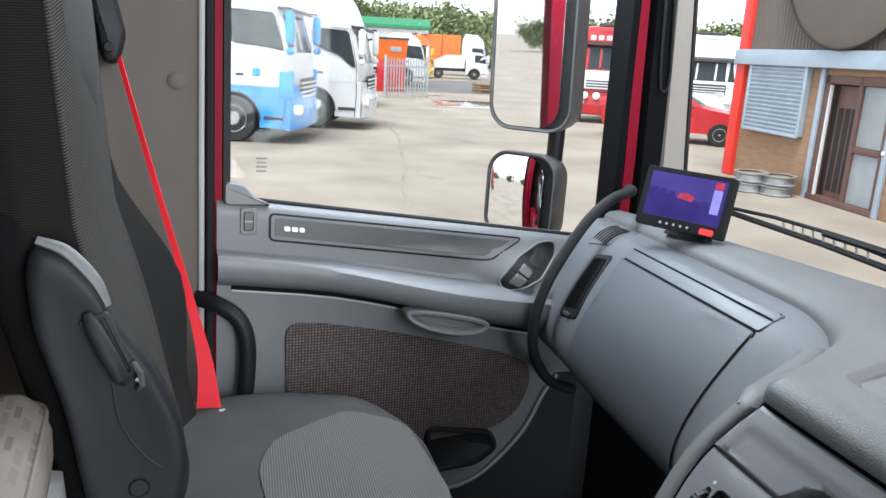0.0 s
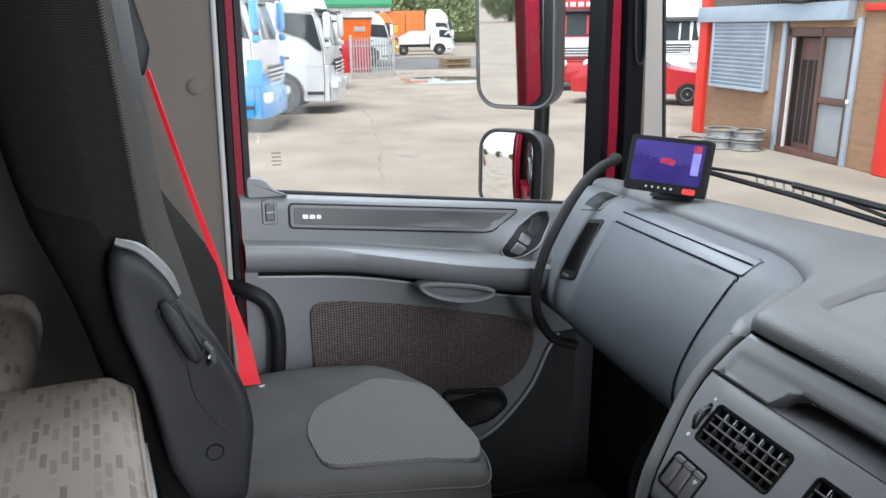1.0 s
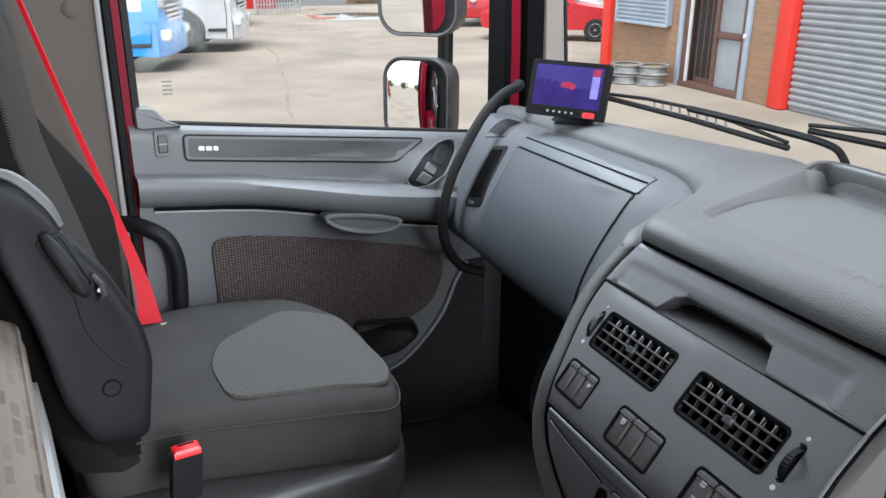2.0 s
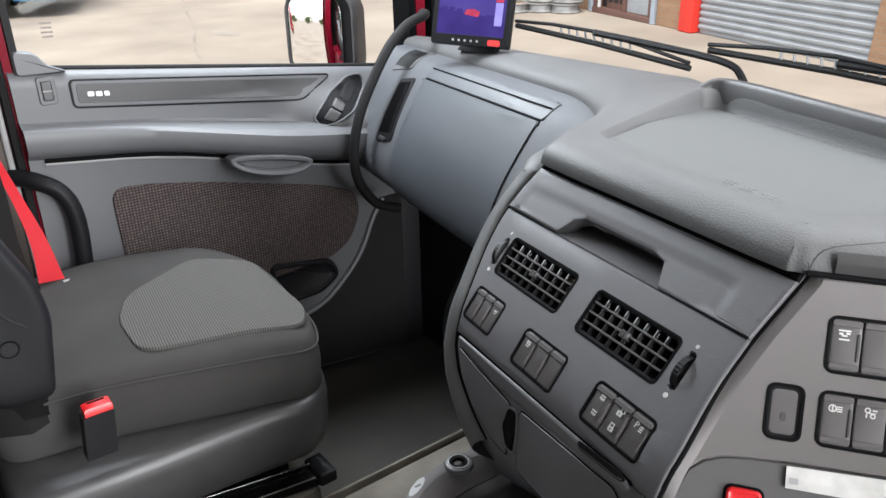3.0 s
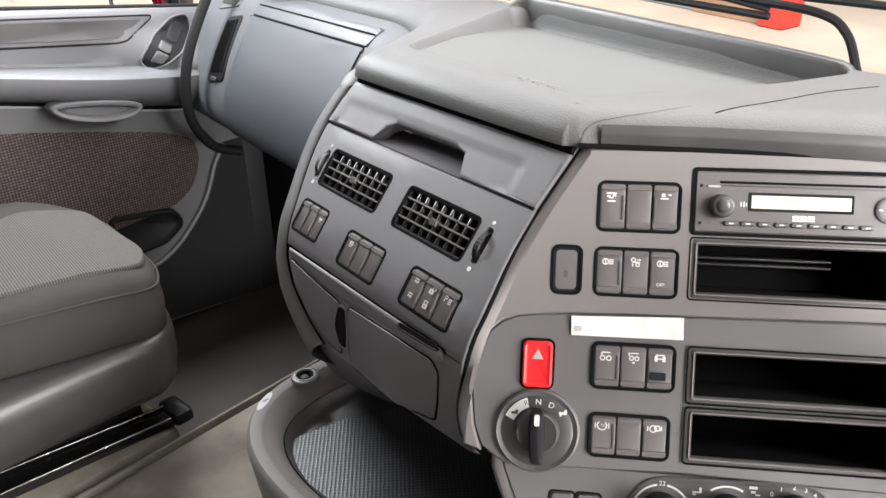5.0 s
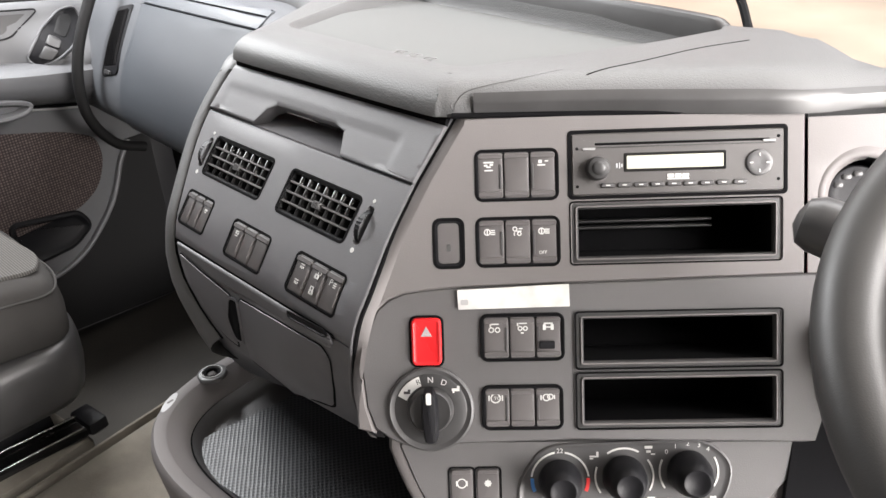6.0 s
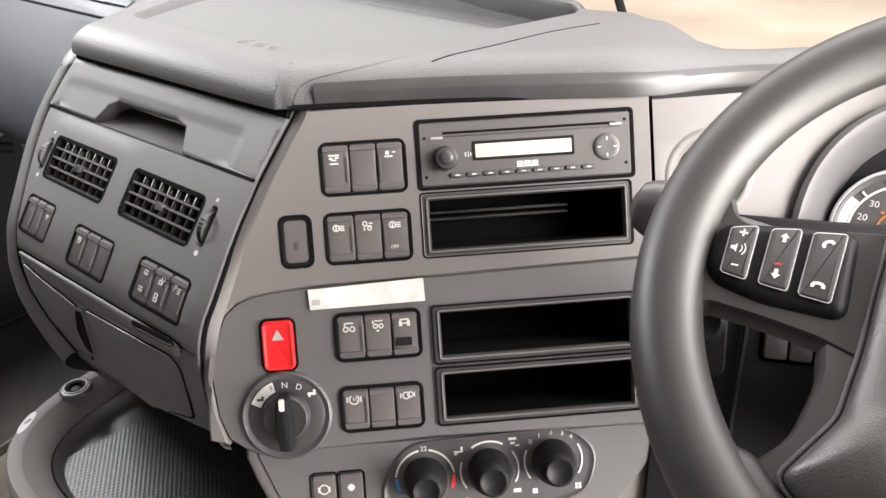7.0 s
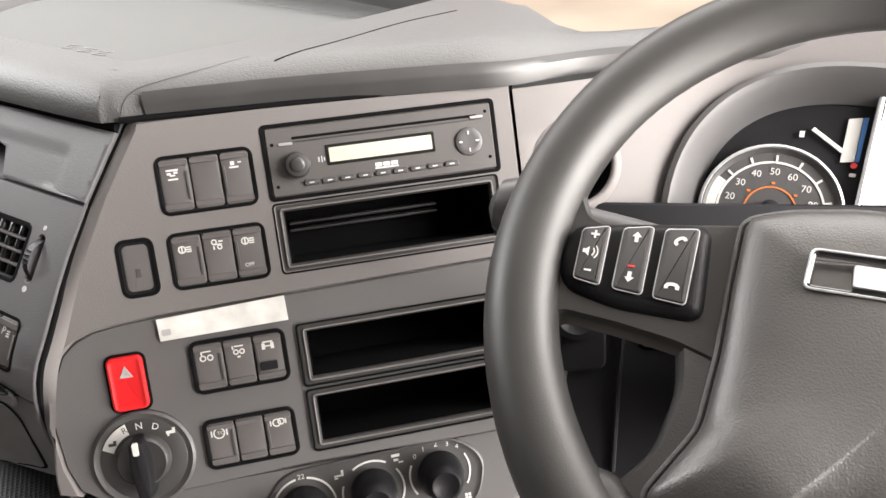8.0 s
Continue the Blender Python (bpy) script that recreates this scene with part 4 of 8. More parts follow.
def grid_vent(cx, cy, w, h, nx, ny):
    v = part("air_vent", sheet(rr(cx, cy, w + 0.5, h + 0.5, 5.5), [rr(cx, cy, w - 5, h - 5, 4)], lambda p, q, d: bow(p, q, d - 1.2), 11, 1.4), M["black"], dash, "black air vent with a grid of slats")
    # near-black backing stands in for the dark behind the slats
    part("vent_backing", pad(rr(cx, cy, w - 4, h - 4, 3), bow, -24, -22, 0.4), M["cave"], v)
    part("vent_gap", sheet(rr(cx, cy, w + 1.8, h + 1.8, 6.5), [rr(cx, cy, w - 3, h - 3, 4)], lambda p, q, d: bow(p, q, d + 0.5), 1.0, 0.2, 12), M["cave"], v)
    dx, dy = (w - 5) / nx, (h - 5) / ny
    for i in range(1, nx):
        a = cx - (w - 5) / 2 + i * dx
        part("upright_slat", stack(rr(a, cy, 5.4, h - 5, 2.0, 3), bow, [(0, -18), (0, -4.6), (-0.9, -3.2), (-1.9, -2.6)]), M["vane"], v)
    for j in range(1, ny):
        b = cy - (h - 5) / 2 + j * dy
        part("cross_slat", stack(rr(cx, b, w - 5, 2.4, 1.0, 2), bow, [(0, -12), (0, -1.4), (-0.7, -0.5)]), M["rocker"], v)
    part("vent_tab", stack(rr(cx, cy - dy * 0.1, 11, 8, 1.5, 2), bow, [(0, -8), (0, 0.6), (-0.8, 1.6)]), M["bezel"], v)
    for k in range(3):
        part("tab_rib", pad(rr(cx - 3 + 3 * k, cy - dy * 0.1, 0.9, 7, 0.4, 1), bow, 1, 2.2, 0.3), M["switch"], v)
    return v


grid_vent(-89, -13, 122, 48, 8, 4)
grid_vent(64, -14, 116, 48, 8, 4)
for (a, b), nm in (((-160, -13), "l"), ((138, -14), "r")):
    tw = part("thumbwheel", loft([[bow(a - 3.2, b + 17 * math.sin(t), -8 + 15 * math.cos(t) + 0.6 * (k % 2)), bow(a + 3.2, b + 17 * math.sin(t), -8 + 15 * math.cos(t) + 0.6 * (k % 2))] for k, t in enumerate([radians(-75 + 150 * q / 24) for q in range(25)])]), M["black"], dash)
    # near-black pad in place of the shade round the thumbwheel
    part("wheel_shadow_gap", pad(rr(a, b, 9, 38, 4), bow, -14, -12, 0.3), M["cave"], tw)
    part("airflow_dot", pad(disc(a, b + 25, 2.0, 12), bow, -0.5, 0.4, 0.2), M["white"], tw)
    part("airflow_dot", pad(disc(a, b - 25, 2.6, 12), bow, -0.5, 0.4, 0.2), M["white"], tw)

# cup-holder lid with its grip opening
opn = soft([(-95, 36.5), (67, 36.5), (57, 66), (40, 69), (-62, 67), (-80, 63)], 9)
lid_loop = [(left_edge(v) + 1, v) for v in (97, 85, 70, 55, 40)] + [(-96, 40), (-81, 60), (-66, 67.5), (38, 69), (56, 65), (66, 40)] + [(right_edge(v) - 1, v) for v in (40, 55, 70, 85, 97)]


def lid_face(a, b, d=0.0):
    """The flap: its lower field is pressed in behind a long soft crease."""
    inner = min(77 + 0.012 * a - b, (a + 177) * 0.9, (140 - a) * 0.9, 0.6 * (a + 205 - 0.55 * abs(b - 20)), 30)
    return bow(a, b, d + 2.6 - 1.3 * smoothstep(0, 5, inner))


part("holder_lid", sheet(lid_loop, [], lid_face, 16, 1.1, 5), M["fascia"], dash, "flap with a cut-out grip", smooth=60)
part("holder_hollow", loft([[bow(a, 38 + 30 * t, -1.0 - 30 * t ** 0.8) for t in [i / 8 for i in range(9)]] for a in range(-100, 75, 12)]), M["fascia"], dash)

# ridge and lower bin
low_outer = span(-122, -212, 14, 2)
# near-black strip stands in for the shade along the ridge
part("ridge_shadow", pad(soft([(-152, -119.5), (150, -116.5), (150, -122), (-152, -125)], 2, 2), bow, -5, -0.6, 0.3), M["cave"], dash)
part("ridge", stack(soft([(-149, -122.5), (144, -119.5), (150, -125), (142, -133), (-60, -138), (-146, -129)], 4, 3), bow, [(0, -4), (0, 0.4), (-1.2, 1.8), (-3.2, 2.8)]), M["fascia"], dash)
part("ridge_slot", stack(soft([(84, -121.5), (138, -119), (143, -121.5), (138, -124), (86, -126)], 2, 3), bow, [(1.6, 1.5), (1.2, 3.2), (0.2, 3.4), (-0.8, 2.4)]), M["black"], dash)
part("bin_body", sheet(low_outer, [], lambda a, b, d: bow(a, b, d - 2.0), 20, 2.0, 14), M["fascia"], dash)
lowdoor = soft([(-10, -142), (70, -138), (130, -137), (137, -145), (126, -174), (113, -197), (60, -208), (-22, -206)], 5)
part("bin_gap", sheet(offset(ccw(lowdoor), 2.2), [offset(ccw(lowdoor), -0.8)], lambda a, b, d: bow(a, b, d - 0.9), 1, 0.3, 16), M["cave"], dash)
part("bin_door", sheet(lowdoor, [], lambda a, b, d: bow(a, b, d + 0.2), 3, 1.6, 14), M["fascia"], dash)
lowdoor2 = soft([(-145, -135), (-100, -140), (-30, -145), (-44, -200), (-70, -200), (-110, -186), (-134, -160)], 5)
part("bin_gap", sheet(offset(ccw(lowdoor2), 2.2), [offset(ccw(lowdoor2), -0.8)], lambda a, b, d: bow(a, b, d - 0.9), 1, 0.3, 16), M["cave"], dash)
part("bin_door", sheet(lowdoor2, [], lambda a, b, d: bow(a, b, d + 0.2), 3, 1.6, 14), M["fascia"], dash)
slit = soft([(-30, -148), (-15, -146), (-15, -168), (-24, -190), (-39, -191), (-42, -172)], 5)
part("bin_grip", stack(slit, bow, [(3, -1), (2.4, 1.4), (1.0, 1.8), (0, 1.0), (-0.6, -0.6)], cap=False), M["fascia"], dash)
part("bin_grip_hole", pad(slit, bow, -1, 0.8, 0.3), M["cave"], dash)

# ---- panel B ----
# the seam: a dark groove, and panel B's flank curving back to meet it
B0, BU, BV, BN = B(0, 0), Vector((0.8279, 0.5609, 0)), Vector((-0.2271, 0.3352, 0.9144)), Vector((0.5129, -0.757, 0.4049))
flank, left_b = [], []
for v in range(106, -206, -8):
    p = bow(right_edge(v), v, -1.0)
    q = p - B0
    ub, vb_ = q.dot(BU) * 1000, q.dot(BV) * 1000
    near = B(ub + 14 + max(0, -196 - vb_) * 0.45, max(vb_, -212 - 0.2 * (-212 - vb_)) if vb_ < -212 else vb_, 0)
    out = (near - p).normalized()
    far = p + out * 0.0042
    flank.append([near, near.lerp(far, 0.35) + BN * 0.0008, near.lerp(far, 0.7) + BN * 0.0004, far, far - BN * 0.012])
    left_b.append((ub + 14, vb_))
part("panel_flank", loft(flank), M["panel"], dash)
part("seam_groove", tube([bow(right_edge(v), v, -1.8) + BU * 0.0022 for v in range(106, -206, -8)], 0.0023, 8), M["cave"], dash)
part("seam_bead", tube([bow(right_edge(v) - 1.2, v, -0.6) for v in range(106, -206, -8)], 0.0016, 8), M["fascia"], dash)
left_b = [p for p in left_b if -206 < p[1] < 70]
upper = [(left_b[0][0] + 1, 70)] + left_b + [(-184, -208), (-190.5, -186), (-194, -150), (-189, -121), (-178, -96), (-167, -86), (-152, -80.5), (-130, -78), (-100, -76), (0, -74), (199.5, -71), (199.5, 0), (199.5, 66), (100, 69), (0, 71)]
B_switch = [(-48, 21, 72, 44), (-48, -38, 73, 43), (-46, -124, 73, 41), (-47, -188, 71, 39)]
radio_hole, cub_hole = rr(91.5, 28, 184, 55, 2), rr(90, -32, 182, 54, 3)
slot_holes = [rr(92, -128, 180, 50, 3), rr(92, -183, 180, 50, 3)]
part("driver_fascia", sheet(upper, [rr(a, b, w, h, 6) for a, b, w, h in B_switch[:2]] + [rr(-109.5, -38, 26, 43, 6), radio_hole, cub_hole], B, 14, 2.0, 30, 11), M["panel"], dash)
lower = [(-175, -98), (-186, -122), (-190.5, -150), (-187, -186), (-180, -205), (-168, -214), (-154, -221), (0, -217), (203, -222), (252, -223), (262, -150), (264, -73.5), (202, -74.5), (0, -77.5), (-100, -79.5), (-130, -81), (-150, -83.5), (-164, -89)]
part("driver_lower_fascia", sheet(lower, [rr(a, b, w, h, 6) for a, b, w, h in B_switch[2:]] + [rr(-132, -126, 27, 44, 5)] + slot_holes, lambda a, b, d: B(a, b, d - 1.5), 14, 2.0, 30, 11), M["lower"], dash)


def rocker_block(a, b, w, h, marks):
    blk = part("switch_block", sheet(rr(a, b, w + 1.5, h + 1.5, 6.5), [rr(a, b, w - 4.5, h - 4.5, 4)], lambda p, q, d: B(p, q, d - 0.6), 10, 1.2), M["black"], dash, "black three-way rocker switch block")
    # near-black floor, with the well's shade in its colour
    part("switch_well", pad(rr(a, b, w - 4, h - 4, 3), B, -12, -9, 0.4), M["cave"], blk)
    part("block_gap", sheet(rr(a, b, w + 1.8, h + 1.8, 7.0), [rr(a, b, w - 2, h - 2, 5.5)], lambda p, q, d: B(p, q, d + 0.5), 1.0, 0.2), M["cave"], blk)
    wk = (w - 3.2) / 3
    for k in range(3):
        c = a + (k - 1) * wk
        part("rocker", stack(rr(c, b, wk - 0.9, h - 3, 2.6, 3), B, [(0, -9), (0, -1.6), (-0.6, -0.6), (-2.0, -0.2)]), M["rocker"], blk)
        part("rocker_lip", pad(rr(c, b - h / 2 + 5.6, wk - 1.4, 4.6, 1, 2), B, -1, 0.9, 0.8), M["rocker"], blk)
        part("rocker_lip", pad(rr(c, b + h / 2 - 5.2, wk - 1.4, 4.0, 1, 2), B, -1, 0.7, 0.7), M["rocker"], blk)
        if marks[k]:
            if k != 1:
                part("rocker_rib", pad(rr(c + (wk / 2 - 2.6) * (1 if k == 0 else -1), b - 1, 2.0, 22, 0.8, 2), B, -1, 0.7, 0.5), M["bezel"], blk)
            bars(B, [(c + x - (1.5 if k == 0 else 0), b + 9 + y, ww, hh) for x, y, ww, hh in marks[k]], blk, M["white"], 0.15)
    return blk


ax = [(-3.5, 0, 2.6, 5), (3.5, 0, 2.6, 5), (0, 0, 5, 1), (0, 3.4, 8, 1.1)]
zig = [(0, 2.6, 9, 1.3), (-2.5, 0, 3, 1.6), (2.5, 0.6, 3, 1.6), (0, -1.4, 4, 1.2), (0, -4.4, 7.5, 1.2)]
man = [(-2, 2.2, 3, 3), (-1, -0.8, 7, 1.3), (3.6, 2.6, 3, 1)]
lamp = [(-2.2, 0, 3.0, 0), (-2.2, 0, 1.1, 5), (2.8, 1.5, 4, 1), (2.8, -0.2, 4, 1), (2.8, -1.9, 4, 1)]
slip = [(-2.4, 2.4, 2.2, 0), (2.6, 2.6, 3.4, 1.1), (-3, -2, 1.1, 3), (1.4, -1.8, 2.0, 0), (0, 0.4, 7, 0.9)]
ring = [(0, 0, 4.6, 0), (-6.0, 0, 1.1, 5), (6.0, 0, 1.1, 5)]
wheels = [(-2.8, -1.8, 2.5, 0), (2.8, -1.8, 2.5, 0), (0.4, 3.4, 7, 1.1), (-3.6, 2.2, 1.1, 2.8)]
axles = [(-4, 3, 1.2, 3.4), (0.8, 3.8, 7, 1.1), (-1.8, -0.8, 2.2, 0), (2.9, -0.8, 2.2, 0), (0, -4.8, 2.4, 1.4)]
rocker_block(*B_switch[0], (zig, None, man))
blk = rocker_block(*B_switch[1], (lamp, slip, lamp))
printed("OFF", 4.2, B, -48 + 22, -48, blk, M["white"], 0.3)
rocker_block(*B_switch[2], (wheels, axles, ax))
blk = rocker_block(*B_switch[3], (ring, None, [(-1.2, 0, 3.4, 0), (2.4, 0.6, 2.8, 0), (-6, 0, 1.1, 4.4), (6, 0.4, 1.1, 4)]))
printed("TC", 4.0, B, -47 - 23, -179, blk, M["white"], 0.3)
part("axle_slider", pad(rr(-46 + 22, -131, 14, 7, 1.2, 2), B, -1, 2.0, 0.8), M["black"], dash)
# single blank button and the hazard button
blank = part("blank_button", sheet(rr(-109.5, -38, 27, 44, 6), [rr(-109.5, -38, 20, 37, 4.5)], lambda p, q, d: B(p, q, d - 0.4), 10, 1.0), M["black"], dash)
part("button_cap", stack(rr(-109.5, -38, 23, 40, 5), B, [(0, -9), (0, -2.4), (-1, -1.2), (-4, -0.9)]), M["rocker"], blank)
part("button_gap", sheet(rr(-109.5, -38, 28.5, 45.5, 7), [rr(-109.5, -38, 23.5, 40.5, 5)], lambda p, q, d: B(p, q, d + 0.5), 1.0, 0.2), M["cave"], blank)
part("button_mark", pad(rr(-109.5, -42, 4, 7, 1, 2), B, -2.0, -0.5, 0.3), M["bezel"], blank)
hz = part("hazard_button", stack(rr(-132, -126, 27, 43, 5), B, [(0, -10), (0, 1.4), (-0.7, 2.6), (-2.0, 3.0), (-3.6, 2.2), (-5, 2.0)]), M["red_plastic"], dash, "bright red hazard button", smooth=22)
part("button_gap", sheet(rr(-132, -126, 31, 47, 6.5), [rr(-132, -126, 27.6, 43.6, 5)], lambda p, q, d: B(p, q, d - 0.9), 1.0, 0.2), M["cave"], hz)
part("hazard_triangle", sheet([(-137, -121), (-127, -121), (-132, -112)], [[(-132.7, -118.8), (-131.3, -118.8), (-132, -117.4)]], lambda a, b, d: B(a, b, 2.4 + d), 0.4, 0.1), M["pale"], hz, "pale warning triangle")
# rotary selector
rt = part("gear_selector", stack(disc(-130, -188, 37, 56), B, [(2.5, -4), (2.0, 1.4), (0, 3.0), (-2.5, 1.6), (-6, 0.6), (-15, 0.4)]), M["bezel"], dash, "round gear selector with a raised turning bar")
bm = stack(disc(-130, -188, 33, 56), B, [(0, 0), (0, 1.0), (-1, 1.6), (-13, 1.6)])
part("selector_ring", bm, M["switch"], rt)
knob = part("selector_knob", stack(disc(-130, -188, 21, 40), B, [(0, 1), (-1.0, 8), (-3, 10), (-8, 8.5)]), M["switch"], rt)
part("turning_bar", stack(soft([(-137, -167), (-124, -167), (-121.5, -188), (-123, -216), (-136, -216), (-138.5, -188)], 5), B, [(0, 0), (-1.2, 17), (-2.4, 19.5), (-4.5, 20.2)]), M["black"], knob)
part("bar_mark", pad(rr(-130.5, -173.5, 4.6, 10, 1.2, 2), B, 18, 20.6, 0.3), M["label"], knob)
sect = [(-130 + r * math.cos(radians(t)), -188 + r * math.sin(radians(t))) for r, ts in ((32, range(108, 161, 6)), (23, range(158, 105, -6))) for t in ts]
part("selector_white_sector", pad(sect, B, 1, 2.2, 0.2), M["white"], rt)
printed("R", 7.0, B, -140.5, -162.5, rt, M["switch"], 2.6, 18)
printed("N", 7.5, B, -129.5, -161, rt, M["white"], 2.2, 0)
printed("D", 7.5, B, -117.5, -163.5, rt, M["white"], 2.2, -18)
bars(B, [(-107, -170, 7, 2.4), (-104.5, -167.6, 2.4, 2.2), (-109, -172, 1.6, 1.8)], rt, M["white"], 2.2)
bars(B, [(-151, -172, 6, 2.4), (-149, -170, 2.4, 2)], rt, M["switch"], 2.7)
# paper label across the seam
solo("paper_label", sheet([(-103, -80), (-4, -76.6), (-3.5, -96.5), (-102.5, -97.4)], [], lambda a, b, d: B(a, b, 1.1 + d), 0.4, 0.1, 20), M["label"], "worn white paper label stuck across the dash seam", "label")
solo("label_mark", stack(rr(-97, -91, 7, 5, 1, 2), B, [(0, 1.0), (0, 1.35)]), M["pale"], "faint smudged print on the paper label", "label print")

# storage boxes in the radio bays
def din_box(cx, cy, w, h, depth, name, lab):
    b_ = part(name, sheet(rr(cx, cy, w - 0.8, h - 0.8, 2.5), [rr(cx, cy, w - 11, h - 9.5, 2)], lambda a, b, d: B(a, b, d - 0.8), 6, 1.2, None, 4), M["switch"], dash, lab)
    part("box_gap", sheet(rr(cx, cy, w + 2.6, h + 2.6, 3.5), [rr(cx, cy, w + 0.4, h + 0.4, 3)], lambda a, b, d: B(a, b, d + 0.4), 1.0, 0.2), M["cave"], b_)
    part("box_lip", tube([B(a, b, 0.0) for a, b in rr(cx, cy, w - 9, h - 7.5, 2, 2)], 0.0008, 6, True), M["panel"], b_)
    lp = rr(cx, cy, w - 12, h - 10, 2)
    # slot walls carry the inside's shade as a near-black colour
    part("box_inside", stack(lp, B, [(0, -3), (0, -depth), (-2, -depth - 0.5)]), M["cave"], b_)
    return b_


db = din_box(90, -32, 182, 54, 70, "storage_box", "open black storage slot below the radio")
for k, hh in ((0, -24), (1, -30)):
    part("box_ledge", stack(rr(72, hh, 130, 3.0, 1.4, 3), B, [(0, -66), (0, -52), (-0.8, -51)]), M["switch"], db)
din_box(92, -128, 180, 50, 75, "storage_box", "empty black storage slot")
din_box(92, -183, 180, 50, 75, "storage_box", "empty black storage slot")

# heater panel
hp = [(-160, -221), (222, -225), (188, -260), (150, -303), (126, -330), (-90, -330), (-124, -300), (-144, -262)]
part("heater_fascia", sheet(soft(hp, 6), [rr(-104, -265, 22, 38, 3), rr(-80, -265, 22, 38, 3)], lambda a, b, d: B(a, b, d - 7), 12, 2.0, 30, 10), M["lower"], dash)
part("heater_flank", loft([[B(a - 1, b, -9), B(a - 6, b - 1, -8.2), B(a - 11, b - 2, -10), B(a - 14, b - 3, -16), B(a - 15, b - 3, -60)] for a, b in ((-157, -214), (-157, -226), (-150, -246), (-142, -265), (-130, -288), (-110, -318))]), M["panel"], dash, "pale rolled edge of the heater panel")
part("side_panel", sheet([(205, -225), (252, -226), (246, -330), (118, -330), (142, -303), (180, -260)], [], lambda a, b, d: B(a, b, d - 11), 8, 2.0), M["panel"], dash)
podl = [(x, y) for x, y in soft([(-52, -262), (-30, -226), (118, -222), (142, -245), (132, -280), (104, -290), (-24, -295), (-50, -288)], 24)]
hpod = part("heater_pod", stack(podl, B, [(2, -8), (1.5, -5.5), (0, -4.8), (-2, -6.2), (-5, -6.6)]), M["bezel"], dash)
for n_, (cx, cy) in enumerate(((-14, -258), (44, -255), (102, -251))):
    kn = part("heater_knob", stack(disc(cx, cy, 19.5, 40), B, [(0, -7), (-0.6, 6), (-3, 14), (-5, 20), (-8, 22.5), (-10, 22.0), (-11.5, 20.8)]), M["black"], hpod, "round black heater knob")
    part("pointer", pad(rr(cx - 13.5, cy + 9, 5, 2.2, 0.6, 2), B, -6, 7, 0.4), M["white"] if n_ == 2 else M["switch"], kn)
    for a0, a1, mt in {0: ((100, 172, "white"), (8, 80, "white"), (176, 204, "blue_print"), (-24, 4, "red_print"), (236, 300, "white")), 1: ((60, 125, "white"), (-30, 36, "white"), (160, 215, "white")), 2: ((155, 215, "white"), (-32, 30, "white"))}[n_]:
        lp = [(cx + r * math.cos(radians(t)), cy + r * math.sin(radians(t))) for r, ts in ((27.0, [a0 + (a1 - a0) * i / 10 for i in range(11)]), (25.4 if mt == "white" else 23.8, [a1 + (a0 - a1) * i / 10 for i in range(11)])) for t in ts]
        part("knob_scale", pad(lp, B, -6.8, -5.9, 0.1), M[mt], kn)
for tx, a, b in (("22", -14, -230.5), ("28", 7, -281), ("16", -36, -280), ("0", 22, -281), ("0", 82, -232.5), ("1", 90, -227.5), ("2", 101, -225), ("3", 111, -226.5), ("4", 119, -230.5)):
    printed(tx, 6.2, B, a, b, hpod, M["white"], -5.8)
bars(B, [(17, -236, 8, 1.4), (20, -233.6, 2, 4), (14.6, -238, 3, 1.2)], hpod, M["white"], -5.8)
bars(B, [(66, -228, 7, 2.4), (66, -232, 4, 2), (70, -234.4, 4, 1.2)], hpod, M["white"], -5.8)
bars(B, [(68, -276, 7, 3.4), (122, -275, 2.4, 2.4), (125, -275, 2.4, 2.4), (122, -278, 2.4, 2.4), (125, -278, 2.4, 2.4), (84, -278, 4.5, 4.5)], hpod, M["white"], -5.8)
for a, mk in ((-104, ring), (-80, [(0, 0, 7, 1), (0, 0, 1, 7), (0, 0, 5, 5)])):
    ob = part("push_button", stack(rr(a, -265, 21, 37, 3), B, [(0, -14), (0, -7.5), (-0.8, -6.4), (-2.6, -6.0)]), M["rocker"], dash)
    part("button_frame", sheet(rr(a, -265, 25, 41, 4.5), [rr(a, -265, 22.5, 38.5, 3.5)], lambda p, q, d: B(p, q, d - 6.4), 1.0, 0.2), M["cave"], ob)
    part("button_lip", pad(rr(a, -249, 18, 4, 1.4, 2), B, -7, -5, 0.8), M["rocker"], ob)
    bars(B, [(a + x * 0.8, -260 + y * 0.8, w, h) for x, y, w, h in mk], ob, M["white"], -5.7)
# ---- dash top: one soft sheet with a sunk tray ----
FRONT = [(-1.47, 1.232), (-1.10, 1.158), (-0.82, 1.100), (-0.735, 1.078), (-0.660, 1.035), (-0.595, 0.975), (-0.545, 0.905), (-0.505, 0.825), (-0.482, 0.765), (-0.468, 0.736), (-0.440, 0.724), (-0.30, 0.699), (-0.140, 0.671), (-0.112, 0.672), (-0.088, 0.686), (0.0, 0.744), (0.10, 0.805), (0.150, 0.838), (0.212, 0.900), (0.324, 0.958), (0.441, 1.008), (0.62, 1.05), (0.80, 1.06), (1.02, 1.05)]
FRONT = [tuple(p) for p in smooth_path(FRONT, 5)]
TRAY = soft([(-0.436, 0.792), (-0.128, 0.722), (-0.006, 0.892), (0.040, 0.985), (-0.142, 1.035), (-0.37, 1.105), (-0.49, 1.140), (-0.515, 1.115)], 0.022)
BACK = [(-0.60, 1.16), (-0.50, 1.150), (-0.37, 1.118), (-0.142, 1.048), (0.0, 1.010), (0.045, 0.996), (0.085, 0.996), (0.114, 0.980), (0.153, 0.952), (0.187, 0.925), (0.21, 0.938), (0.26, 0.965), (0.35, 1.010), (0.45, 1.050), (1.1, 1.11)]


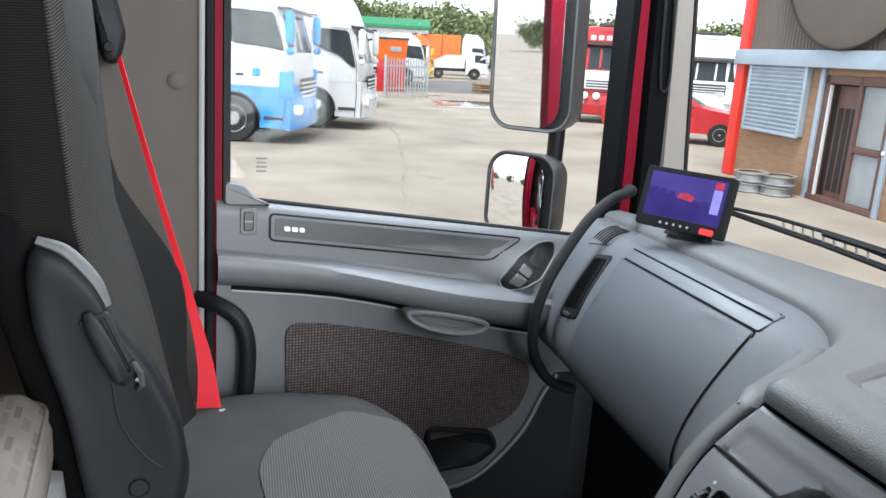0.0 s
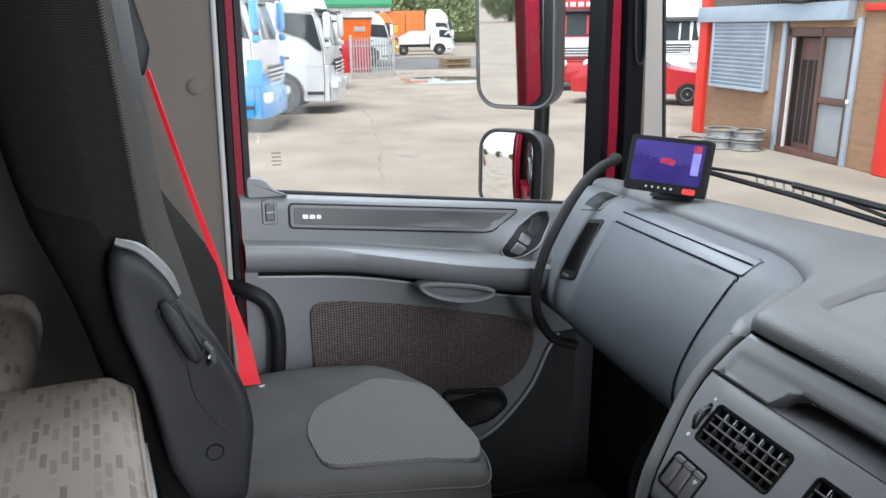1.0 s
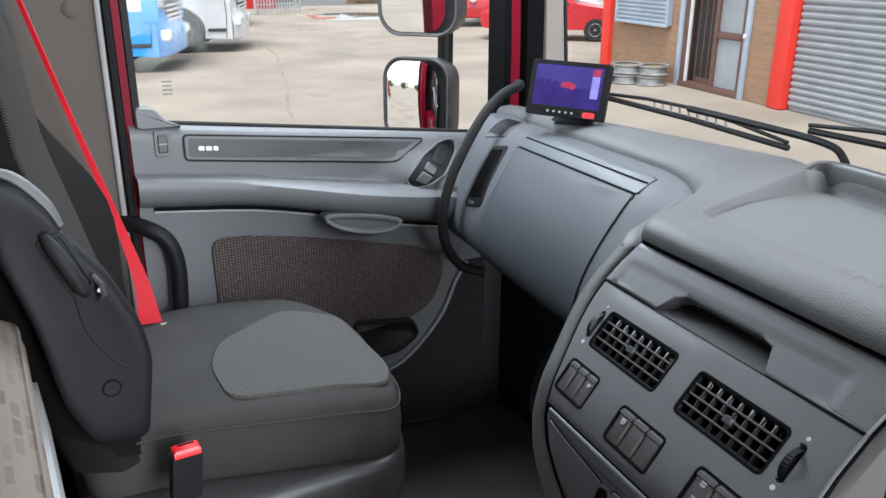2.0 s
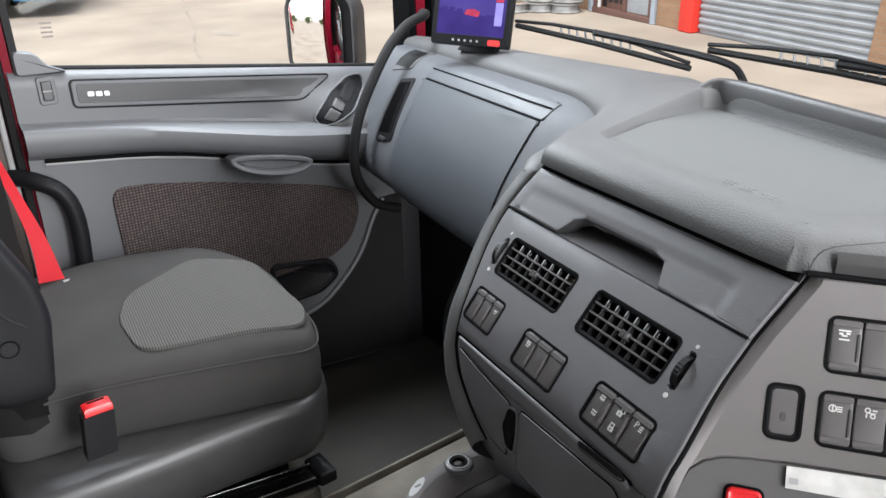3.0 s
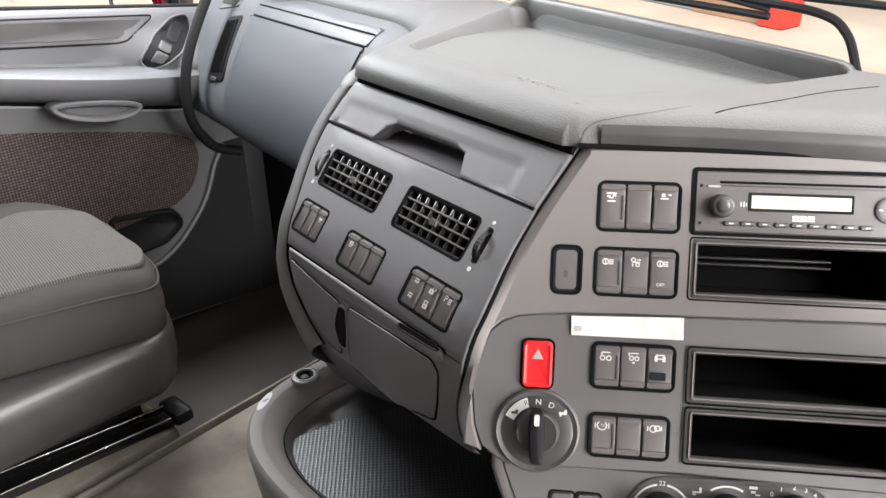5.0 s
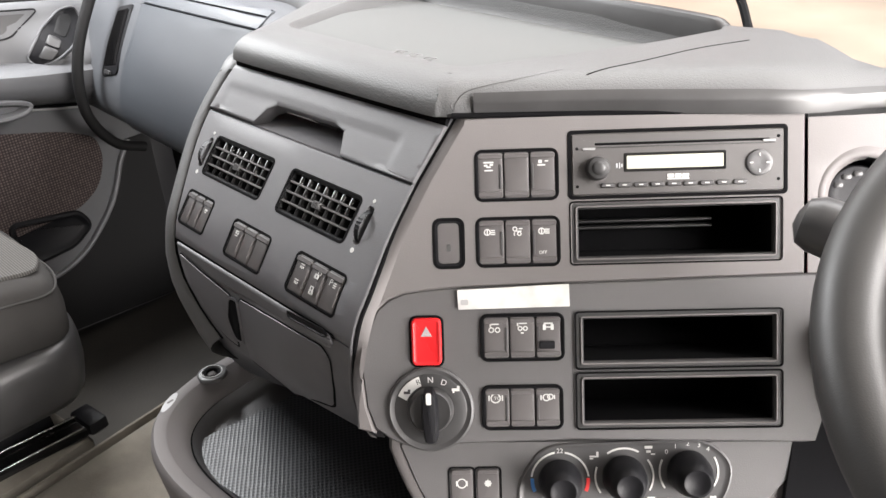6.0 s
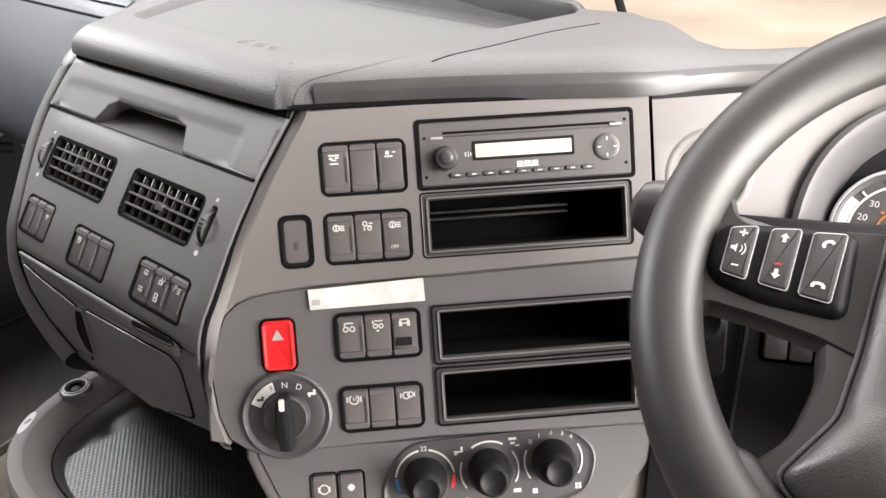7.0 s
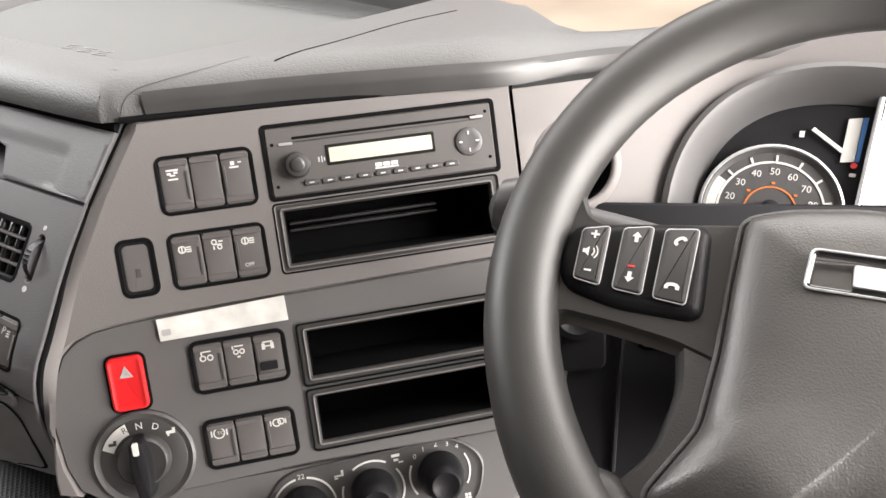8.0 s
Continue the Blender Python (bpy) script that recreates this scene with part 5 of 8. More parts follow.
def back_line(x):
    """Where the deck breaks down towards the windscreen."""
    for a, b in zip(BACK, BACK[1:]):
        if x <= b[0]:
            return a[1] + (b[1] - a[1]) * (max(x, a[0]) - a[0]) / (b[0] - a[0])
    return BACK[-1][1]


def poly_dist(p, line, closed=False):
    best = 9.0
    for a, b in zip(line, line[1:] + ([line[0]] if closed else [])):
        ax_, ay_, bx_, by_ = a[0], a[1], b[0] - a[0], b[1] - a[1]
        t = min(max(((p[0] - ax_) * bx_ + (p[1] - ay_) * by_) / (bx_ * bx_ + by_ * by_ + 1e-12), 0), 1)
        best = min(best, math.hypot(p[0] - ax_ - t * bx_, p[1] - ay_ - t * by_))
    return best


def deck(x, y, d=0.0):
    e = poly_dist((x, y), FRONT)
    con = smoothstep(-0.66, -0.50, x)
    base = 1.050 + 0.019 * con
    hump = 0.034 - 0.007 * con - 0.012 * smoothstep(0.11, 0.21, x)
    t = min(e / (0.062 - 0.022 * con), 1)
    z = base + hump * math.sqrt(max(0.0, 1 - (1 - t) ** 2))
    w = smoothstep(-0.64, -0.52, x)
    over = max(0.0, y - back_line(x))
    z -= (1 - w) * 0.07 * smoothstep(1.20, 1.46, y) + w * (0.040 * smoothstep(0, 0.06, over) + 0.40 * over)
    if -0.6 < x < 0.12:
        q = poly_dist((x, y), TRAY, True)
        if inside((x, y), TRAY):
            z -= (0.008 + 0.024 * smoothstep(0.76, 1.02, y + 0.25 * x)) * smoothstep(0.0, 0.010, q)
    return Vector((x, y, z + d))


back = [(1.02, 1.47)] + [(-1.43 + 2.46 * i / 12, 1.452 + 0.05 * math.sin(math.pi * i / 12)) for i in range(12, -1, -1)]
NOSE = [0.0, 0.0015, 0.004, 0.008, 0.013, 0.020, 0.028, 0.036]


def inward(line, d):
    """The open front line moved towards the windscreen."""
    out = []
    for i, p in enumerate(line):
        a_, b_ = Vector(line[max(i - 1, 0)]), Vector(line[min(i + 1, len(line) - 1)])
        t_ = (b_ - a_).normalized()
        out.append((p[0] - t_.y * d, p[1] + t_.x * d))
    return out


tops = bmesh.new()
loft([[deck(*q, -0.040) for q in inward(FRONT, 0.014)], [deck(*q, -0.012) - Vector((0, 0, 0.0)) for q in inward(FRONT, 0.006)], [deck(x, y, -0.003) for x, y in FRONT]] + [[deck(*(FRONT[i] if d_ == 0 else q)) for i, q in enumerate(inward(FRONT, d_))] for d_ in NOSE], bm=tops)
hole_t = offset(ccw(TRAY), 0.006)
sheet(inward(FRONT, NOSE[-1]) + back, [hole_t], deck, 0.03, 0.0, 0.02, bm=tops, rim=False)
ring_t = [[deck(x, y) for x, y in offset(ccw(TRAY), d_)] for d_ in (0.006, 0.003, 0.001, 0.0, -0.002, -0.004, -0.006, -0.008, -0.010, -0.0125, -0.016)]
loft(ring_t, True, bm=tops)
sheet(offset(ccw(TRAY), -0.016), [], deck, 0.03, 0.0, 0.04, bm=tops, rim=False)
bmesh.ops.remove_doubles(tops, verts=tops.verts[:], dist=2e-5)
part("dash_top", tops, M["dash"], dash, smooth=60)
mat_loop = offset(ccw(TRAY), -0.0135)
part("tray_mat", sheet(mat_loop, [], lambda x, y, d: deck(x, y, d + 0.0010), 0.0009, 0.0003, 0.02), M["tray_mat"], dash, "dusty ribbed rubber tray mat")
bm = bmesh.new()
for k, (a, w) in enumerate(((-0.238, 0.016), (-0.215, 0.016), (-0.192, 0.016))):
    for j in range(3):
        stack(rr(a, 0.760 - 0.24 * (a + 0.215) + 0.0045 * j, w - 0.004 * (j % 2), 0.0008, 0.0003, 2), lambda x, y, d: deck(x, y, d), [(0, 0.0008), (0, 0.0016)], bm)
part("moulded_mark", bm, M["pale"], dash)
rim_line = smooth_path([(0.046, 0.983, 1.092), (0.0, 0.999, 1.096), (-0.142, 1.040, 1.099), (-0.37, 1.110, 1.101), (-0.470, 1.138, 1.101), (-0.505, 1.134, 1.099), (-0.522, 1.105, 1.094)], 8)
rim_rows = []
for k, p in enumerate(rim_line):
    t_ = (rim_line[min(k + 1, len(rim_line) - 1)] - rim_line[max(k - 1, 0)]).normalized()
    o_ = Vector((t_.y, -t_.x, 0)).normalized()
    o_ = -o_ if o_.y < 0 else o_
    low = 0.012 * smoothstep(6, 0, k) + 0.010 * smoothstep(len(rim_line) - 9, len(rim_line) - 1, k)
    rim_rows.append([p + o_ * o + Vector((0, 0, h - low)) for o, h in ((-0.010, -0.034), (-0.007, 0.002), (-0.004, 0.007), (0.002, 0.009), (0.008, 0.007), (0.012, 0.0), (0.014, -0.034))])
# darker than the deck: the shade on the rim's inner face is in its colour
part("tray_rim", loft(rim_rows), M["switch"], dash, "raised back rim of the tray, coloured dark for its shaded face")
# near-black tube put in for the shade below the deck's lip
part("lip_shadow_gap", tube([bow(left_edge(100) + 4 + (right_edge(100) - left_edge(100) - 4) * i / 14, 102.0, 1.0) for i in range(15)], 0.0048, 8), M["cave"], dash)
part("brow_gap", tube([B(-104 + 306 * i / 12, 74.5 - 5.0 * i / 12, -1.5) for i in range(13)], 0.0026, 8), M["cave"], dash)
strip = [p for p in FRONT if -0.09 < p[0] < 0.75]
# strip coloured dark in place of the brow's shaded underside
part("brow_shade_strip", loft([[deck(*q, h + 0.004 * smoothstep(0.2, -0.05, q[0])) for q in inward(strip, o)] for o, h in ((0.004, 0.0015), (-0.0015, 0.000), (-0.002, -0.004), (-0.001, -0.013), (0.006, -0.017))]), M["switch"], dash, "dark strip for the shade under the edge of the dash top")
part("top_seam", tube([deck(x, y, 0.0) for x, y in smooth_path([(-0.017, 0.761), (0.011, 0.817), (0.039, 0.883), (0.072, 0.935)], 8)], 0.0006, 6), M["cave"], dash)

# tapering dark line painted for the shade in the deck's soft crease
part("deck_crease_shade", tube([deck(x, y, 0.0003) for x, y in smooth_path([(-0.104, 0.673), (-0.098, 0.690), (-0.082, 0.708), (-0.062, 0.730), (-0.040, 0.760)], 6)], [0.0004 - 0.0003 * i / 24 for i in range(25)], 6), M["switch"], dash)
# surround: a light rolled band from the deck down the panel's side
band_pts = [(Vector((x, y, 1.060)), Vector((0, 0, 1)), 1.0) for x, y in [tuple(p) for p in smooth_path([(-0.590, 0.968), (-0.565, 0.937), (-0.545, 0.905), (-0.520, 0.853), (-0.498, 0.806), (-0.478, 0.757)], 3)]]
AN = (A(0, 0, 1000) - A(0, 0, 0)).normalized()
band_pts += [(bow(left_edge(v) - 3, v, -1.0), AN, 1.0 - 0.15 * smoothstep(110, -60, v)) for v in range(92, -212, -12)]
rows = []
for i, (p, n_, w) in enumerate(band_pts):
    a_, b_ = band_pts[max(i - 1, 0)], band_pts[min(i + 1, len(band_pts) - 1)]
    n_ = (a_[1] + n_ + b_[1]).normalized()
    o_ = (b_[0] - a_[0]).cross(n_).normalized()
    o_ = -o_ if o_.x > 0 else o_
    sink = 0.010 * smoothstep(5, 0, i)
    rows.append([p + o_ * (o * w * 0.001) + n_ * (h * 0.001 - sink) for o, h in ((-2, -9), (0, -3), (3, 0.5), (10, 2), (20, 1.5), (29, -2), (36, -9), (40, -24), (40, -95), (46, -200))])
part("console_surround", loft(rows), M["dash"], dash, "light rolled band round the switch panel")
part("surround_groove", tube([r[1] + (r[3] - r[0]).normalized() * 0.0012 for r in rows], 0.0020, 6), M["cave"], dash)

# console flanks and the closing sheets below the deck
part("console_under", loft([[bow(left_edge(-170) + (right_edge(-200) - left_edge(-170)) * i / 8, -196, -22) , A(-190 + 420 * i / 8, -200, -160), A(-190 + 420 * i / 8, -160, -300)] for i in range(9)]), M["bezel"], dash)
# near-black colour stands in for the shade deep in the footwell
part("shaded_footwell_back", box(-1.46, 1.25, 0.20, -0.45, 1.29, 0.85, 0.01), M["rubber"], dash)
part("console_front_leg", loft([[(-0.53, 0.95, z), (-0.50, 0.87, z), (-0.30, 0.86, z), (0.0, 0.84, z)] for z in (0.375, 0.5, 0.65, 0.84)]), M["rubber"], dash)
foot_top = [bow(left_edge(v) + 2, v, -4) for v in (-120, -140, -160, -185, -205)] + [bow(a, -209, -4) for a in (-70, -40, -10)]
foot_low = [(-0.545, 0.84, 0.70), (-0.540, 0.78, 0.66), (-0.525, 0.715, 0.646), (-0.500, 0.672, 0.645), (-0.468, 0.668, 0.640), (-0.440, 0.682, 0.625), (-0.410, 0.705, 0.605), (-0.375, 0.735, 0.602)]
part("console_foot", loft([[p.lerp(Vector(q), s) + Vector((-0.010, -0.006, 0)) * math.sin(math.pi * s) for s in (0, 0.15, 0.35, 0.6, 0.85, 1)] for p, q in zip(foot_top, foot_low)]), M["fascia"], dash, "smooth foot under the vent panel")
part("driver_leg_panel", loft([[B(-168 + 374 * i / 6, -326, -8), B(-168 + 374 * i / 6, -420, -60), B(-168 + 374 * i / 6, -640, -160)] for i in range(7)]), M["bezel"], dash)

# ---- instrument cluster ----
CN = Vector((0, -0.8, 0.6))
K = flat((0.372, 0.895, 0.953), (1, 0, 0), (0, 0.6, 0.8), CN)
cluster = thing("instrument_cluster", (0.40, 0.9, 0.9), "instrument cluster with a round speedometer under a deep grey hood", "instrument cluster")
bowl_c = (55, -10)
hole = [(bowl_c[0] + 139 * math.copysign(abs(math.cos(t)) ** 0.85, math.cos(t)), bowl_c[1] + 132 * math.copysign(abs(math.sin(t)) ** 0.85, math.sin(t))) for t in [2 * math.pi * i / 64 for i in range(64)]]
K0, KW = K(0, 0), Vector((0, 0.6, 0.8))


def KF(a, b, d=0.0):
    """The fascia round the dials: panel B's plane runs on and turns softly into the dials' plane."""
    p = K(a, b)
    yb = 0.7053 + (0.5129 * (p.x - 0.0005) + 0.4049 * (p.z - 1.0004)) / 0.757
    yb += 0.09 * min(max(p.x - 0.17, 0.0), 0.16)
    y = min(yb, p.y) - 0.016 * math.log(1 + math.exp(-abs(yb - p.y) / 0.016))
    h = (p.y - y) / 1.225
    return p + Vector((0, -h, 0.42 * h)) * smoothstep(-16, 0, d) + CN * (d * 0.001)


def on_K(p):
    """The place of a point of panel B's plane in KF's own axes."""
    q = p + Vector((0, 1, -0.42)) * ((p - K0).dot(CN) / 1.052) - K0
    return (q.x * 1000, q.dot(KW) * 1000)


def fascia_top(a):
    """Height on KF at which the fascia passes under the brow."""
    low, high = 20.0, 178.0
    for _ in range(30):
        mid = (low + high) / 2
        low, high = (mid, high) if KF(a, mid).z < 1.058 + 0.034 * smoothstep(-60, 60, a) else (low, mid)
    return (a, low)


fasc = [on_K(B(203.5, v)) for v in (63, 50, 25, 0, -25, -50, -71.5)] + [on_K(B(230, -71.5)), on_K(B(262, -71.5)), (-85, -70), (-85, -150), (560, -150), (560, 150), (360, 176)] + [fascia_top(a) for a in (70, 40, 10, -20, -50, -80, -110, -140, -165, -185)]
part("cluster_fascia", sheet(fasc, [hole, [on_K(B(251 + 33 * math.cos(t), -5 + 33 * math.sin(t))) for t in [2 * math.pi * i / 40 for i in range(40)]]], KF, 10, 0.5, 16, 4), M["panel"], cluster)
part("fascia_gap", loft([[B(197, v, -9), B(201, v, -4.5), B(206, v, -7)] for v in (68, 30, 0, -35, -73)]), M["cave"], cluster)
part("cluster_hood", stack(hole, KF, [(10, 0), (8, 7), (3, 10), (-3, 5), (-14, -14), (-20, -22)], cap=False), M["bezel"], cluster, "rolled rim round the dials")
part("cluster_backing", stack(hole, K, [(-17, -23), (-20, -24)]), M["black"], cluster)
sp = part("speedometer", stack(disc(-4, 0, 58, 64), K, [(0, -23), (0, -16), (-2.5, -14), (-5, -17), (-6, -18)]), M["bezel"], cluster, "round speedometer with a pale ring")
part("chrome_ring", stack(disc(-4, 0, 60, 64), K, [(0, -20), (-1, -13.5), (-3, -13.0), (-4.5, -16)], cap=False), M["silver"], sp)
def arc_loop(cx, cy, r0, r1, a0, a1, n=24):
    return [(cx + r0 * math.cos(radians(a0 + (a1 - a0) * i / n)), cy + r0 * math.sin(radians(a0 + (a1 - a0) * i / n))) for i in range(n + 1)] + [(cx + r1 * math.cos(radians(a1 + (a0 - a1) * i / n)), cy + r1 * math.sin(radians(a1 + (a0 - a1) * i / n))) for i in range(n + 1)]
part("pale_band", pad(arc_loop(-4, 0, 54, 45, 150, 215), K, -18, -17.2, 0.1), M["white"], sp)
part("scale_line", pad(arc_loop(-4, 0, 44.5, 42.6, -12, 205, 40), K, -18, -17.3, 0.1), M["white"], sp)
part("orange_scale", pad(arc_loop(-4, 0, 22, 20.5, 0, 190, 30), K, -18, -17.4, 0.1), M["orange_print"], sp)
for i in range(8):
    a = 190 - 25 * i
    printed(str(10 * (i + 1)), 8.5, K, -4 + 35 * math.cos(radians(a)), 0 + 35 * math.sin(radians(a)), sp, M["white"], -17.2)
    part("scale_tick", pad([(-4 + r * math.cos(radians(a + w)), r * math.sin(radians(a + w))) for r, w in ((43, -1.0), (50, -1.2), (50, 1.2), (43, 1.0))], K, -18, -17.1, 0.05), M["white"], sp)
    if i % 2 == 0:
        part("orange_mark", pad(rr(-4 + 25 * math.cos(radians(a)), 25 * math.sin(radians(a)), 3, 2, 0.3, 1), K, -18, -17.2, 0.05), M["orange_print"], sp)
nd = radians(207)
part("needle", stack([(-4 + r * math.cos(nd + w), r * math.sin(nd + w)) for r, w in ((36, -0.025), (-9, 0.25), (-9, -0.25), (36, 0.025))][::-1], K, [(0, -14), (0, -12.5)]), M["white"], sp)
part("needle_hub", stack(disc(-4, 0, 9, 24), K, [(0, -18), (0, -12), (-2, -10), (-5, -9.6)]), M["black"], sp)
fg = part("fuel_gauge", pad([(46, 50), (48, 89), (59, 91), (57, 52)], K, -23, -21, 0.3), M["white"], cluster, "white wedge-shaped fuel gauge")
part("gauge_edge", pad([(59.4, 91), (63.5, 91.5), (60.5, 52), (57.4, 52)], K, -23, -20.5, 0.3), M["blue_print"], fg)
part("gauge_dot", pad(disc(57, 48.5, 2.6, 16), K, -22, -20, 0.3), M["red_print"], fg)
part("gauge_needle", pad([(20, 76), (46, 58), (48, 61), (22, 79)], K, -21, -19.5, 0.3), M["white"], fg)
part("printed_sign", pad(rr(13, 72, 4, 5.5, 0.5, 2), K, -21.5, -20.5, 0.2), M["white"], fg)
part("printed_sign", pad(rr(57, 40, 5, 3, 0.5, 2), K, -21.5, -20.5, 0.2), M["white"], fg)
part("display_frame", stack(soft([(72, 106), (150, 106), (150, -30), (63, -30)], 5), K, [(0, -24), (0, -17), (-1, -16), (-4, -18)]), M["glossy"], cluster, "dark glossy centre display")
part("display_edge", tube([K(70, 108, -15), K(61, -25, -15)], 0.0026, 8), M["silver"], cluster)
# sunk round switch left of the dials
ig = part("round_socket", stack(disc(251, -5, 33, 48), B, [(9, -2.2), (5, 0.2), (2, 0.6), (0, -0.6), (-0.6, -2)], cap=False), M["panel"], cluster, "round recess with a sunk rotary switch")
# wall, back and plug are near-black in place of the recess's shade
part("socket_wall", stack(disc(251, -5, 32.4, 48), B, [(0, -1.6), (-1.4, -30)], cap=False), M["cave"], ig)
part("socket_back", stack(disc(251, -5, 32, 40), B, [(0, -29), (-1, -28)]), M["cave"], ig)
part("socket_plug", stack(disc(252, -6, 27, 40), B, [(0, -28), (0, -15), (-1.2, -13.5), (-4, -13), (-8, -13.6), (-10, -14)]), M["black"], ig)
for t in (150, 120, 90):
    part("plug_key", stack(rr(252 + 19.5 * math.cos(radians(t)), -6 + 19.5 * math.sin(radians(t)), 8, 5, 2, 3), B, [(0, -14), (0, -12.4), (-0.8, -11.8)]), M["switch"], ig)

# ---- radio ----
radio = thing("radio", (0.07, 0.76, 1.0), "black single-slot truck radio with a pale display", "radio")
R0 = lambda a, b, d=0.0: B(91.5 + a, 28 + b, d)
body = part("radio_face", stack(rr(0, 0, 182, 53, 2), R0, [(0, -12), (0, 0.2), (-0.8, 1.0), (-2.0, 1.0)]), M["radio"], radio)
part("radio_gap", sheet(rr(0, 0, 189, 60, 4), [rr(0, 0, 183.5, 54.5, 2.5)], lambda a, b, d: R0(a, b, d + 0.6), 1.0, 0.2), M["cave"], radio)
part("radio_case", stack(rr(0, 0, 178, 50, 2), R0, [(0, -160), (0, -11)], foot=True), M["chrome"], radio)
part("disc_slot", pad(rr(4, 17.5, 150, 2.2, 1, 2), R0, 0.5, 1.3, 0.2), M["cave"], radio)
part("slot_lip", pad(rr(4, 14.6, 160, 1.0, 0.4, 1), R0, 0.5, 1.8, 0.3), M["switch"], radio)
part("eject_key", pad(rr(-76, 13.6, 11, 2.2, 0.8, 2), R0, 0.5, 2.2, 0.4), M["pale"], radio)
part("eject_key", pad(rr(78.5, 16.4, 11, 2.2, 0.8, 2), R0, 0.5, 2.2, 0.4), M["pale"], radio)
ds = part("display_window", pad(rr(-2, 1.0, 88, 16.5, 1.2, 2), R0, 0.4, 1.6, 0.4), M["glossy"], radio)
part("display", pad(rr(-2, 1.0, 83, 11.5, 0.6, 2), R0, 1.0, 1.9, 0.1), M["lcd"], ds, "pale yellow-grey display")
vk = part("volume_knob", stack(disc(-69, -3.5, 10.5, 36), R0, [(0, 0.8), (-0.4, 9), (-1.6, 11), (-4, 11.6)]), M["switch"], radio)
part("knob_cap", stack(disc(-69, -3.5, 6.5, 24), R0, [(0, 11), (-0.8, 12.4), (-2.5, 13.2), (-5, 13.4)]), M["switch"], vk)
cp = part("cursor_pad", stack(disc(70, -2.5, 11.5, 36), R0, [(0, 0.6), (-0.4, 2.4), (-1.4, 3.0), (-5, 2.6)]), M["bezel"], radio)
for dx, dy, w, h in ((0, 7, 1.2, 3), (0, -7, 1.2, 3), (7, 0, 3, 1.2), (-7, 0, 3, 1.2)):
    part("cursor_mark", pad(rr(70 + dx, -2.5 + dy, w, h, 0.3, 1), R0, 2.4, 3.2, 0.2), M["white"], cp)
for k in range(9):
    part("preset_key", stack(rr(-60 + 14.2 * k, -18.5, 12.2, 4.2, 1.8, 3), R0, [(0, 0.6), (0, 2.2), (-0.6, 3.0), (-1.6, 3.1)]), M["bezel"], radio)
    part("key_mark", pad(rr(-60 + 14.2 * k, -18.5, 4, 1.0, 0.3, 1), R0, 2.8, 3.4, 0.1), M["white"], radio)
bm = bmesh.new()
for k in range(3):
    stack(rr(-5.6 + 6.4 * k, -11.5, 5.6, 3.2, 0.6, 2), R0, [(0, 0.6), (0, 1.5)], bm)
stack(rr(0.8, -14.2, 19, 1.2, 0.3, 1), R0, [(0, 0.6), (0, 1.5)], bm)
part("badge", bm, M["white"], radio, "small white badge bars")
bars(R0, [(-52, -1.5, 1.4, 4), (-49.6, -1.5, 1.0, 5), (-47.6, -1.5, 1.0, 3)], radio, M["silver"], 1.4)
for a, b in ((-86.5, 14), (-86.5, -19), (86.5, 20), (86.5, -17)):
    part("pin_hole", pad(disc(a, b, 1.4, 12), R0, 0.8, 1.3, 0.1), M["cave"], radio)

# ---- steering wheel ----
WC, TILT_W = Vector((0.424, 0.606, 1.055)), 0.97
WN = Vector((0, -math.cos(TILT_W), math.sin(TILT_W)))
WU = Vector((0, math.sin(TILT_W), math.cos(TILT_W)))
W = flat(WC, (1, 0, 0), WU, WN)
wheel = thing("steering_wheel", tuple(WC), "black leather-rimmed four-spoke truck steering wheel with button pads", "steering wheel")
part("rim", tube([W(186.5 * math.cos(t), 186.5 * math.sin(t), 0) for t in [2 * math.pi * i / 96 for i in range(96)]], 0.0195, 20, True), M["leather"], wheel, "grained black leather rim")


def both(loop):
    """A left-hand outline and its mirror image, as one loop."""
    return list(loop) + [(-x, y) for x, y in reversed(loop)]


cover_l = ccw(soft(both([(-30, 41), (-62, 36), (-81, 29), (-83, -10), (-83.5, -42), (-87, -80), (-107, -116), (-91, -128), (-78, -138), (-69, -129), (-57, -117), (-36, -113)]), 6, 4))
frame_l = ccw(soft(both([(-40, 36), (-84, 30), (-99, 0), (-105, -38), (-101, -60), (-107, -92), (-124, -114), (-100, -140), (-78, -146), (-66, -130), (-54, -121), (-30, -117)]), 9, 5))
part("hub_back", stack(frame_l, W, [(-3, -50), (-1, -30), (0, -12), (-1.5, -4), (-4, 1)]), M["bezel"], wheel)
part("airbag_cover", loft([[W(x * k, -42 + (y + 42) * k, h + 7 * math.exp(-((abs(x * k) - 62) / 26) ** 2 - ((y * k + 88) / 30) ** 2)) for x, y in cover_l] for k, h in ((1.0, 0), (1.0, 5), (0.992, 8.5), (0.975, 11), (0.93, 14), (0.85, 17.5), (0.74, 20.5), (0.62, 22), (0.46, 23), (0.25, 23.6), (0.05, 23.8))], True, True), M["hub"], wheel, "grained grey airbag cover", smooth=60)
part("hub_edge", tube([W(x, y, 3.2) for x, y in offset(cover_l, 1.8)], 0.0014, 8, True), M["dash"], wheel)
bd = part("badge_recess", stack(soft([(-51, 8), (51, 8), (53, -10), (-53, -10)], 3, 3), W, [(1.5, 16), (1.0, 23.6), (0, 24.2), (-1, 23.4)]), M["glossy"], wheel)
part("badge_edge", tube([W(x, y, 24) for x, y in soft([(-52, 9), (52, 9), (54, -11), (-54, -11)], 3, 3)], 0.0007, 6, True), M["silver"], bd)
for a in (-24, 0, 24):
    part("badge_bar", pad(rr(a, -2, 21, 11, 1.2, 2), W, 22, 24.8, 0.4), M["silver"], bd)
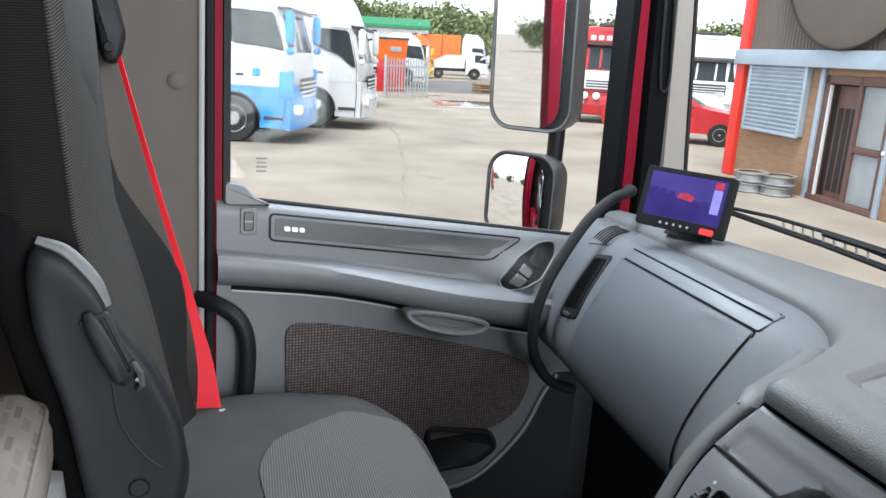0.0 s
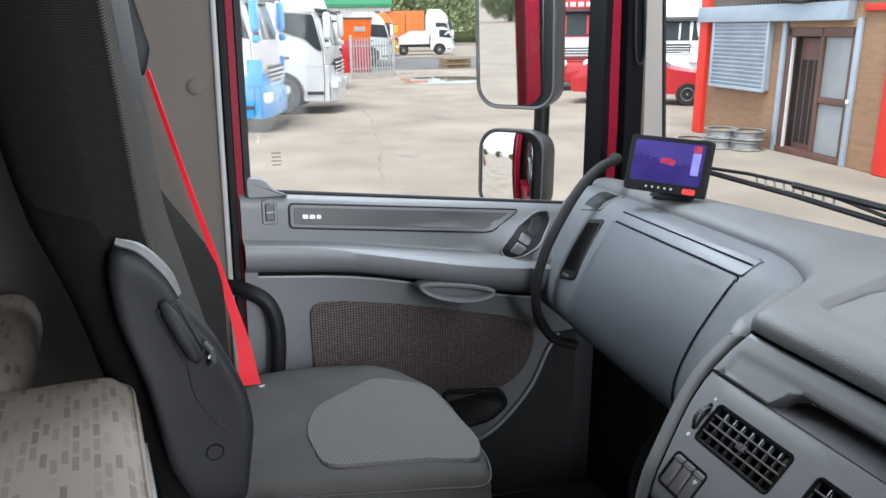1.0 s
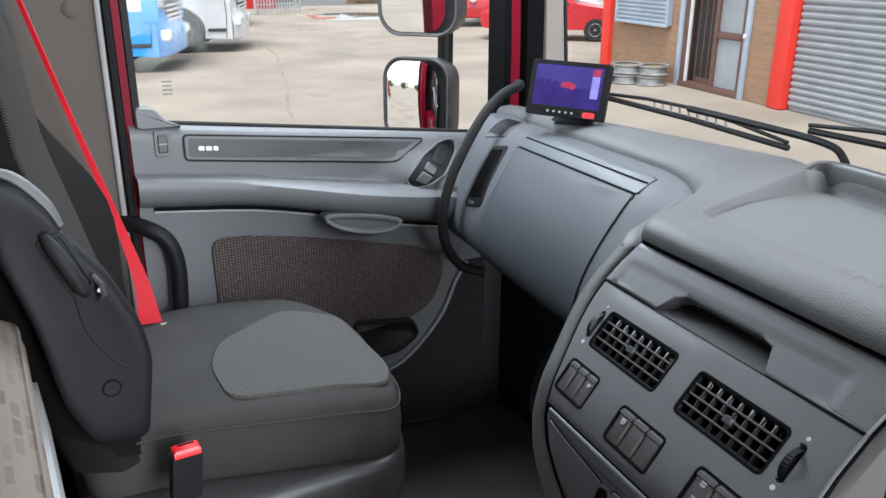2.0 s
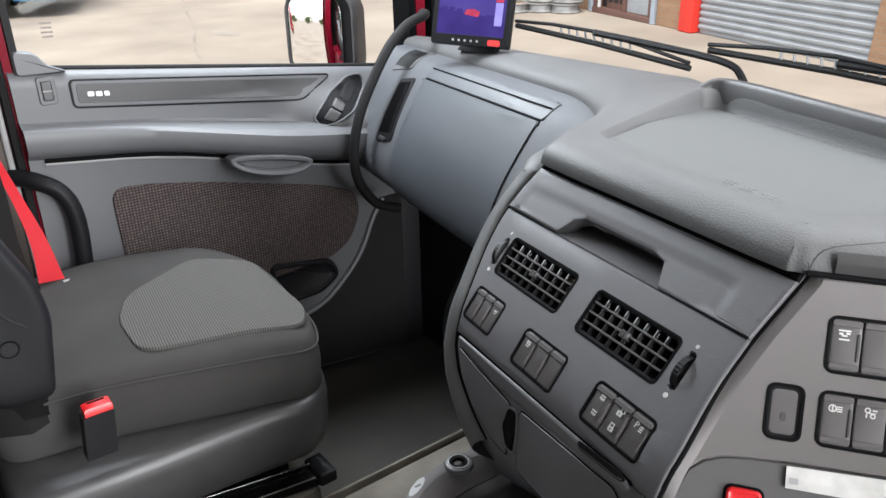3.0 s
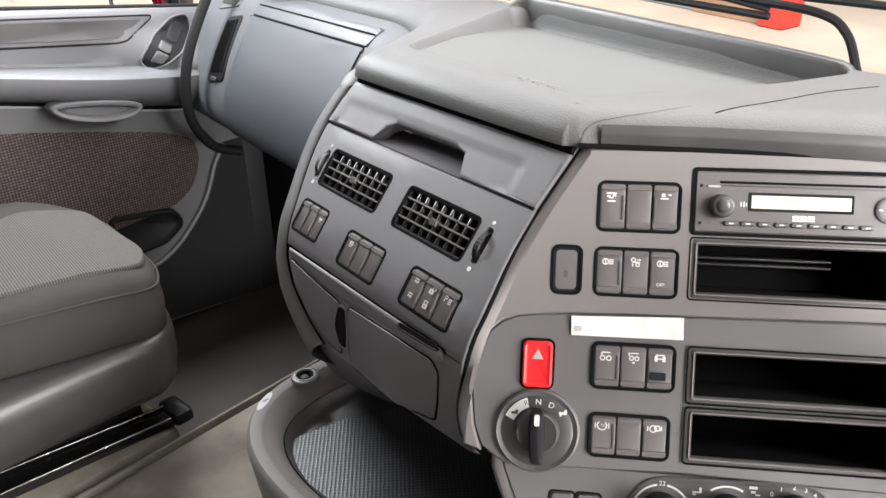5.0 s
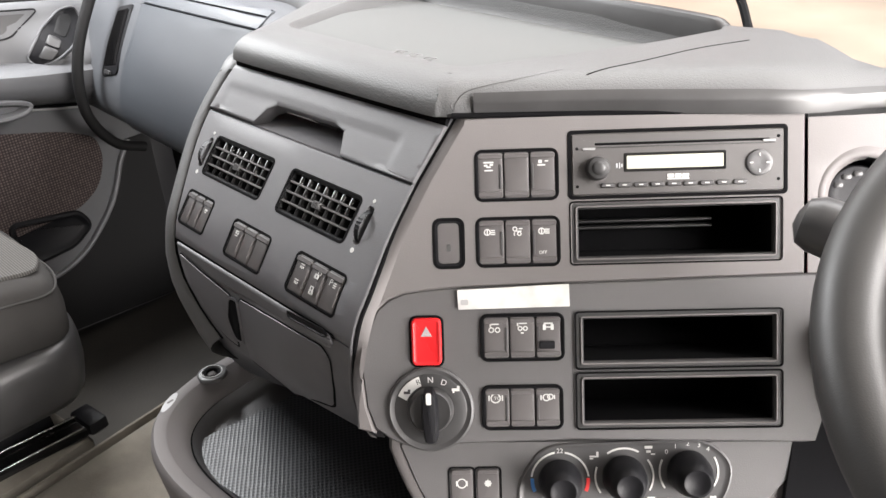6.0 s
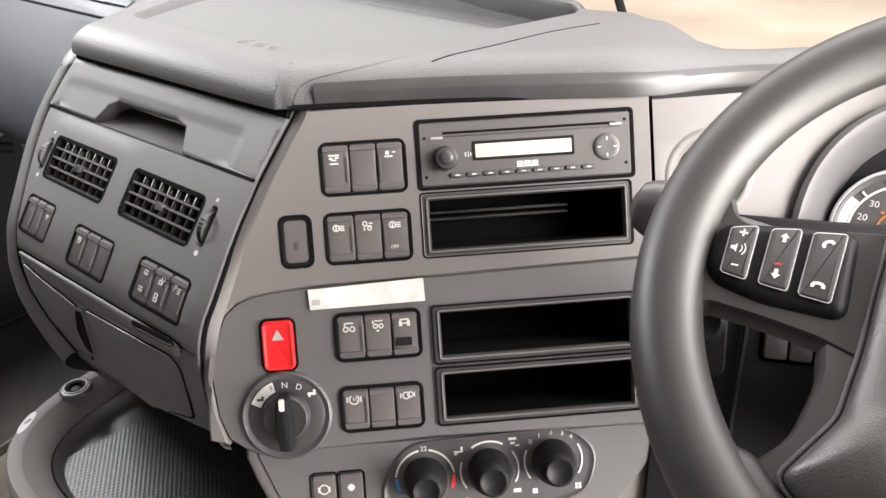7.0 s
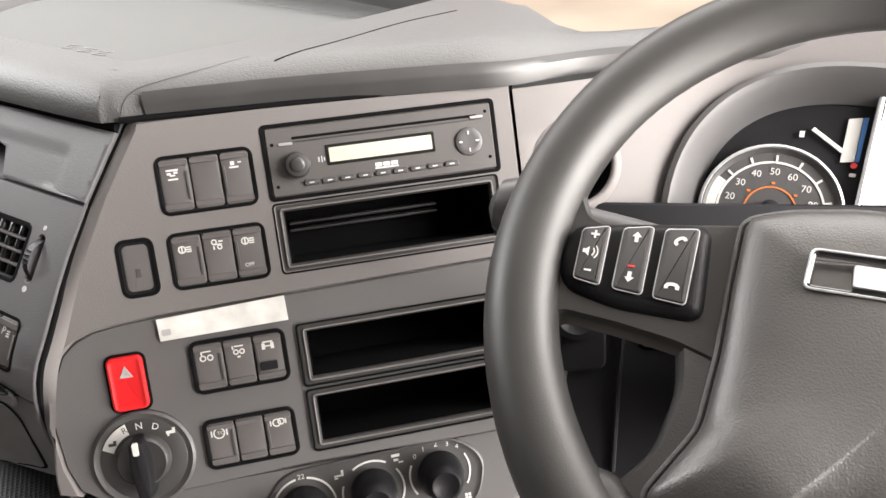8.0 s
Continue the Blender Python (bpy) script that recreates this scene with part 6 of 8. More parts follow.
arrow = [(0, 5), (-4, 0.5), (-1.6, 0.5), (-1.6, -4.5), (1.6, -4.5), (1.6, 0.5), (4, 0.5)]
cross = [(-0.8, 3.2), (0.8, 3.2), (0.8, 0.8), (3.2, 0.8), (3.2, -0.8), (0.8, -0.8), (0.8, -3.2), (-0.8, -3.2), (-0.8, -0.8), (-3.2, -0.8), (-3.2, 0.8), (-0.8, 0.8)]
receiver = [(-5.2, -2.6), (-5.4, 0.2), (-3.6, 2.2), (0, 3.0), (3.6, 2.2), (5.4, 0.2), (5.2, -2.6), (2.6, -2.4), (2.4, -0.2), (0, 0.4), (-2.4, -0.2), (-2.6, -2.4)]
horn = [(-4.6, 1.6), (-2.4, 1.6), (0.2, 4.0), (0.2, -4.0), (-2.4, -1.6), (-4.6, -1.6)]
dash_m = [(-3, 0.8), (3, 0.8), (3, -0.8), (-3, -0.8)]


def mark(loop, f, a, b, h, parent, mat, turn=0.0, scale=1.0, sy=1.0):
    """One flat printed sign of a single outline."""
    c, s = math.cos(radians(turn)) * scale, math.sin(radians(turn)) * scale
    lp = ccw([(a + x * c - y * sy * s, b + x * s + y * sy * c) for x, y in loop])
    return part("printed_sign", stack(lp, f, [(0, h - 0.3), (0, h)]), mat, parent)


for sg in (-1, 1):
    flip = lambda lp: ccw([(-sg * x, y) for x, y in lp])
    spk = part("spoke", sheet(flip(soft([(-78, 27), (-120, 21), (-152, 17), (-160, 21), (-165, 32), (-170, 48), (-182, 40), (-185, 4), (-182, -36), (-172, -43), (-163, -33), (-135, -35), (-105, -39), (-78, -47)], 5)), [], lambda a, b, d: W(a, b, d + 2.5), 16, 2.5, 12), M["leather"], wheel)
    part("button_pad", stack(flip(soft([(-168, -6), (-164, 12), (-130, 18), (-98, 22), (-96, -27), (-136, -27), (-162, -21)], 7)), W, [(3.5, -12), (3, 0), (1, 5), (-2, 7.6), (-5, 8.2)]), M["black"], spk, "black button pad")
    for name, lp in (("volume", [(-159, 9.5), (-145.5, 13), (-145, -20.5), (-158.5, -18.5)]), ("cruise", [(-138.5, 13), (-124, 16), (-124, -22), (-138.5, -20.8)]), ("phone", [(-118, 15.5), (-102, 18), (-103, -23.5), (-118.5, -22.3)])):
        lp = flip(soft(lp, 2.2, 3))
        kb = part("wheel_button", stack(lp, W, [(0, 7), (0, 10.0), (-0.8, 11.2), (-2.4, 11.6)]), M["switch"], spk, smooth=25)
        part("button_edge", tube([W(x, y, 10.0) for x, y in offset(lp, 0.1)], 0.00035, 6, True), M["silver"], kb)
        cx = sg * abs(sum(p[0] for p in lp) / len(lp))
        if name == "volume":
            mark(cross, W, cx, 6.5, 12.0, kb, M["white"], scale=0.7)
            mark(horn, W, cx - 1.5, -3.5, 12.0, kb, M["white"], scale=0.65)
            for k in range(2):
                part("printed_sign", pad(arc_loop(cx - 2, -3.5, 3.6 + 1.8 * k, 3.0 + 1.8 * k, -42, 42, 6), W, 11.2, 12.0, 0.05), M["white"], kb)
            mark(dash_m, W, cx, -14, 12.0, kb, M["white"], scale=0.6)
        elif name == "cruise":
            mark(arrow, W, cx, 8.0, 12.0, kb, M["white"], scale=0.6)
            mark(arrow, W, cx, -14, 12.0, kb, M["white"], 180, 0.6)
            mark(dash_m, W, cx, -8.2, 12.0, kb, M["red_print"], scale=0.6)
        else:
            mark(receiver, W, cx, 9.5, 12.0, kb, M["white"], 38, 0.62)
            mark(receiver, W, cx, -15.5, 12.0, kb, M["white"], 0, 0.66)
    part("leather_web", stack(flip(soft([(-119, -106), (-107, -117), (-92, -128.5), (-78, -139.5), (-76, -156), (-92, -168), (-122, -150), (-146, -124), (-136, -104)], 6)), W, [(-2, -26), (0, -10), (-2, 2), (-6, 7), (-12, 9)]), M["leather"], wheel, "leather-covered lower spoke")
solo("steering_column", tube([W(0, 0, -30), W(0, 10, -160), W(0, 40, -320)], [0.06, 0.065, 0.075], 20), M["bezel"], "dark grey steering column shroud behind the wheel", "steering column")
st = thing("column_stalk", (0.33, 0.72, 1.0), "thick dark grey lever on the steering column behind the wheel", "stalk")
part("lever", tube(smooth_path([(0.40, 0.715, 0.985), (0.34, 0.71, 1.000), (0.27, 0.703, 1.015), (0.222, 0.700, 1.022)], 5), 0.0125, 14), M["bezel"], st)
part("lever_grip", tube([(0.236, 0.701, 1.020), (0.231, 0.7005, 1.021), (0.214, 0.700, 1.023), (0.198, 0.6995, 1.026), (0.189, 0.699, 1.027), (0.184, 0.699, 1.028)], [0.013, 0.019, 0.0215, 0.021, 0.017, 0.006], 18), M["switch"], st)
# lower dash panel behind the wheel
kp = thing("knee_panel", (0.28, 0.79, 0.86), "dark lower dash panel behind the wheel with switches and ignition lock", "knee panel")
KP = flat((0.275, 0.79, 0.87), (0.966, 0.259, 0), (-0.12, 0.45, 0.885), (0.24, -0.85, 0.46))
part("knee_board", sheet(rr(90, -40, 330, 300, 14), [rr(40, 8, 66, 44, 5)], lambda a, b, d: KP(a, b, d - 12), 10, 2, 40), M["black"], kp)
for k in range(3):
    part("rocker", stack(rr(20 + 20.5 * k, 8, 19, 38, 3, 3), KP, [(0, -18), (0, -9), (-1, -7.5), (-3, -7)]), M["switch"], kp)
    bars(KP, [(20 + 20.5 * k, 16, 9, 1.4), (20 + 20.5 * k, 12, 6, 1.2)], kp, M["pale"], -6.6)
part("switch_well", pad(rr(40, 8, 70, 48, 4), KP, -26, -22, 0.5), M["cave"], kp)
ik = part("ignition_lock", stack(disc(-46, 18, 17, 32), KP, [(6, -12), (5, 8), (0, 10), (-4, 6), (-8, 4)]), M["black"], kp, "round ignition lock")
part("key_slot", pad(rr(-46, 18, 3, 12, 1, 2), KP, 3, 5, 0.3), M["chrome"], ik)
part("lock_shield", stack(soft([(-64, 44), (-22, 40), (-20, -30), (-58, -34)], 9), KP, [(0, -14), (0, -4), (-2, -2)]), M["black"], kp)
part("board_rib", tube([KP(-4, 40, -8), KP(-10, -60, -8), KP(-12, -120, -10)], 0.0025, 8), M["black"], kp)

# ---- reversing monitor on the dash ----
MT = flat((-1.112, 1.160, 1.150), Vector((0.905, 0.425, -0.03)).normalized(), Vector((-0.10, 0.24, 0.965)).normalized(), Vector((0.418, -0.876, 0.262)).normalized())
mon = thing("monitor", (-1.11, 1.175, 1.085), "small black reversing-camera monitor with a violet picture", "monitor")
part("case", stack(rr(0, 0, 178, 118, 5), MT, [(-4, -24), (0, -18), (0, -1.5), (-1.2, 0), (-2.5, 0.2)], foot=True), M["black"], mon)
part("bezel", sheet(rr(0, 0, 176, 116, 5), [rr(0, 6, 156, 88, 1.5)], lambda a, b, d: MT(a, b, d + 1.2), 1.2, 0.5), M["black"], mon)
sc = part("screen", pad(rr(0, 6, 155, 87, 1, 2), MT, -0.5, 0.5, 0.1), M["screen_sky"], mon, "glowing violet screen picture")
hor = [(-77, -37), (77, -37), (77, -8), (40, 2), (10, 5), (-30, 8), (-77, 16)]
part("screen_yard", pad(hor, MT, 0.3, 0.75, 0.05), M["screen_ground"], sc)
for a, b, w, h in ((-62, 16, 12, 6), (-46, 14, 14, 7), (-28, 11, 14, 8), (44, 3, 20, 5)):
    part("screen_vehicle", stack(rr(a, b, w, h, 1, 1), MT, [(0, 0.5), (0, 0.9)]), M["screen_ground"], sc)
part("screen_red_vehicle", pad(soft([(-16, 4), (16, 0), (20, 10), (6, 16), (-12, 14)], 2, 2), MT, 0.4, 1.0, 0.05), M["screen_red"], sc)
part("screen_scale", pad(rr(62, 8, 17, 46, 1, 1), MT, 0.4, 0.9, 0.05), M["screen_white"], sc)
part("screen_scale_red", pad(rr(62, 39, 17, 14, 1, 1), MT, 0.4, 0.9, 0.05), M["screen_red"], sc)
for k in range(5):
    part("monitor_button", pad(disc(-36 + 14 * k, -49, 2.6, 14), MT, 0, 2.6, 0.5), M["pale"], mon)
part("red_sticker", pad(rr(58, -50, 28, 12, 4), MT, 0, 1.8, 0.3), M["red_print"], mon)
part("foot", stack(rr(8, -30, 130, 40, 8), lambda a, b, d: Vector((-1.125 + a * 0.001, 1.205 + b * 0.0006, 1.074 + d * 0.001)), [(0, 0), (-2, 4), (-8, 8), (-10, 20)]), M["black"], mon)

# ---- grab bar along the dash's end ----
solo("dash_grab_bar", tube(smooth_path([(-1.415, 1.255, 1.128), (-1.34, 1.205, 1.133), (-1.325, 1.145, 1.117), (-1.32, 1.090, 1.075), (-1.32, 1.040, 1.004), (-1.32, 1.000, 0.93), (-1.32, 0.980, 0.855), (-1.32, 0.985, 0.78), (-1.32, 1.03, 0.712), (-1.325, 1.10, 0.68)], 8), 0.0118, 14), M["rubber"],
     "curved black rubber-covered grab bar at the dashboard's end", "grab bar")

# ---- wipers outside the windscreen ----
def wiper(p0, p1, arm):
    w = thing("wiper", p0, "black windscreen wiper with a linked bow resting on the glass", "wiper", "windscreen wipers")
    a, b = Vector(p0), Vector(p1)
    part("blade", tube([a, (a + b) / 2 + Vector((0, 0, 0.004)), b], 0.007, 8), M["rubber"], w)
    part("bow", tube([a + Vector((0, -0.004, 0.012)), a.lerp(b, 0.25) + Vector((0, -0.006, 0.026)), a.lerp(b, 0.5) + Vector((0, -0.006, 0.032)), a.lerp(b, 0.75) + Vector((0, -0.006, 0.026)), b + Vector((0, -0.004, 0.012))], 0.0045, 8), M["black"], w)
    for k in range(9):
        c = a.lerp(b, 0.3 + 0.05 * k)
        part("link", tube([c + Vector((0, 0, 0.006)), c + Vector((0, -0.006, 0.028))], 0.0025, 6), M["silver"], w)
    part("arm", tube(smooth_path(arm, 6), 0.008, 8), M["black"], w)
    return w


wiper((-1.375, 1.535, 1.078), (-0.835, 1.545, 1.032), [(-1.10, 1.53, 1.085), (-0.90, 1.54, 1.070), (-0.755, 1.545, 1.055), (-0.71, 1.545, 1.03), (-0.68, 1.54, 0.97)])
wiper((-0.795, 1.548, 1.075), (-0.255, 1.55, 1.046), [(-0.52, 1.545, 1.08), (-0.30, 1.55, 1.072), (-0.17, 1.55, 1.06), (-0.12, 1.55, 1.03), (-0.09, 1.545, 0.97)])
wiper((-0.20, 1.548, 1.085), (0.36, 1.55, 1.062), [(0.08, 1.545, 1.09), (0.30, 1.55, 1.085), (0.44, 1.55, 1.06), (0.48, 1.545, 0.98)])

# ---- mirrors on the door ----
mr = thing("door_mirrors", (-1.70, 1.24, 1.0), "tall main mirror above a square wide-angle mirror on a black arm", "mirror")
def head(center, w, h, r, turn, tip, name, convex=0.0):
    n = Vector((math.sin(turn), -math.cos(turn), math.sin(tip))).normalized()
    u = Z.cross(n).normalized()
    v = n.cross(u)
    Hm = flat(center, u, v, n)
    hd = part(name, stack(rr(0, 0, w, h, r, 6), Hm, [(-40, -92), (-22, -88), (-6, -64), (0, -16), (0, 4), (-3, 8), (-8, 6), (-9, 0)], cap=False), M["bezel"], mr)
    part("housing_back", stack(rr(0, 0, w, h, r, 6), Hm, [(-8, -2), (-12, -3)]), M["black"], hd)
    gl_ = [(a - 14, b) for a, b in rr(0, 0, w - 50, h - 22, max(r - 8, 8), 6)]
    g = sheet(gl_, [], lambda a, b, d: Hm(a, b, 2.0 + d + convex * (1 - ((a + 14) / (w / 2)) ** 2 - (b / (h / 2)) ** 2)), 1.0, 0.3, 12)
    part("mirror_glass", g, M["mirror"], hd, "silvered mirror glass")
    return hd


head((-1.720, 1.136, 1.452), 248, 440, 66, radians(31.0), radians(-3.2), "main_mirror")
head((-1.720, 1.134, 1.058), 216, 240, 62, radians(29), radians(0.5), "wide_mirror", 8.0)
part("arm_post", tube([(-1.70, 1.215, 0.98), (-1.70, 1.218, 1.3), (-1.70, 1.212, 1.75)], 0.022, 14), M["black"], mr)
part("arm", tube([(-1.70, 1.215, 1.62), (-1.62, 1.31, 1.66), (-1.56, 1.34, 1.66)], 0.018, 10), M["black"], mr)
# ================= seat, belt, bunk, floor tray =================
seat = thing("passenger_seat", (-1.12, 0.35, 0.385), "dark cloth passenger seat with ribbed centre, black base and folded armrest", "seat")
XY = lambda z0: (lambda a, b, d=0.0: Vector((a, b, z0 + d)))
cush = soft([(-1.395, 0.13), (-0.960, 0.13), (-0.935, 0.27), (-0.872, 0.46), (-0.838, 0.60), (-0.93, 0.650), (-1.22, 0.690), (-1.36, 0.63), (-1.402, 0.42)], 0.055, 6)
dome = lambda a, b, d=0.0: Vector((a, b, d + 0.012 * math.sin(math.pi * min(max((b - 0.1) / 0.6, 0), 1)) + 0.002 * smoothstep(0.5, 0.13, b) - 0.018 * smoothstep(0.52, 0.70, b)))
cu = bmesh.new()
ring_c = [[dome(x, y, h) for x, y in offset(ccw(cush), o)] for o, h in ((-0.012, 0.585), (0.0, 0.60), (0.003, 0.640), (0.0, 0.672), (-0.006, 0.692), (-0.016, 0.703), (-0.035, 0.709), (-0.06, 0.712))]
in_c = offset(ccw(cush), -0.06)
ring_c += [[dome(-1.12 + (x + 1.12) * k, 0.40 + (y - 0.40) * k, 0.7125) for x, y in in_c] for k in (0.85, 0.65, 0.4, 0.15)]
part("cushion", loft(ring_c, True, True, cu), M["cloth"], seat)
part("cushion_seam", tube([dome(x, y, 0.683) for x, y in offset(ccw(cush), 0.0005)], 0.0022, 6, True), M["cloth"], seat)
ins = soft([(-0.945, 0.352), (-0.880, 0.600), (-0.955, 0.642), (-1.215, 0.655), (-1.255, 0.55), (-1.16, 0.395), (-1.07, 0.355)], 0.035)
part("ribbed_insert", sheet(ins, [], lambda a, b, d: dome(a, b, 0.7155 + d - 0.05 * max(0, 0.03 - poly_dist((a, b), cush, True))), 0.006, 0.002, 0.03), M["ribbed"], seat, "grey ribbed seat centre")
shell_loop = soft([(-1.395, 0.13), (-0.866, 0.13), (-0.856, 0.27), (-0.850, 0.46), (-0.836, 0.60), (-0.93, 0.650), (-1.22, 0.690), (-1.36, 0.63), (-1.402, 0.42)], 0.055, 6)
part("seat_shell", stack(offset(ccw(shell_loop), -0.002), XY(0), [(-0.05, 0.452), (-0.012, 0.475), (0.002, 0.495), (0.009, 0.53), (0.010, 0.562), (0.008, 0.578), (0.004, 0.589), (-0.006, 0.596)]), M["switch"], seat, "moulded black plastic seat base")
part("seat_box", loft([[(-1.34, 0.08, z), (-1.005 + k, 0.08, z), (-0.955 + k, 0.57, z), (-1.30, 0.61, z)] for z, k in ((0.388, 0.012), (0.43, 0.004), (0.49, -0.012))], True, True), M["black"], seat)
for x in (-1.33,):
    rl = part("slide_rail", box(x - 0.012, -0.02, 0.386, x + 0.012, 0.625, 0.412, 0.003), M["glossy"], seat)
    part("rail_edge", tube([(x + 0.010, -0.02, 0.412), (x + 0.010, 0.62, 0.412)], 0.0022, 6), M["chrome"], rl)
    part("rail_end", box(x - 0.014, 0.605, 0.384, x + 0.026, 0.640, 0.408, 0.006), M["black"], rl)
part("rail_line", tube([(-0.906, 0.595, 0.410), (-0.972, 0.235, 0.410)], 0.0018, 6), M["chrome"], seat)
part("rail_line", tube([(-0.871, 0.588, 0.405), (-0.918, 0.250, 0.405)], 0.0018, 6), M["chrome"], seat)
part("rail_stop", box(-0.925, 0.592, 0.384, -0.858, 0.628, 0.412, 0.006), M["black"], seat)
part("rail_cover", loft([[(-0.985, 0.20, z), (-0.925, 0.20, z), (-0.868, 0.60, z), (-0.915, 0.60, z)] for z in (0.386, 0.404)], True, True), M["glossy"], seat)
part("release_loop", tube(smooth_path([(-1.00, 0.60, 0.45), (-0.985, 0.65, 0.44), (-0.985, 0.655, 0.405), (-1.02, 0.648, 0.395)], 5), 0.004, 8), M["chrome"], seat)
# buckle stalk
bk = part("buckle", loft([[(-0.868 + sx * 0.013, 0.262 + sy * 0.021 - 0.10 * (0.70 - z), z) for sx, sy in ((-1, -1), (1, -1), (1, 1), (-1, 1))] for z in (0.630, 0.636, 0.69, 0.700)], True, True), M["black"], seat)
part("buckle_button", loft([[(-0.868 + sx * k * 0.0115, 0.263 + sy * k * 0.019, z) for sx, sy in ((-1, -1), (1, -1), (1, 1), (-1, 1))] for z, k in ((0.698, 1), (0.709, 1), (0.712, 0.8))], True, True), M["red_plastic"], bk, "red release button")
part("buckle_slot", box(-0.8745, 0.252, 0.710, -0.8715, 0.276, 0.7135, 0.001), M["cave"], bk)

# backrest: a row of sections up the back
def back_row(z):
    lean = 0.112 - 0.085 * (z - 1.14) + (0.16 * (1.14 - z) if z < 1.14 else 0)
    w = 0.213 - 0.03 * smoothstep(1.30, 1.5, z)
    bol = 0.03 + 0.075 * (1 - smoothstep(0.98, 1.20, z)) - 0.045 * (1 - smoothstep(0.76, 0.98, z))
    t = 0.125 + 0.03 * smoothstep(1.0, 1.3, z)
    pts = []
    for i in range(17):
        u = -1 + 2 * i / 16
        e = (1 - abs(u) ** 6) ** 0.4 if abs(u) < 1 else 0
        pts.append((-1.143 + w * u, lean + 0.042 * (1 - u * u) + bol * smoothstep(0.40, 0.85, -u) - 0.045 * (1 - e), z))
    for i in range(17):
        u = 1 - 2 * i / 16
        e = (1 - abs(u) ** 5) ** 0.5 if abs(u) < 1 else 0
        pts.append((-1.143 + w * u, lean - t * 0.4 - t * 0.6 * e, z))
    return pts


# the backrest's shade is in its cloth colours
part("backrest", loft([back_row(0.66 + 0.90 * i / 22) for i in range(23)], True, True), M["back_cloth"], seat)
part("back_insert", loft([[Vector(p) + Vector((0, 0.0035, 0)) for p in back_row(0.76 + 0.78 * i / 26)[4:16]] for i in range(27)]), M["weave"], seat, "grey woven backrest centre")


def side_row(z):
    """The backrest's side at a height, rising towards its back."""
    return [Vector(back_row(min(z + 0.022 * j, 1.555))[15 + j]) + Vector((0.003, 0, 0)) for j in range(6)]


part("side_weave", loft([side_row(1.115 + 0.435 * i / 12) for i in range(13)]), M["side_weave"], seat, "woven cloth upper side of the backrest, brown-grey darkened for its shade")
part("side_panel", loft([side_row(0.665 + 0.450 * i / 12) for i in range(13)]), M["side_cloth"], seat, "plain lower side of the backrest, coloured dark for its shade")
part("back_piping", tube([Vector(back_row(0.80 + 0.74 * i / 26)[15]) + Vector((0.001, 0.003, 0)) for i in range(27)], 0.0035, 8), M["weave"], seat, "woven piping along the backrest edge")
trim_rows = []
for i in range(12):
    r = back_row(1.285 + 0.27 * i / 11)
    k = math.sqrt(max(0.02, 1 - (1 - min(i / 4, 1)) ** 2))
    c = Vector(r[11])
    trim_rows.append([c + (Vector(r[7 + q]) - c) * k + Vector((0.001, 0.0066 - 0.0030 * abs(q - 3.5) / 3.5, 0)) for q in range(8)])
part("shoulder_trim", loft(trim_rows), M["shoulder"], seat, "smooth shoulder trim of the backrest, grey darkened for its shade")
# armrest folded up along the backrest
arm_loop = soft([(0.064, 1.098), (0.072, 1.132), (0.105, 1.122), (0.140, 1.080), (0.152, 1.045), (0.195, 0.985), (0.232, 0.900), (0.240, 0.845), (0.222, 0.722), (0.150, 0.730), (0.120, 0.80), (0.098, 0.93), (0.070, 1.03)], 0.018)
ac = (0.150, 0.93)
arm = part("armrest", loft([[yz(-0.895)(ac[0] + (a - ac[0]) * k, ac[1] + (b - ac[1]) * k, h) for a, b in ccw(arm_loop)] for k, h in ((0.97, -0.052), (1.0, -0.044), (1.0, -0.012), (0.985, -0.005), (0.95, -0.001), (0.90, 0.0012), (0.84, 0.0018), (0.74, 0.0016), (0.60, 0.0005), (0.35, -0.0004), (0.05, -0.0006))], True, True), M["black"], seat, "black moulded armrest folded upright")
part("armrest_pad", tube(smooth_path([(-0.905, 0.078, 1.137), (-0.905, 0.108, 1.123), (-0.905, 0.137, 1.088), (-0.905, 0.150, 1.056)], 6), [0.0035 + 0.002 * math.sin(math.pi * i / 18) for i in range(19)], 10, squash=1.5), M["dash"], arm, "worn pale edge of the armrest pad")
part("armrest_latch", stack(soft([(0.118, 1.040), (0.148, 1.052), (0.180, 0.975), (0.150, 0.962)], 0.006), yz(-0.894), [(0.002, -0.004), (0.001, 0.003), (-0.004, 0.004), (-0.007, -0.003)]), M["rubber"], arm)
part("latch_bar", tube([(-0.890, 0.128, 1.050), (-0.879, 0.135, 1.036), (-0.876, 0.149, 1.005), (-0.879, 0.162, 0.975), (-0.890, 0.166, 0.964)], [0.006, 0.0095, 0.0105, 0.0095, 0.006], 12), M["rubber"], arm, "black folding latch")
part("latch_clip", tube([(-0.888, 0.176, 0.988), (-0.880, 0.184, 0.978), (-0.880, 0.186, 0.962), (-0.889, 0.182, 0.954)], 0.0042, 8), M["switch"], arm)
part("latch_pin", stack(disc(0.181, 0.970, 0.0035, 12), yz(-0.8815), [(0, 0), (-0.0006, 0.004)]), M["chrome"], arm)
part("pivot_cap", stack(disc(0.180, 0.818, 0.013, 24), yz(-0.8955), [(0.001, -0.004), (0.0, 0.0012), (-0.001, 0.0014), (-0.003, 0.0006)]), M["cave"], arm)
part("armrest_crease", tube(smooth_path([(-0.8955, 0.152, 0.965), (-0.8950, 0.160, 0.91), (-0.8945, 0.185, 0.865), (-0.8945, 0.208, 0.842)], 6), 0.0016, 6), M["black"], arm)

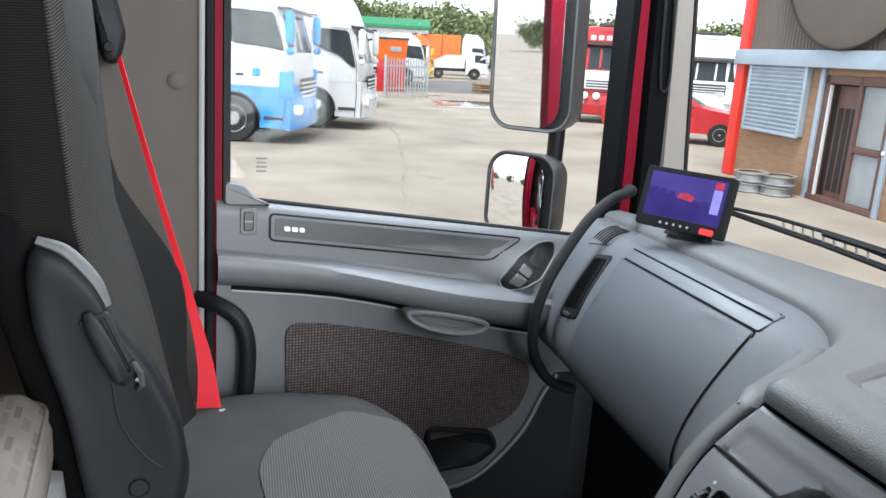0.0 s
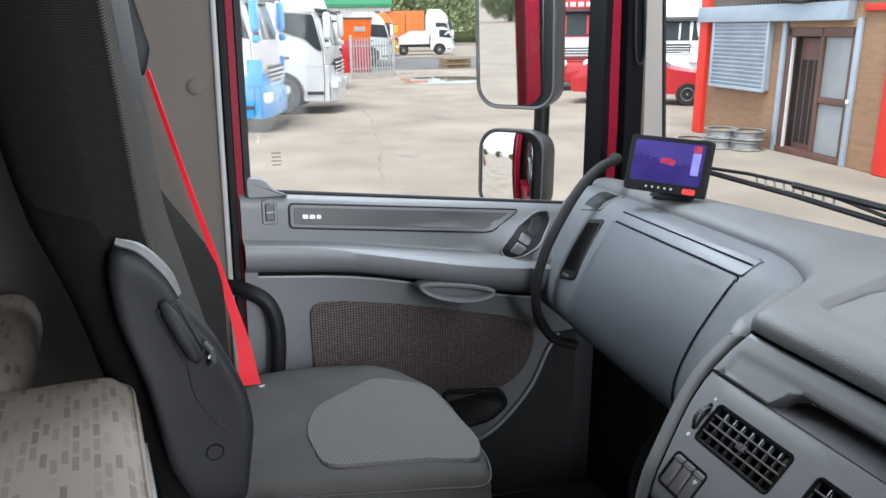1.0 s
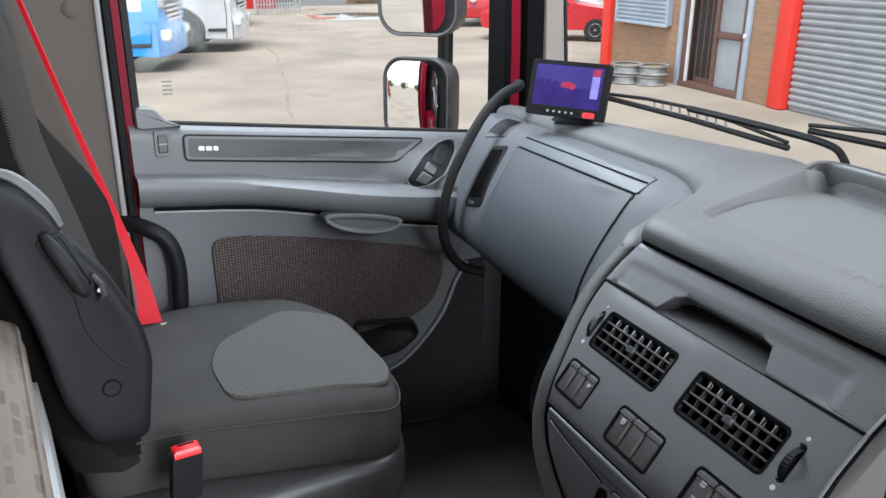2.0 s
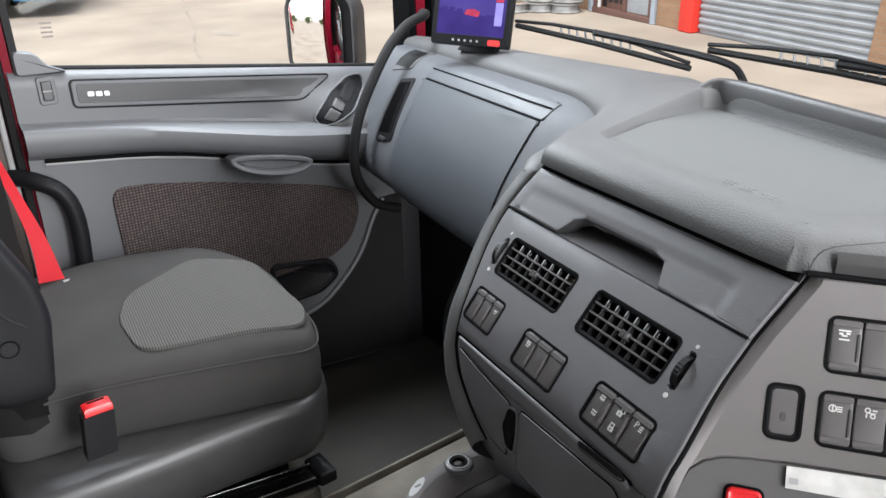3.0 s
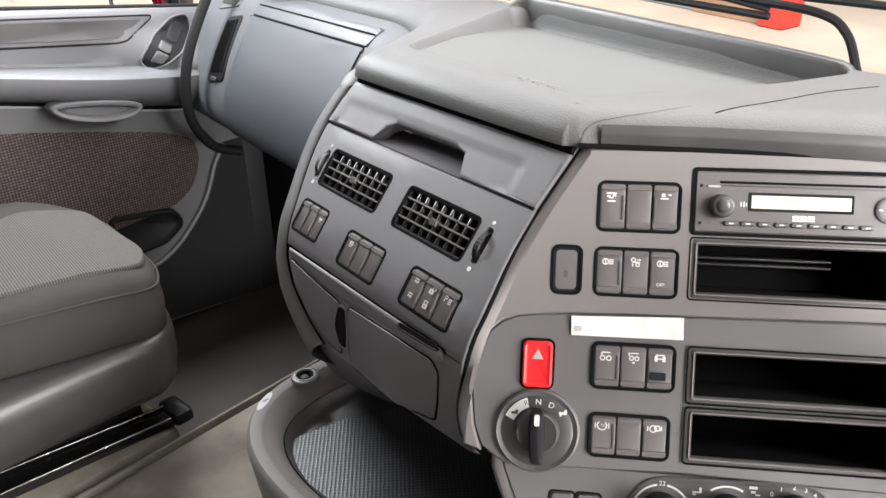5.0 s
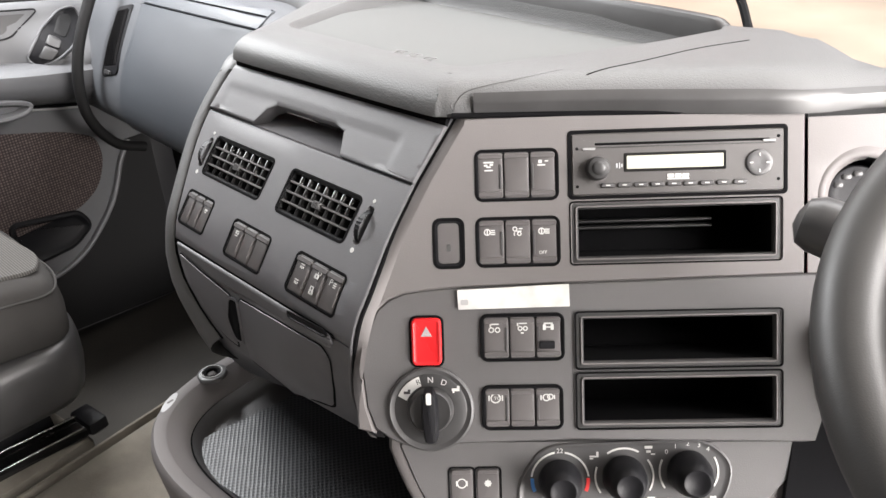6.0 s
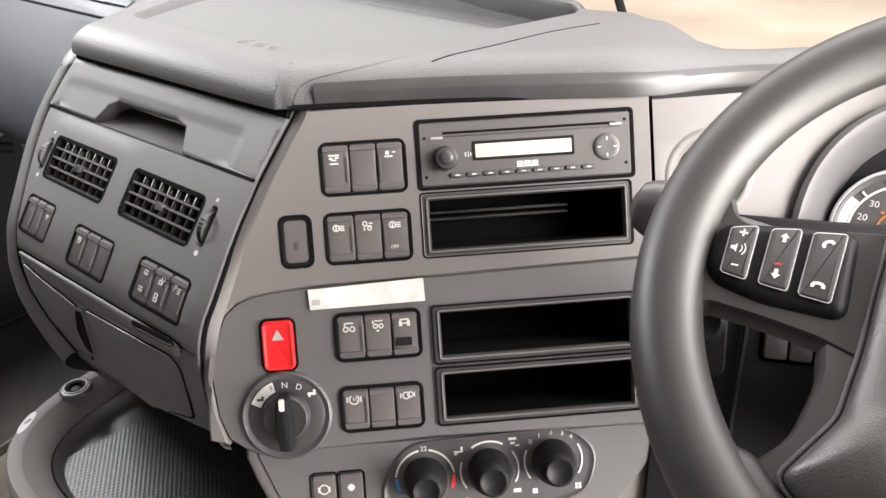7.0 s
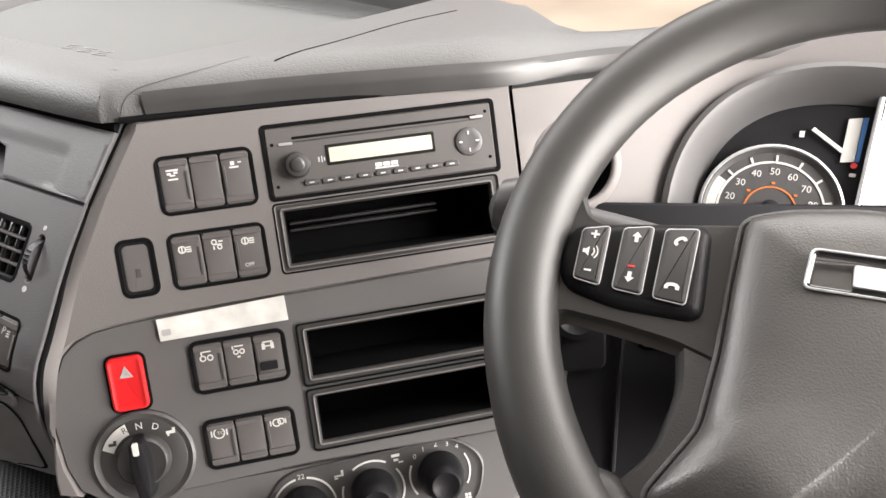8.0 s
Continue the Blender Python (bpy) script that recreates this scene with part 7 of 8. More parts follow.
# ---- seat belt ----
belt = thing("seat_belt", (-1.33, 0.3, 0.72), "bright red seat belt hanging from a black pillar guide", "seat belt")
line = smooth_path([(-1.342, 0.166, 1.345), (-1.340, 0.186, 1.265), (-1.338, 0.222, 1.125), (-1.336, 0.258, 0.990), (-1.332, 0.285, 0.880), (-1.328, 0.300, 0.800), (-1.322, 0.305, 0.716)], 8)
rows = []
for i, p in enumerate(line):
    t = i / (len(line) - 1)
    tw = radians(40 + 38 * smoothstep(0.0, 0.8, t))
    hw = 0.0042 + 0.0185 * t ** 3.4
    d = Vector((math.cos(tw) * hw, math.sin(tw) * hw, 0.004))
    nrm = Vector((-d.y, d.x, 0)).normalized() * 0.0007
    rows.append([p - d - nrm, p + d - nrm, p + d + nrm, p - d + nrm])
part("webbing", loft(rows, True, True), M["belt"], belt)
part("end_plate", box(-1.336, 0.284, 0.714, -1.306, 0.330, 0.7195, 0.002), M["chrome"], belt)
part("tongue", box(-1.312, 0.320, 0.718, -1.298, 0.338, 0.724, 0.002), M["pale"], belt)
part("pillar_guide", stack(soft([(0.100, 1.52), (0.150, 1.50), (0.178, 1.385), (0.165, 1.335), (0.140, 1.335), (0.128, 1.40)], 0.012), yz(-1.42), [(0, -0.05), (0, 0.03), (-0.006, 0.045), (-0.012, 0.047)]), M["black"], belt, "black plastic belt guide")
part("guide_bolt", stack(disc(0.150, 1.362, 0.009, 16), yz(-1.373), [(0, 0), (-0.002, 0.005)]), M["rubber"], belt)

# ---- bunk ----
bed = thing("mattress", (-0.3, -0.3, 0.83), "beige mattress printed with small brown blocks, on the bunk", "mattress")
sheet_loop = soft([(-0.945, -0.74), (0.36, -0.74), (0.36, 0.086), (-0.945, 0.086)], 0.055, 8)
tick = [[(x, y, h) for x, y in offset(ccw(sheet_loop), o)] for o, h in ((-0.022, 0.830), (-0.008, 0.845), (0, 0.872), (0, 0.905), (-0.008, 0.932), (-0.024, 0.948), (-0.045, 0.955))]
tick += [[(-0.29 + (x + 0.29) * k, -0.33 + (y + 0.33) * k, h) for x, y in offset(ccw(sheet_loop), -0.045)] for k, h in ((0.9, 0.958), (0.7, 0.959), (0.4, 0.959), (0.1, 0.959))]
part("ticking", loft(tick, True, True), M["mattress"], bed)
part("piping", tube([(x, y, 0.929) for x, y in offset(ccw(sheet_loop), -0.006)], 0.0035, 8, True), M["mattress"], bed)
rear_loop = soft([(-1.44, -0.74), (-0.955, -0.74), (-0.955, -0.055), (-1.44, -0.055)], 0.05, 8)
tick = [[(x, y, h) for x, y in offset(ccw(rear_loop), o)] for o, h in ((-0.022, 0.830), (0, 0.872), (0, 0.900), (-0.008, 0.925), (-0.024, 0.941), (-0.045, 0.948))]
tick += [[(-1.20 + (x + 1.20) * k, -0.40 + (y + 0.40) * k, h) for x, y in offset(ccw(rear_loop), -0.045)] for k, h in ((0.85, 0.951), (0.5, 0.952), (0.1, 0.952))]
part("ticking", loft(tick, True, True), M["mattress"], bed)
bunk = thing("bunk_base", (-0.5, -0.3, 0.20), "bunk box with a pale grey plastic front lip", "bunk")
part("bunk_box", box(-1.44, -0.75, 0.20, 0.36, -0.08, 0.828, 0.01), M["trim"], bunk)
part("front_lip", loft([[(x, 0.070, 0.64), (x, 0.093, 0.66), (x, 0.098, 0.76), (x, 0.092, 0.835), (x, 0.080, 0.838), (x, 0.066, 0.66)] for x in (-0.93, 0.36)], True, True), M["pale"], bunk, "pale grey moulded front lip")
part("bunk_front", box(-0.93, 0.0, 0.39, 0.36, 0.064, 0.80, 0.006), M["bezel"], bunk)
solo("privacy_curtain", loft([[(-1.472 + 0.010 * math.sin(i * 1.9), -0.72 + 0.022 * i, z) for i in range(20)] for z in (0.97, 1.4, 2.05)]), M["side_cloth"], "dark grey pleated curtain gathered against the cab side", "curtain")

# ---- floor tray with the power socket ----
ft = thing("storage_tray", (-0.40, 0.56, 0.376), "grey moulded floor tray with a rubber mat and power socket", "storage tray")
outer_t = smooth_path([(-0.518, 0.720), (-0.523, 0.668), (-0.524, 0.612), (-0.512, 0.560), (-0.480, 0.514), (-0.420, 0.480), (-0.330, 0.464), (-0.20, 0.466), (-0.09, 0.50), (-0.05, 0.56), (-0.05, 0.66), (-0.08, 0.78), (-0.20, 0.835), (-0.40, 0.835), (-0.495, 0.795)], 4, True)
outer_t = ccw([(p[0], p[1]) for p in [tuple(v) for v in outer_t]])
part("rim", stack(outer_t, XY(0), [(-0.03, 0.376), (-0.02, 0.46), (-0.006, 0.58), (0.0, 0.634), (-0.002, 0.643), (-0.006, 0.647), (-0.017, 0.6465), (-0.021, 0.6445)], cap=False), M["panel"], ft)
part("inner_wall", stack(outer_t, XY(0), [(-0.0212, 0.6444), (-0.034, 0.634), (-0.0445, 0.622), (-0.0455, 0.619)], cap=False), M["panel"], ft, "smooth sloping inner wall")
part("wall_groove", stack(outer_t, XY(0), [(-0.0450, 0.6195), (-0.0480, 0.6185)], cap=False), M["cave"], ft)
part("tray_pan", stack(outer_t, XY(0), [(-0.0475, 0.6205), (-0.050, 0.616), (-0.054, 0.606), (-0.060, 0.601), (-0.068, 0.600)]), M["bezel"], ft, "dark plastic pan")
mat_t = ccw([(p[0], p[1]) for p in smooth_path([(-0.300, 0.525), (-0.401, 0.528), (-0.440, 0.542), (-0.452, 0.568), (-0.440, 0.610), (-0.425, 0.66), (-0.40, 0.755), (-0.30, 0.768), (-0.16, 0.76), (-0.13, 0.66), (-0.13, 0.57), (-0.16, 0.535)], 4, True)])
part("dimpled_mat", sheet(mat_t, [], XY(0.604), 0.003, 0.0015, 0.05), M["dots"], ft, "black dimpled rubber mat")
so = part("power_socket", stack(disc(-0.503, 0.632, 0.021, 32), XY(0), [(0, 0.645), (-0.001, 0.6485), (-0.003, 0.650), (-0.007, 0.650), (-0.009, 0.648)], cap=False), M["bezel"], ft, "round power socket with a steel ring")
part("steel_ring", stack(disc(-0.503, 0.632, 0.0150, 28), XY(0), [(0, 0.645), (-0.0006, 0.6515), (-0.0016, 0.6515), (-0.0024, 0.645)], cap=False), M["pale"], so)
part("socket_ring", stack(disc(-0.503, 0.632, 0.0125, 28), XY(0), [(0, 0.645), (-0.001, 0.6500), (-0.004, 0.6500), (-0.0055, 0.646), (-0.006, 0.638)]), M["cave"], so)
part("tray_sticker", sheet([(-0.5015 - 0.018 * math.sin(t) * 0.45 + 0.0065 * math.cos(t), 0.560 + 0.018 * math.sin(t)) for t in [2 * math.pi * k / 24 for k in range(24)]], [rr(-0.5022, 0.562, 0.0040, 0.010, 0.001, 2)], XY(0.6472), 0.0006, 0.0002), M["pale"], ft, "small oval pale sticker")
# ================= the yard outside (world axes, ground at z = 0) =================
ID = Matrix.Identity(4)
E = dict(
    ground=material("pale_dusty_concrete", (0.338, 0.293, 0.240), 0.92, grain=0.6, grain_size=25, stain=0.28, stain_size=0.55, color2=(0.235, 0.200, 0.165)),
    patch=material("damp_grey_concrete", (0.31, 0.27, 0.228), 0.85, grain=0.6, grain_size=25, stain=0.35, stain_size=1.2),
    asphalt=material("dark_wet_asphalt", (0.135, 0.128, 0.122), 0.6, grain=0.6, grain_size=25, stain=0.35, stain_size=0.3),
    brick=material("buff_brick", (0.4, 0.22, 0.1), 0.9, extra=bricks),
    red=material("red_oxide_paint", (0.72, 0.035, 0.02), 0.5, stain=0.12, stain_size=2),
    clad=material("brown_cladding", (0.16, 0.13, 0.11), 0.6, stain=0.15, stain_size=2),
    steel=material("galvanised_shutter", (0.40, 0.47, 0.55), 0.45, metal=0.2, stain=0.15, stain_size=3),
    door=material("brown_door_frame", (0.14, 0.07, 0.055), 0.5, stain=0.2, stain_size=5),
    # near-black for dark trim and in place of the workshop's unlit inside
    dark=material("dark_trim_unlit_inside", (0.02, 0.017, 0.017), 0.8, stain=0.3, stain_size=2),
    grey=material("grey_panel", (0.32, 0.34, 0.36), 0.5, stain=0.15, stain_size=3),
    white=material("white_vehicle_paint", (0.74, 0.75, 0.76), 0.3, coat=0.4, stain=0.08, stain_size=2),
    blue=material("blue_vehicle_paint", (0.03, 0.30, 0.72), 0.3, coat=0.4, stain=0.08, stain_size=2),
    vred=material("red_vehicle_paint", (0.50, 0.012, 0.02), 0.3, coat=0.4, stain=0.1, stain_size=2),
    orange=material("orange_vehicle_paint", (0.85, 0.16, 0.015), 0.4, stain=0.12, stain_size=3),
    yellow=material("yellow_vehicle_paint", (0.75, 0.45, 0.03), 0.4, stain=0.12, stain_size=3),
    green=material("green_container_paint", (0.03, 0.22, 0.10), 0.6, stain=0.15, stain_size=2),
    window=material("dark_vehicle_glass", (0.035, 0.045, 0.05), 0.15, spec=0.25, stain=0.2, stain_size=2),
    tyre=material("tyre_rubber", (0.025, 0.025, 0.026), 0.85, grain=0.4, grain_size=60, stain=0.3, stain_size=5),
    rim=material("wheel_steel", (0.42, 0.42, 0.42), 0.45, metal=0.5, stain=0.35, stain_size=6),
    trimd=material("dark_vehicle_trim", (0.05, 0.05, 0.055), 0.6, stain=0.2, stain_size=4),
    lamp=material("headlamp_lens", (0.75, 0.76, 0.74), 0.15, coat=0.6, stain=0.1),
    fence=material("galvanised_fence", (0.45, 0.48, 0.48), 0.5, metal=0.4, stain=0.2, stain_size=4),
    leaf=material("spring_leaves", (0.26, 0.31, 0.15), 0.85, stain=0.5, stain_size=0.4, color2=(0.15, 0.19, 0.09), spec=0.2),
    bark=material("bark", (0.09, 0.07, 0.05), 0.9, grain=0.6, grain_size=30, stain=0.3),
    water=material("puddle_water", (0.08, 0.08, 0.08), 0.03, stain=0.1, stain_size=1),
    wood=material("weathered_pallet_wood", (0.30, 0.20, 0.11), 0.9, grain=0.5, grain_size=60, stain=0.35, stain_size=4),
)


def wxy(z0=0.0):
    return lambda a, b, d=0.0: Vector((a, b, z0 + d))


# ground: one sheet out to the horizon, finer near the cab
gbm = bmesh.new()
rings_g = [0.0, 6, 14, 26, 45, 80, 160, 400, 1200, 3000]
prev = None
for r in rings_g[1:]:
    row = [gbm.verts.new((r * math.cos(2 * math.pi * k / 48), r * math.sin(2 * math.pi * k / 48), 0)) for k in range(48)]
    if prev is None:
        gbm.faces.new(row)
    else:
        for k in range(48):
            gbm.faces.new((prev[k], prev[(k + 1) % 48], row[(k + 1) % 48], row[k]))
    prev = row
solo("ground", gbm, E["ground"], "pale dusty concrete yard with stains and cracks", "ground", kind="structure", m=ID)
for cx, cy, ru, rv, mt, nm, lab in ((-30.4, 14.2, 2.0, 2.5, "water", "puddle", "shallow puddle lying on the yard"), (-35.5, 14.4, 0.5, 0.6, "water", "puddle", "shallow puddle lying on the yard"),
                                    (-46.5, 21.6, 6.0, 10.5, "asphalt", "ground_patch", "dark worn asphalt at the far side of the yard")):
    lp = []
    for t in [2 * math.pi * k / 60 for k in range(60)]:
        a, b = ru * (1 + 0.14 * math.sin(3 * t + cx) + 0.05 * math.sin(7 * t)) * math.cos(t), rv * (1 + 0.12 * math.sin(2 * t + 1) + 0.05 * math.sin(5 * t)) * math.sin(t)
        lp.append((cx + 0.42 * a - 0.907 * b, cy + 0.907 * a + 0.42 * b))
    solo(nm, stack(lp, wxy(), [(0, 0.002), (-0.05, 0.006)]), E[mt], lab, nm.split("_")[0], kind="structure", m=ID)
rnd = random.Random(4)
for x, y, r in ((-12.5, 5.2, 0.5), (-17.5, 8.2, 0.6), (-9.5, 4.0, 0.35)):
    lp = [(x + r * (0.8 + 0.4 * rnd.random()) * math.cos(t), y + r * 0.35 * (0.8 + 0.4 * rnd.random()) * math.sin(t)) for t in [2 * math.pi * k / 24 for k in range(24)]]
    solo("ground_patch", stack(lp, wxy(), [(0, 0.001), (-0.02, 0.005)]), E["patch"], "dark patch of old repair in the concrete", "ground patch", kind="structure", m=ID)
crk = smooth_path([(-22.4, 7.5), (-18.6, 6.6), (-14.3, 5.3), (-11.8, 4.4), (-10.0, 3.9)], 10)
crk = [(p[0], p[1] + 0.03 * math.sin(1.3 * p[0]) + 0.012 * math.sin(5.1 * p[0])) for p in crk]
lp = [(x, y - 0.022 - 0.010 * math.sin(5 * x)) for x, y in crk] + [(x, y + 0.022) for x, y in reversed(crk)]
solo("ground_crack", stack(ccw(lp), wxy(), [(0, 0.001), (0, 0.004)]), E["patch"], "long thin crack across the concrete yard", "ground crack", kind="structure", m=ID)

# ---- workshop building ----
BW = Matrix.Translation((-9.75, 11.22, 0)) @ Matrix.Rotation(radians(-12.5), 4, "Z")
bld = thing("workshop", (0, 0, 0), "brick workshop with red posts, grey shutters and brown cladding above", "building", m=BW)


def wb(x0, y0, z0, x1, y1, z1, b=0.01):
    return box(x0, y0, z0, x1, y1, z1, b)


part("brick_wall", wb(-2.42, 0.0, 0, 0.0, 0.25, 2.49), E["brick"], bld, "buff brick wall")
part("brick_wall", wb(1.72, 0.0, 0, 2.42, 0.25, 2.49), E["brick"], bld, "buff brick pier")
part("brick_wall", wb(5.75, 0.0, 0, 6.75, 0.25, 3.6), E["brick"], bld, "buff brick pier")
part("brick_wall", wb(-2.42, 0.25, 0, -2.15, 9, 3.2), E["brick"], bld, "buff brick wall")
part("back_wall", wb(-3.6, 8.8, 0, 16, 9.0, 6), E["clad"], bld)
part("lintel_brick", wb(-0.0, 0.0, 2.12, 1.72, 0.25, 2.49), E["brick"], bld)
for x, w in ((-2.70, 0.30), (2.44, 0.30), (6.78, 0.34)):
    part("red_post", wb(x, -0.10, 0, x + w, 0.30, 4.6, 0.02), E["red"], bld, "bright red steel post")
part("fascia_board", wb(-2.70, -0.16, 2.23, 1.58, -0.002, 2.52), E["steel"], bld, "blue-grey fascia board")
part("red_beam", wb(1.82, -0.06, 2.36, 2.44, -0.01, 2.46), E["red"], bld)
clbm = bmesh.new()
for k in range(50):
    x = -2.42 + 0.1 * k
    loft([[(x, 0.02, z), (x + 0.03, -0.015, z), (x + 0.07, -0.015, z), (x + 0.1, 0.02, z)] for z in (2.50, 6.5)], bm=clbm)
part("cladding", clbm, E["clad"], bld, "ribbed brown cladding")
cl2 = bmesh.new()
for k in range(130):
    x = 2.5 + 0.1 * k
    loft([[(x, 0.02, z), (x + 0.03, -0.015, z), (x + 0.07, -0.015, z), (x + 0.1, 0.02, z)] for z in (4.2, 6.5)], bm=cl2)
part("cladding", cl2, E["clad"], bld, "ribbed brown cladding")
sh = part("window_shutter", wb(-2.14, -0.09, 1.02, -0.34, -0.002, 2.25, 0.01), E["steel"], bld, "closed pale blue-grey window shutter")
for k in range(15):
    z = 1.06 + 0.078 * k
    part("slat", loft([[(x, -0.094, z), (x, -0.118, z + 0.025), (x, -0.122, z + 0.05), (x, -0.094, z + 0.072)] for x in (-2.08, -0.40)]), E["steel"], sh)
for x in (-2.15, -0.40):
    part("shutter_guide", wb(x, -0.135, 1.0, x + 0.07, -0.085, 2.26), E["steel"], sh)
part("shutter_bottom_bar", wb(-2.12, -0.135, 0.99, -0.36, -0.085, 1.055), E["steel"], sh)
# the slab is near-black to stand in for the unlit room behind
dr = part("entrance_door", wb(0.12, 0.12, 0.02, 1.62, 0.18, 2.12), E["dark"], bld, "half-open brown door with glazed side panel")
for x0, x1 in ((0.0, 0.16), (0.86, 0.96), (1.56, 1.72)):
    part("door_post", wb(x0 + 0.02, -0.01, 0, x1, 0.16, 2.12), E["door"], dr)
part("door_head", wb(0.02, -0.01, 1.98, 1.70, 0.16, 2.12), E["door"], dr)
part("door_sill", wb(0.02, -0.04, 0, 1.70, 0.16, 0.10), E["door"], dr)
part("side_rail", wb(0.96, 0.0, 0.92, 1.56, 0.12, 1.02), E["door"], dr)
part("side_panel", wb(0.96, 0.04, 0.10, 1.56, 0.08, 0.92), E["grey"], dr)
part("side_pane", wb(0.96, 0.04, 1.02, 1.56, 0.08, 1.98), E["grey"], dr)
part("door_edge", wb(0.20, -0.03, 0.10, 0.225, 0.03, 1.96, 0.004), E["white"], dr)
part("inner_door", wb(0.30, 0.10, 0.05, 0.84, 0.115, 1.96), E["door"], dr)
for k in range(3):
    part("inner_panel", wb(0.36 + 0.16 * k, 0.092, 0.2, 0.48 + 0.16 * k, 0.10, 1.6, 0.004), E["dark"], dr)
for x in (-0.06, 1.70):
    part("grey_jamb", wb(x, -0.06, 0, x + 0.10, 0.0, 2.27), E["steel"], bld)
part("jamb_hook", wb(1.72, -0.10, 0.98, 1.76, -0.06, 1.05), E["white"], bld)
rd = part("roller_door", wb(2.76, 0.06, 0, 5.74, 0.12, 4.2), E["grey"], bld, "closed grey steel roller door")
for k in range(40):
    z = 0.06 + 0.1 * k
    part("slat", loft([[(x, 0.058, z), (x, 0.025, z + 0.03), (x, 0.022, z + 0.06), (x, 0.058, z + 0.094)] for x in (2.76, 5.74)]), E["grey"], rd)
# near-black upright slab in place of the bay's shade
part("bay_unlit_back", wb(7.2, 3.0, 0, 16, 3.2, 4.2), E["dark"], bld)
part("bay_bench", wb(7.6, 2.0, 0, 12, 2.6, 0.8, 0.03), E["grey"], bld)


# round disc in the cladding's colour, with a thin dark ring
ring_disc = part("round_disc", stack(disc(0, 0, 1.75, 64), lambda a, b, d: Vector((0.48 + a, -0.17 - d, 4.28 + b)), [(0, 0), (0, 0.02), (-0.01, 0.025)]), E["clad"], bld, "large round disc with a dark rim")
part("disc_rim", tube([(0.48 + 1.75 * math.cos(t), -0.20, 4.28 + 1.75 * math.sin(t)) for t in [2 * math.pi * k / 64 for k in range(64)]], 0.022, 6, True), E["dark"], ring_disc)


def steel_rim(x, y, z, tilt, label):
    m = Matrix.Translation((x, y, z)) @ Matrix.Rotation(tilt, 4, "X")
    t = thing("wheel_rim", (0, 0, 0), label, "wheel rim", "wheel rims by the wall", m=m)
    part("barrel", stack(disc(0, 0, 0.29, 40), wxy(), [(0, 0), (0.02, 0.02), (-0.03, 0.045), (-0.04, 0.12), (-0.02, 0.14), (0.02, 0.155), (0.02, 0.172), (-0.02, 0.177), (-0.05, 0.165)], cap=False), E["rim"], t)
    part("disc", stack(disc(0, 0, 0.25, 32), wxy(), [(0, 0.13), (-0.04, 0.145), (-0.12, 0.135), (-0.14, 0.12)]), E["wood"], t, "rusty wheel centre")
    return t


for p, nk in (((-10.78, 10.22), 1), ((-10.47, 10.60), 2), ((-10.05, 10.82), 2)):
    for k in range(nk):
        steel_rim(p[0] + 0.02 * k, p[1] + 0.02 * k, 0.185 * k, 0, "bare steel lorry wheel rim stacked by the wall")


# ---- vehicles ----
def road_wheel(parent, x, y, r=0.5, w=0.3, side=1):
    f_ = lambda a, b, d=0.0: Vector((x + a, y - side * d, r + b))
    t = part("wheel", stack(disc(0, 0, r, 36), f_, [(-0.04, -w / 2), (0, -w / 2 + 0.05), (0, w / 2 - 0.05), (-0.03, w / 2), (-0.16, w / 2 - 0.01)]), E["tyre"], parent)
    for k in range(8):
        part("wheel_nut", stack(disc(r * 0.36 * math.cos(k * math.pi / 4), r * 0.36 * math.sin(k * math.pi / 4), r * 0.05, 6), f_, [(0, w / 2 - 0.06), (0, w / 2 - 0.01)]), E["trimd"], t)
    part("rim", stack(disc(0, 0, r * 0.60, 28), f_, [(0, w / 2 - 0.02), (-0.02, w / 2 + 0.004), (-0.06, w / 2 - 0.05), (-0.14, w / 2 - 0.06), (-0.17, w / 2 + 0.02)]), E["rim"], t)
    return t


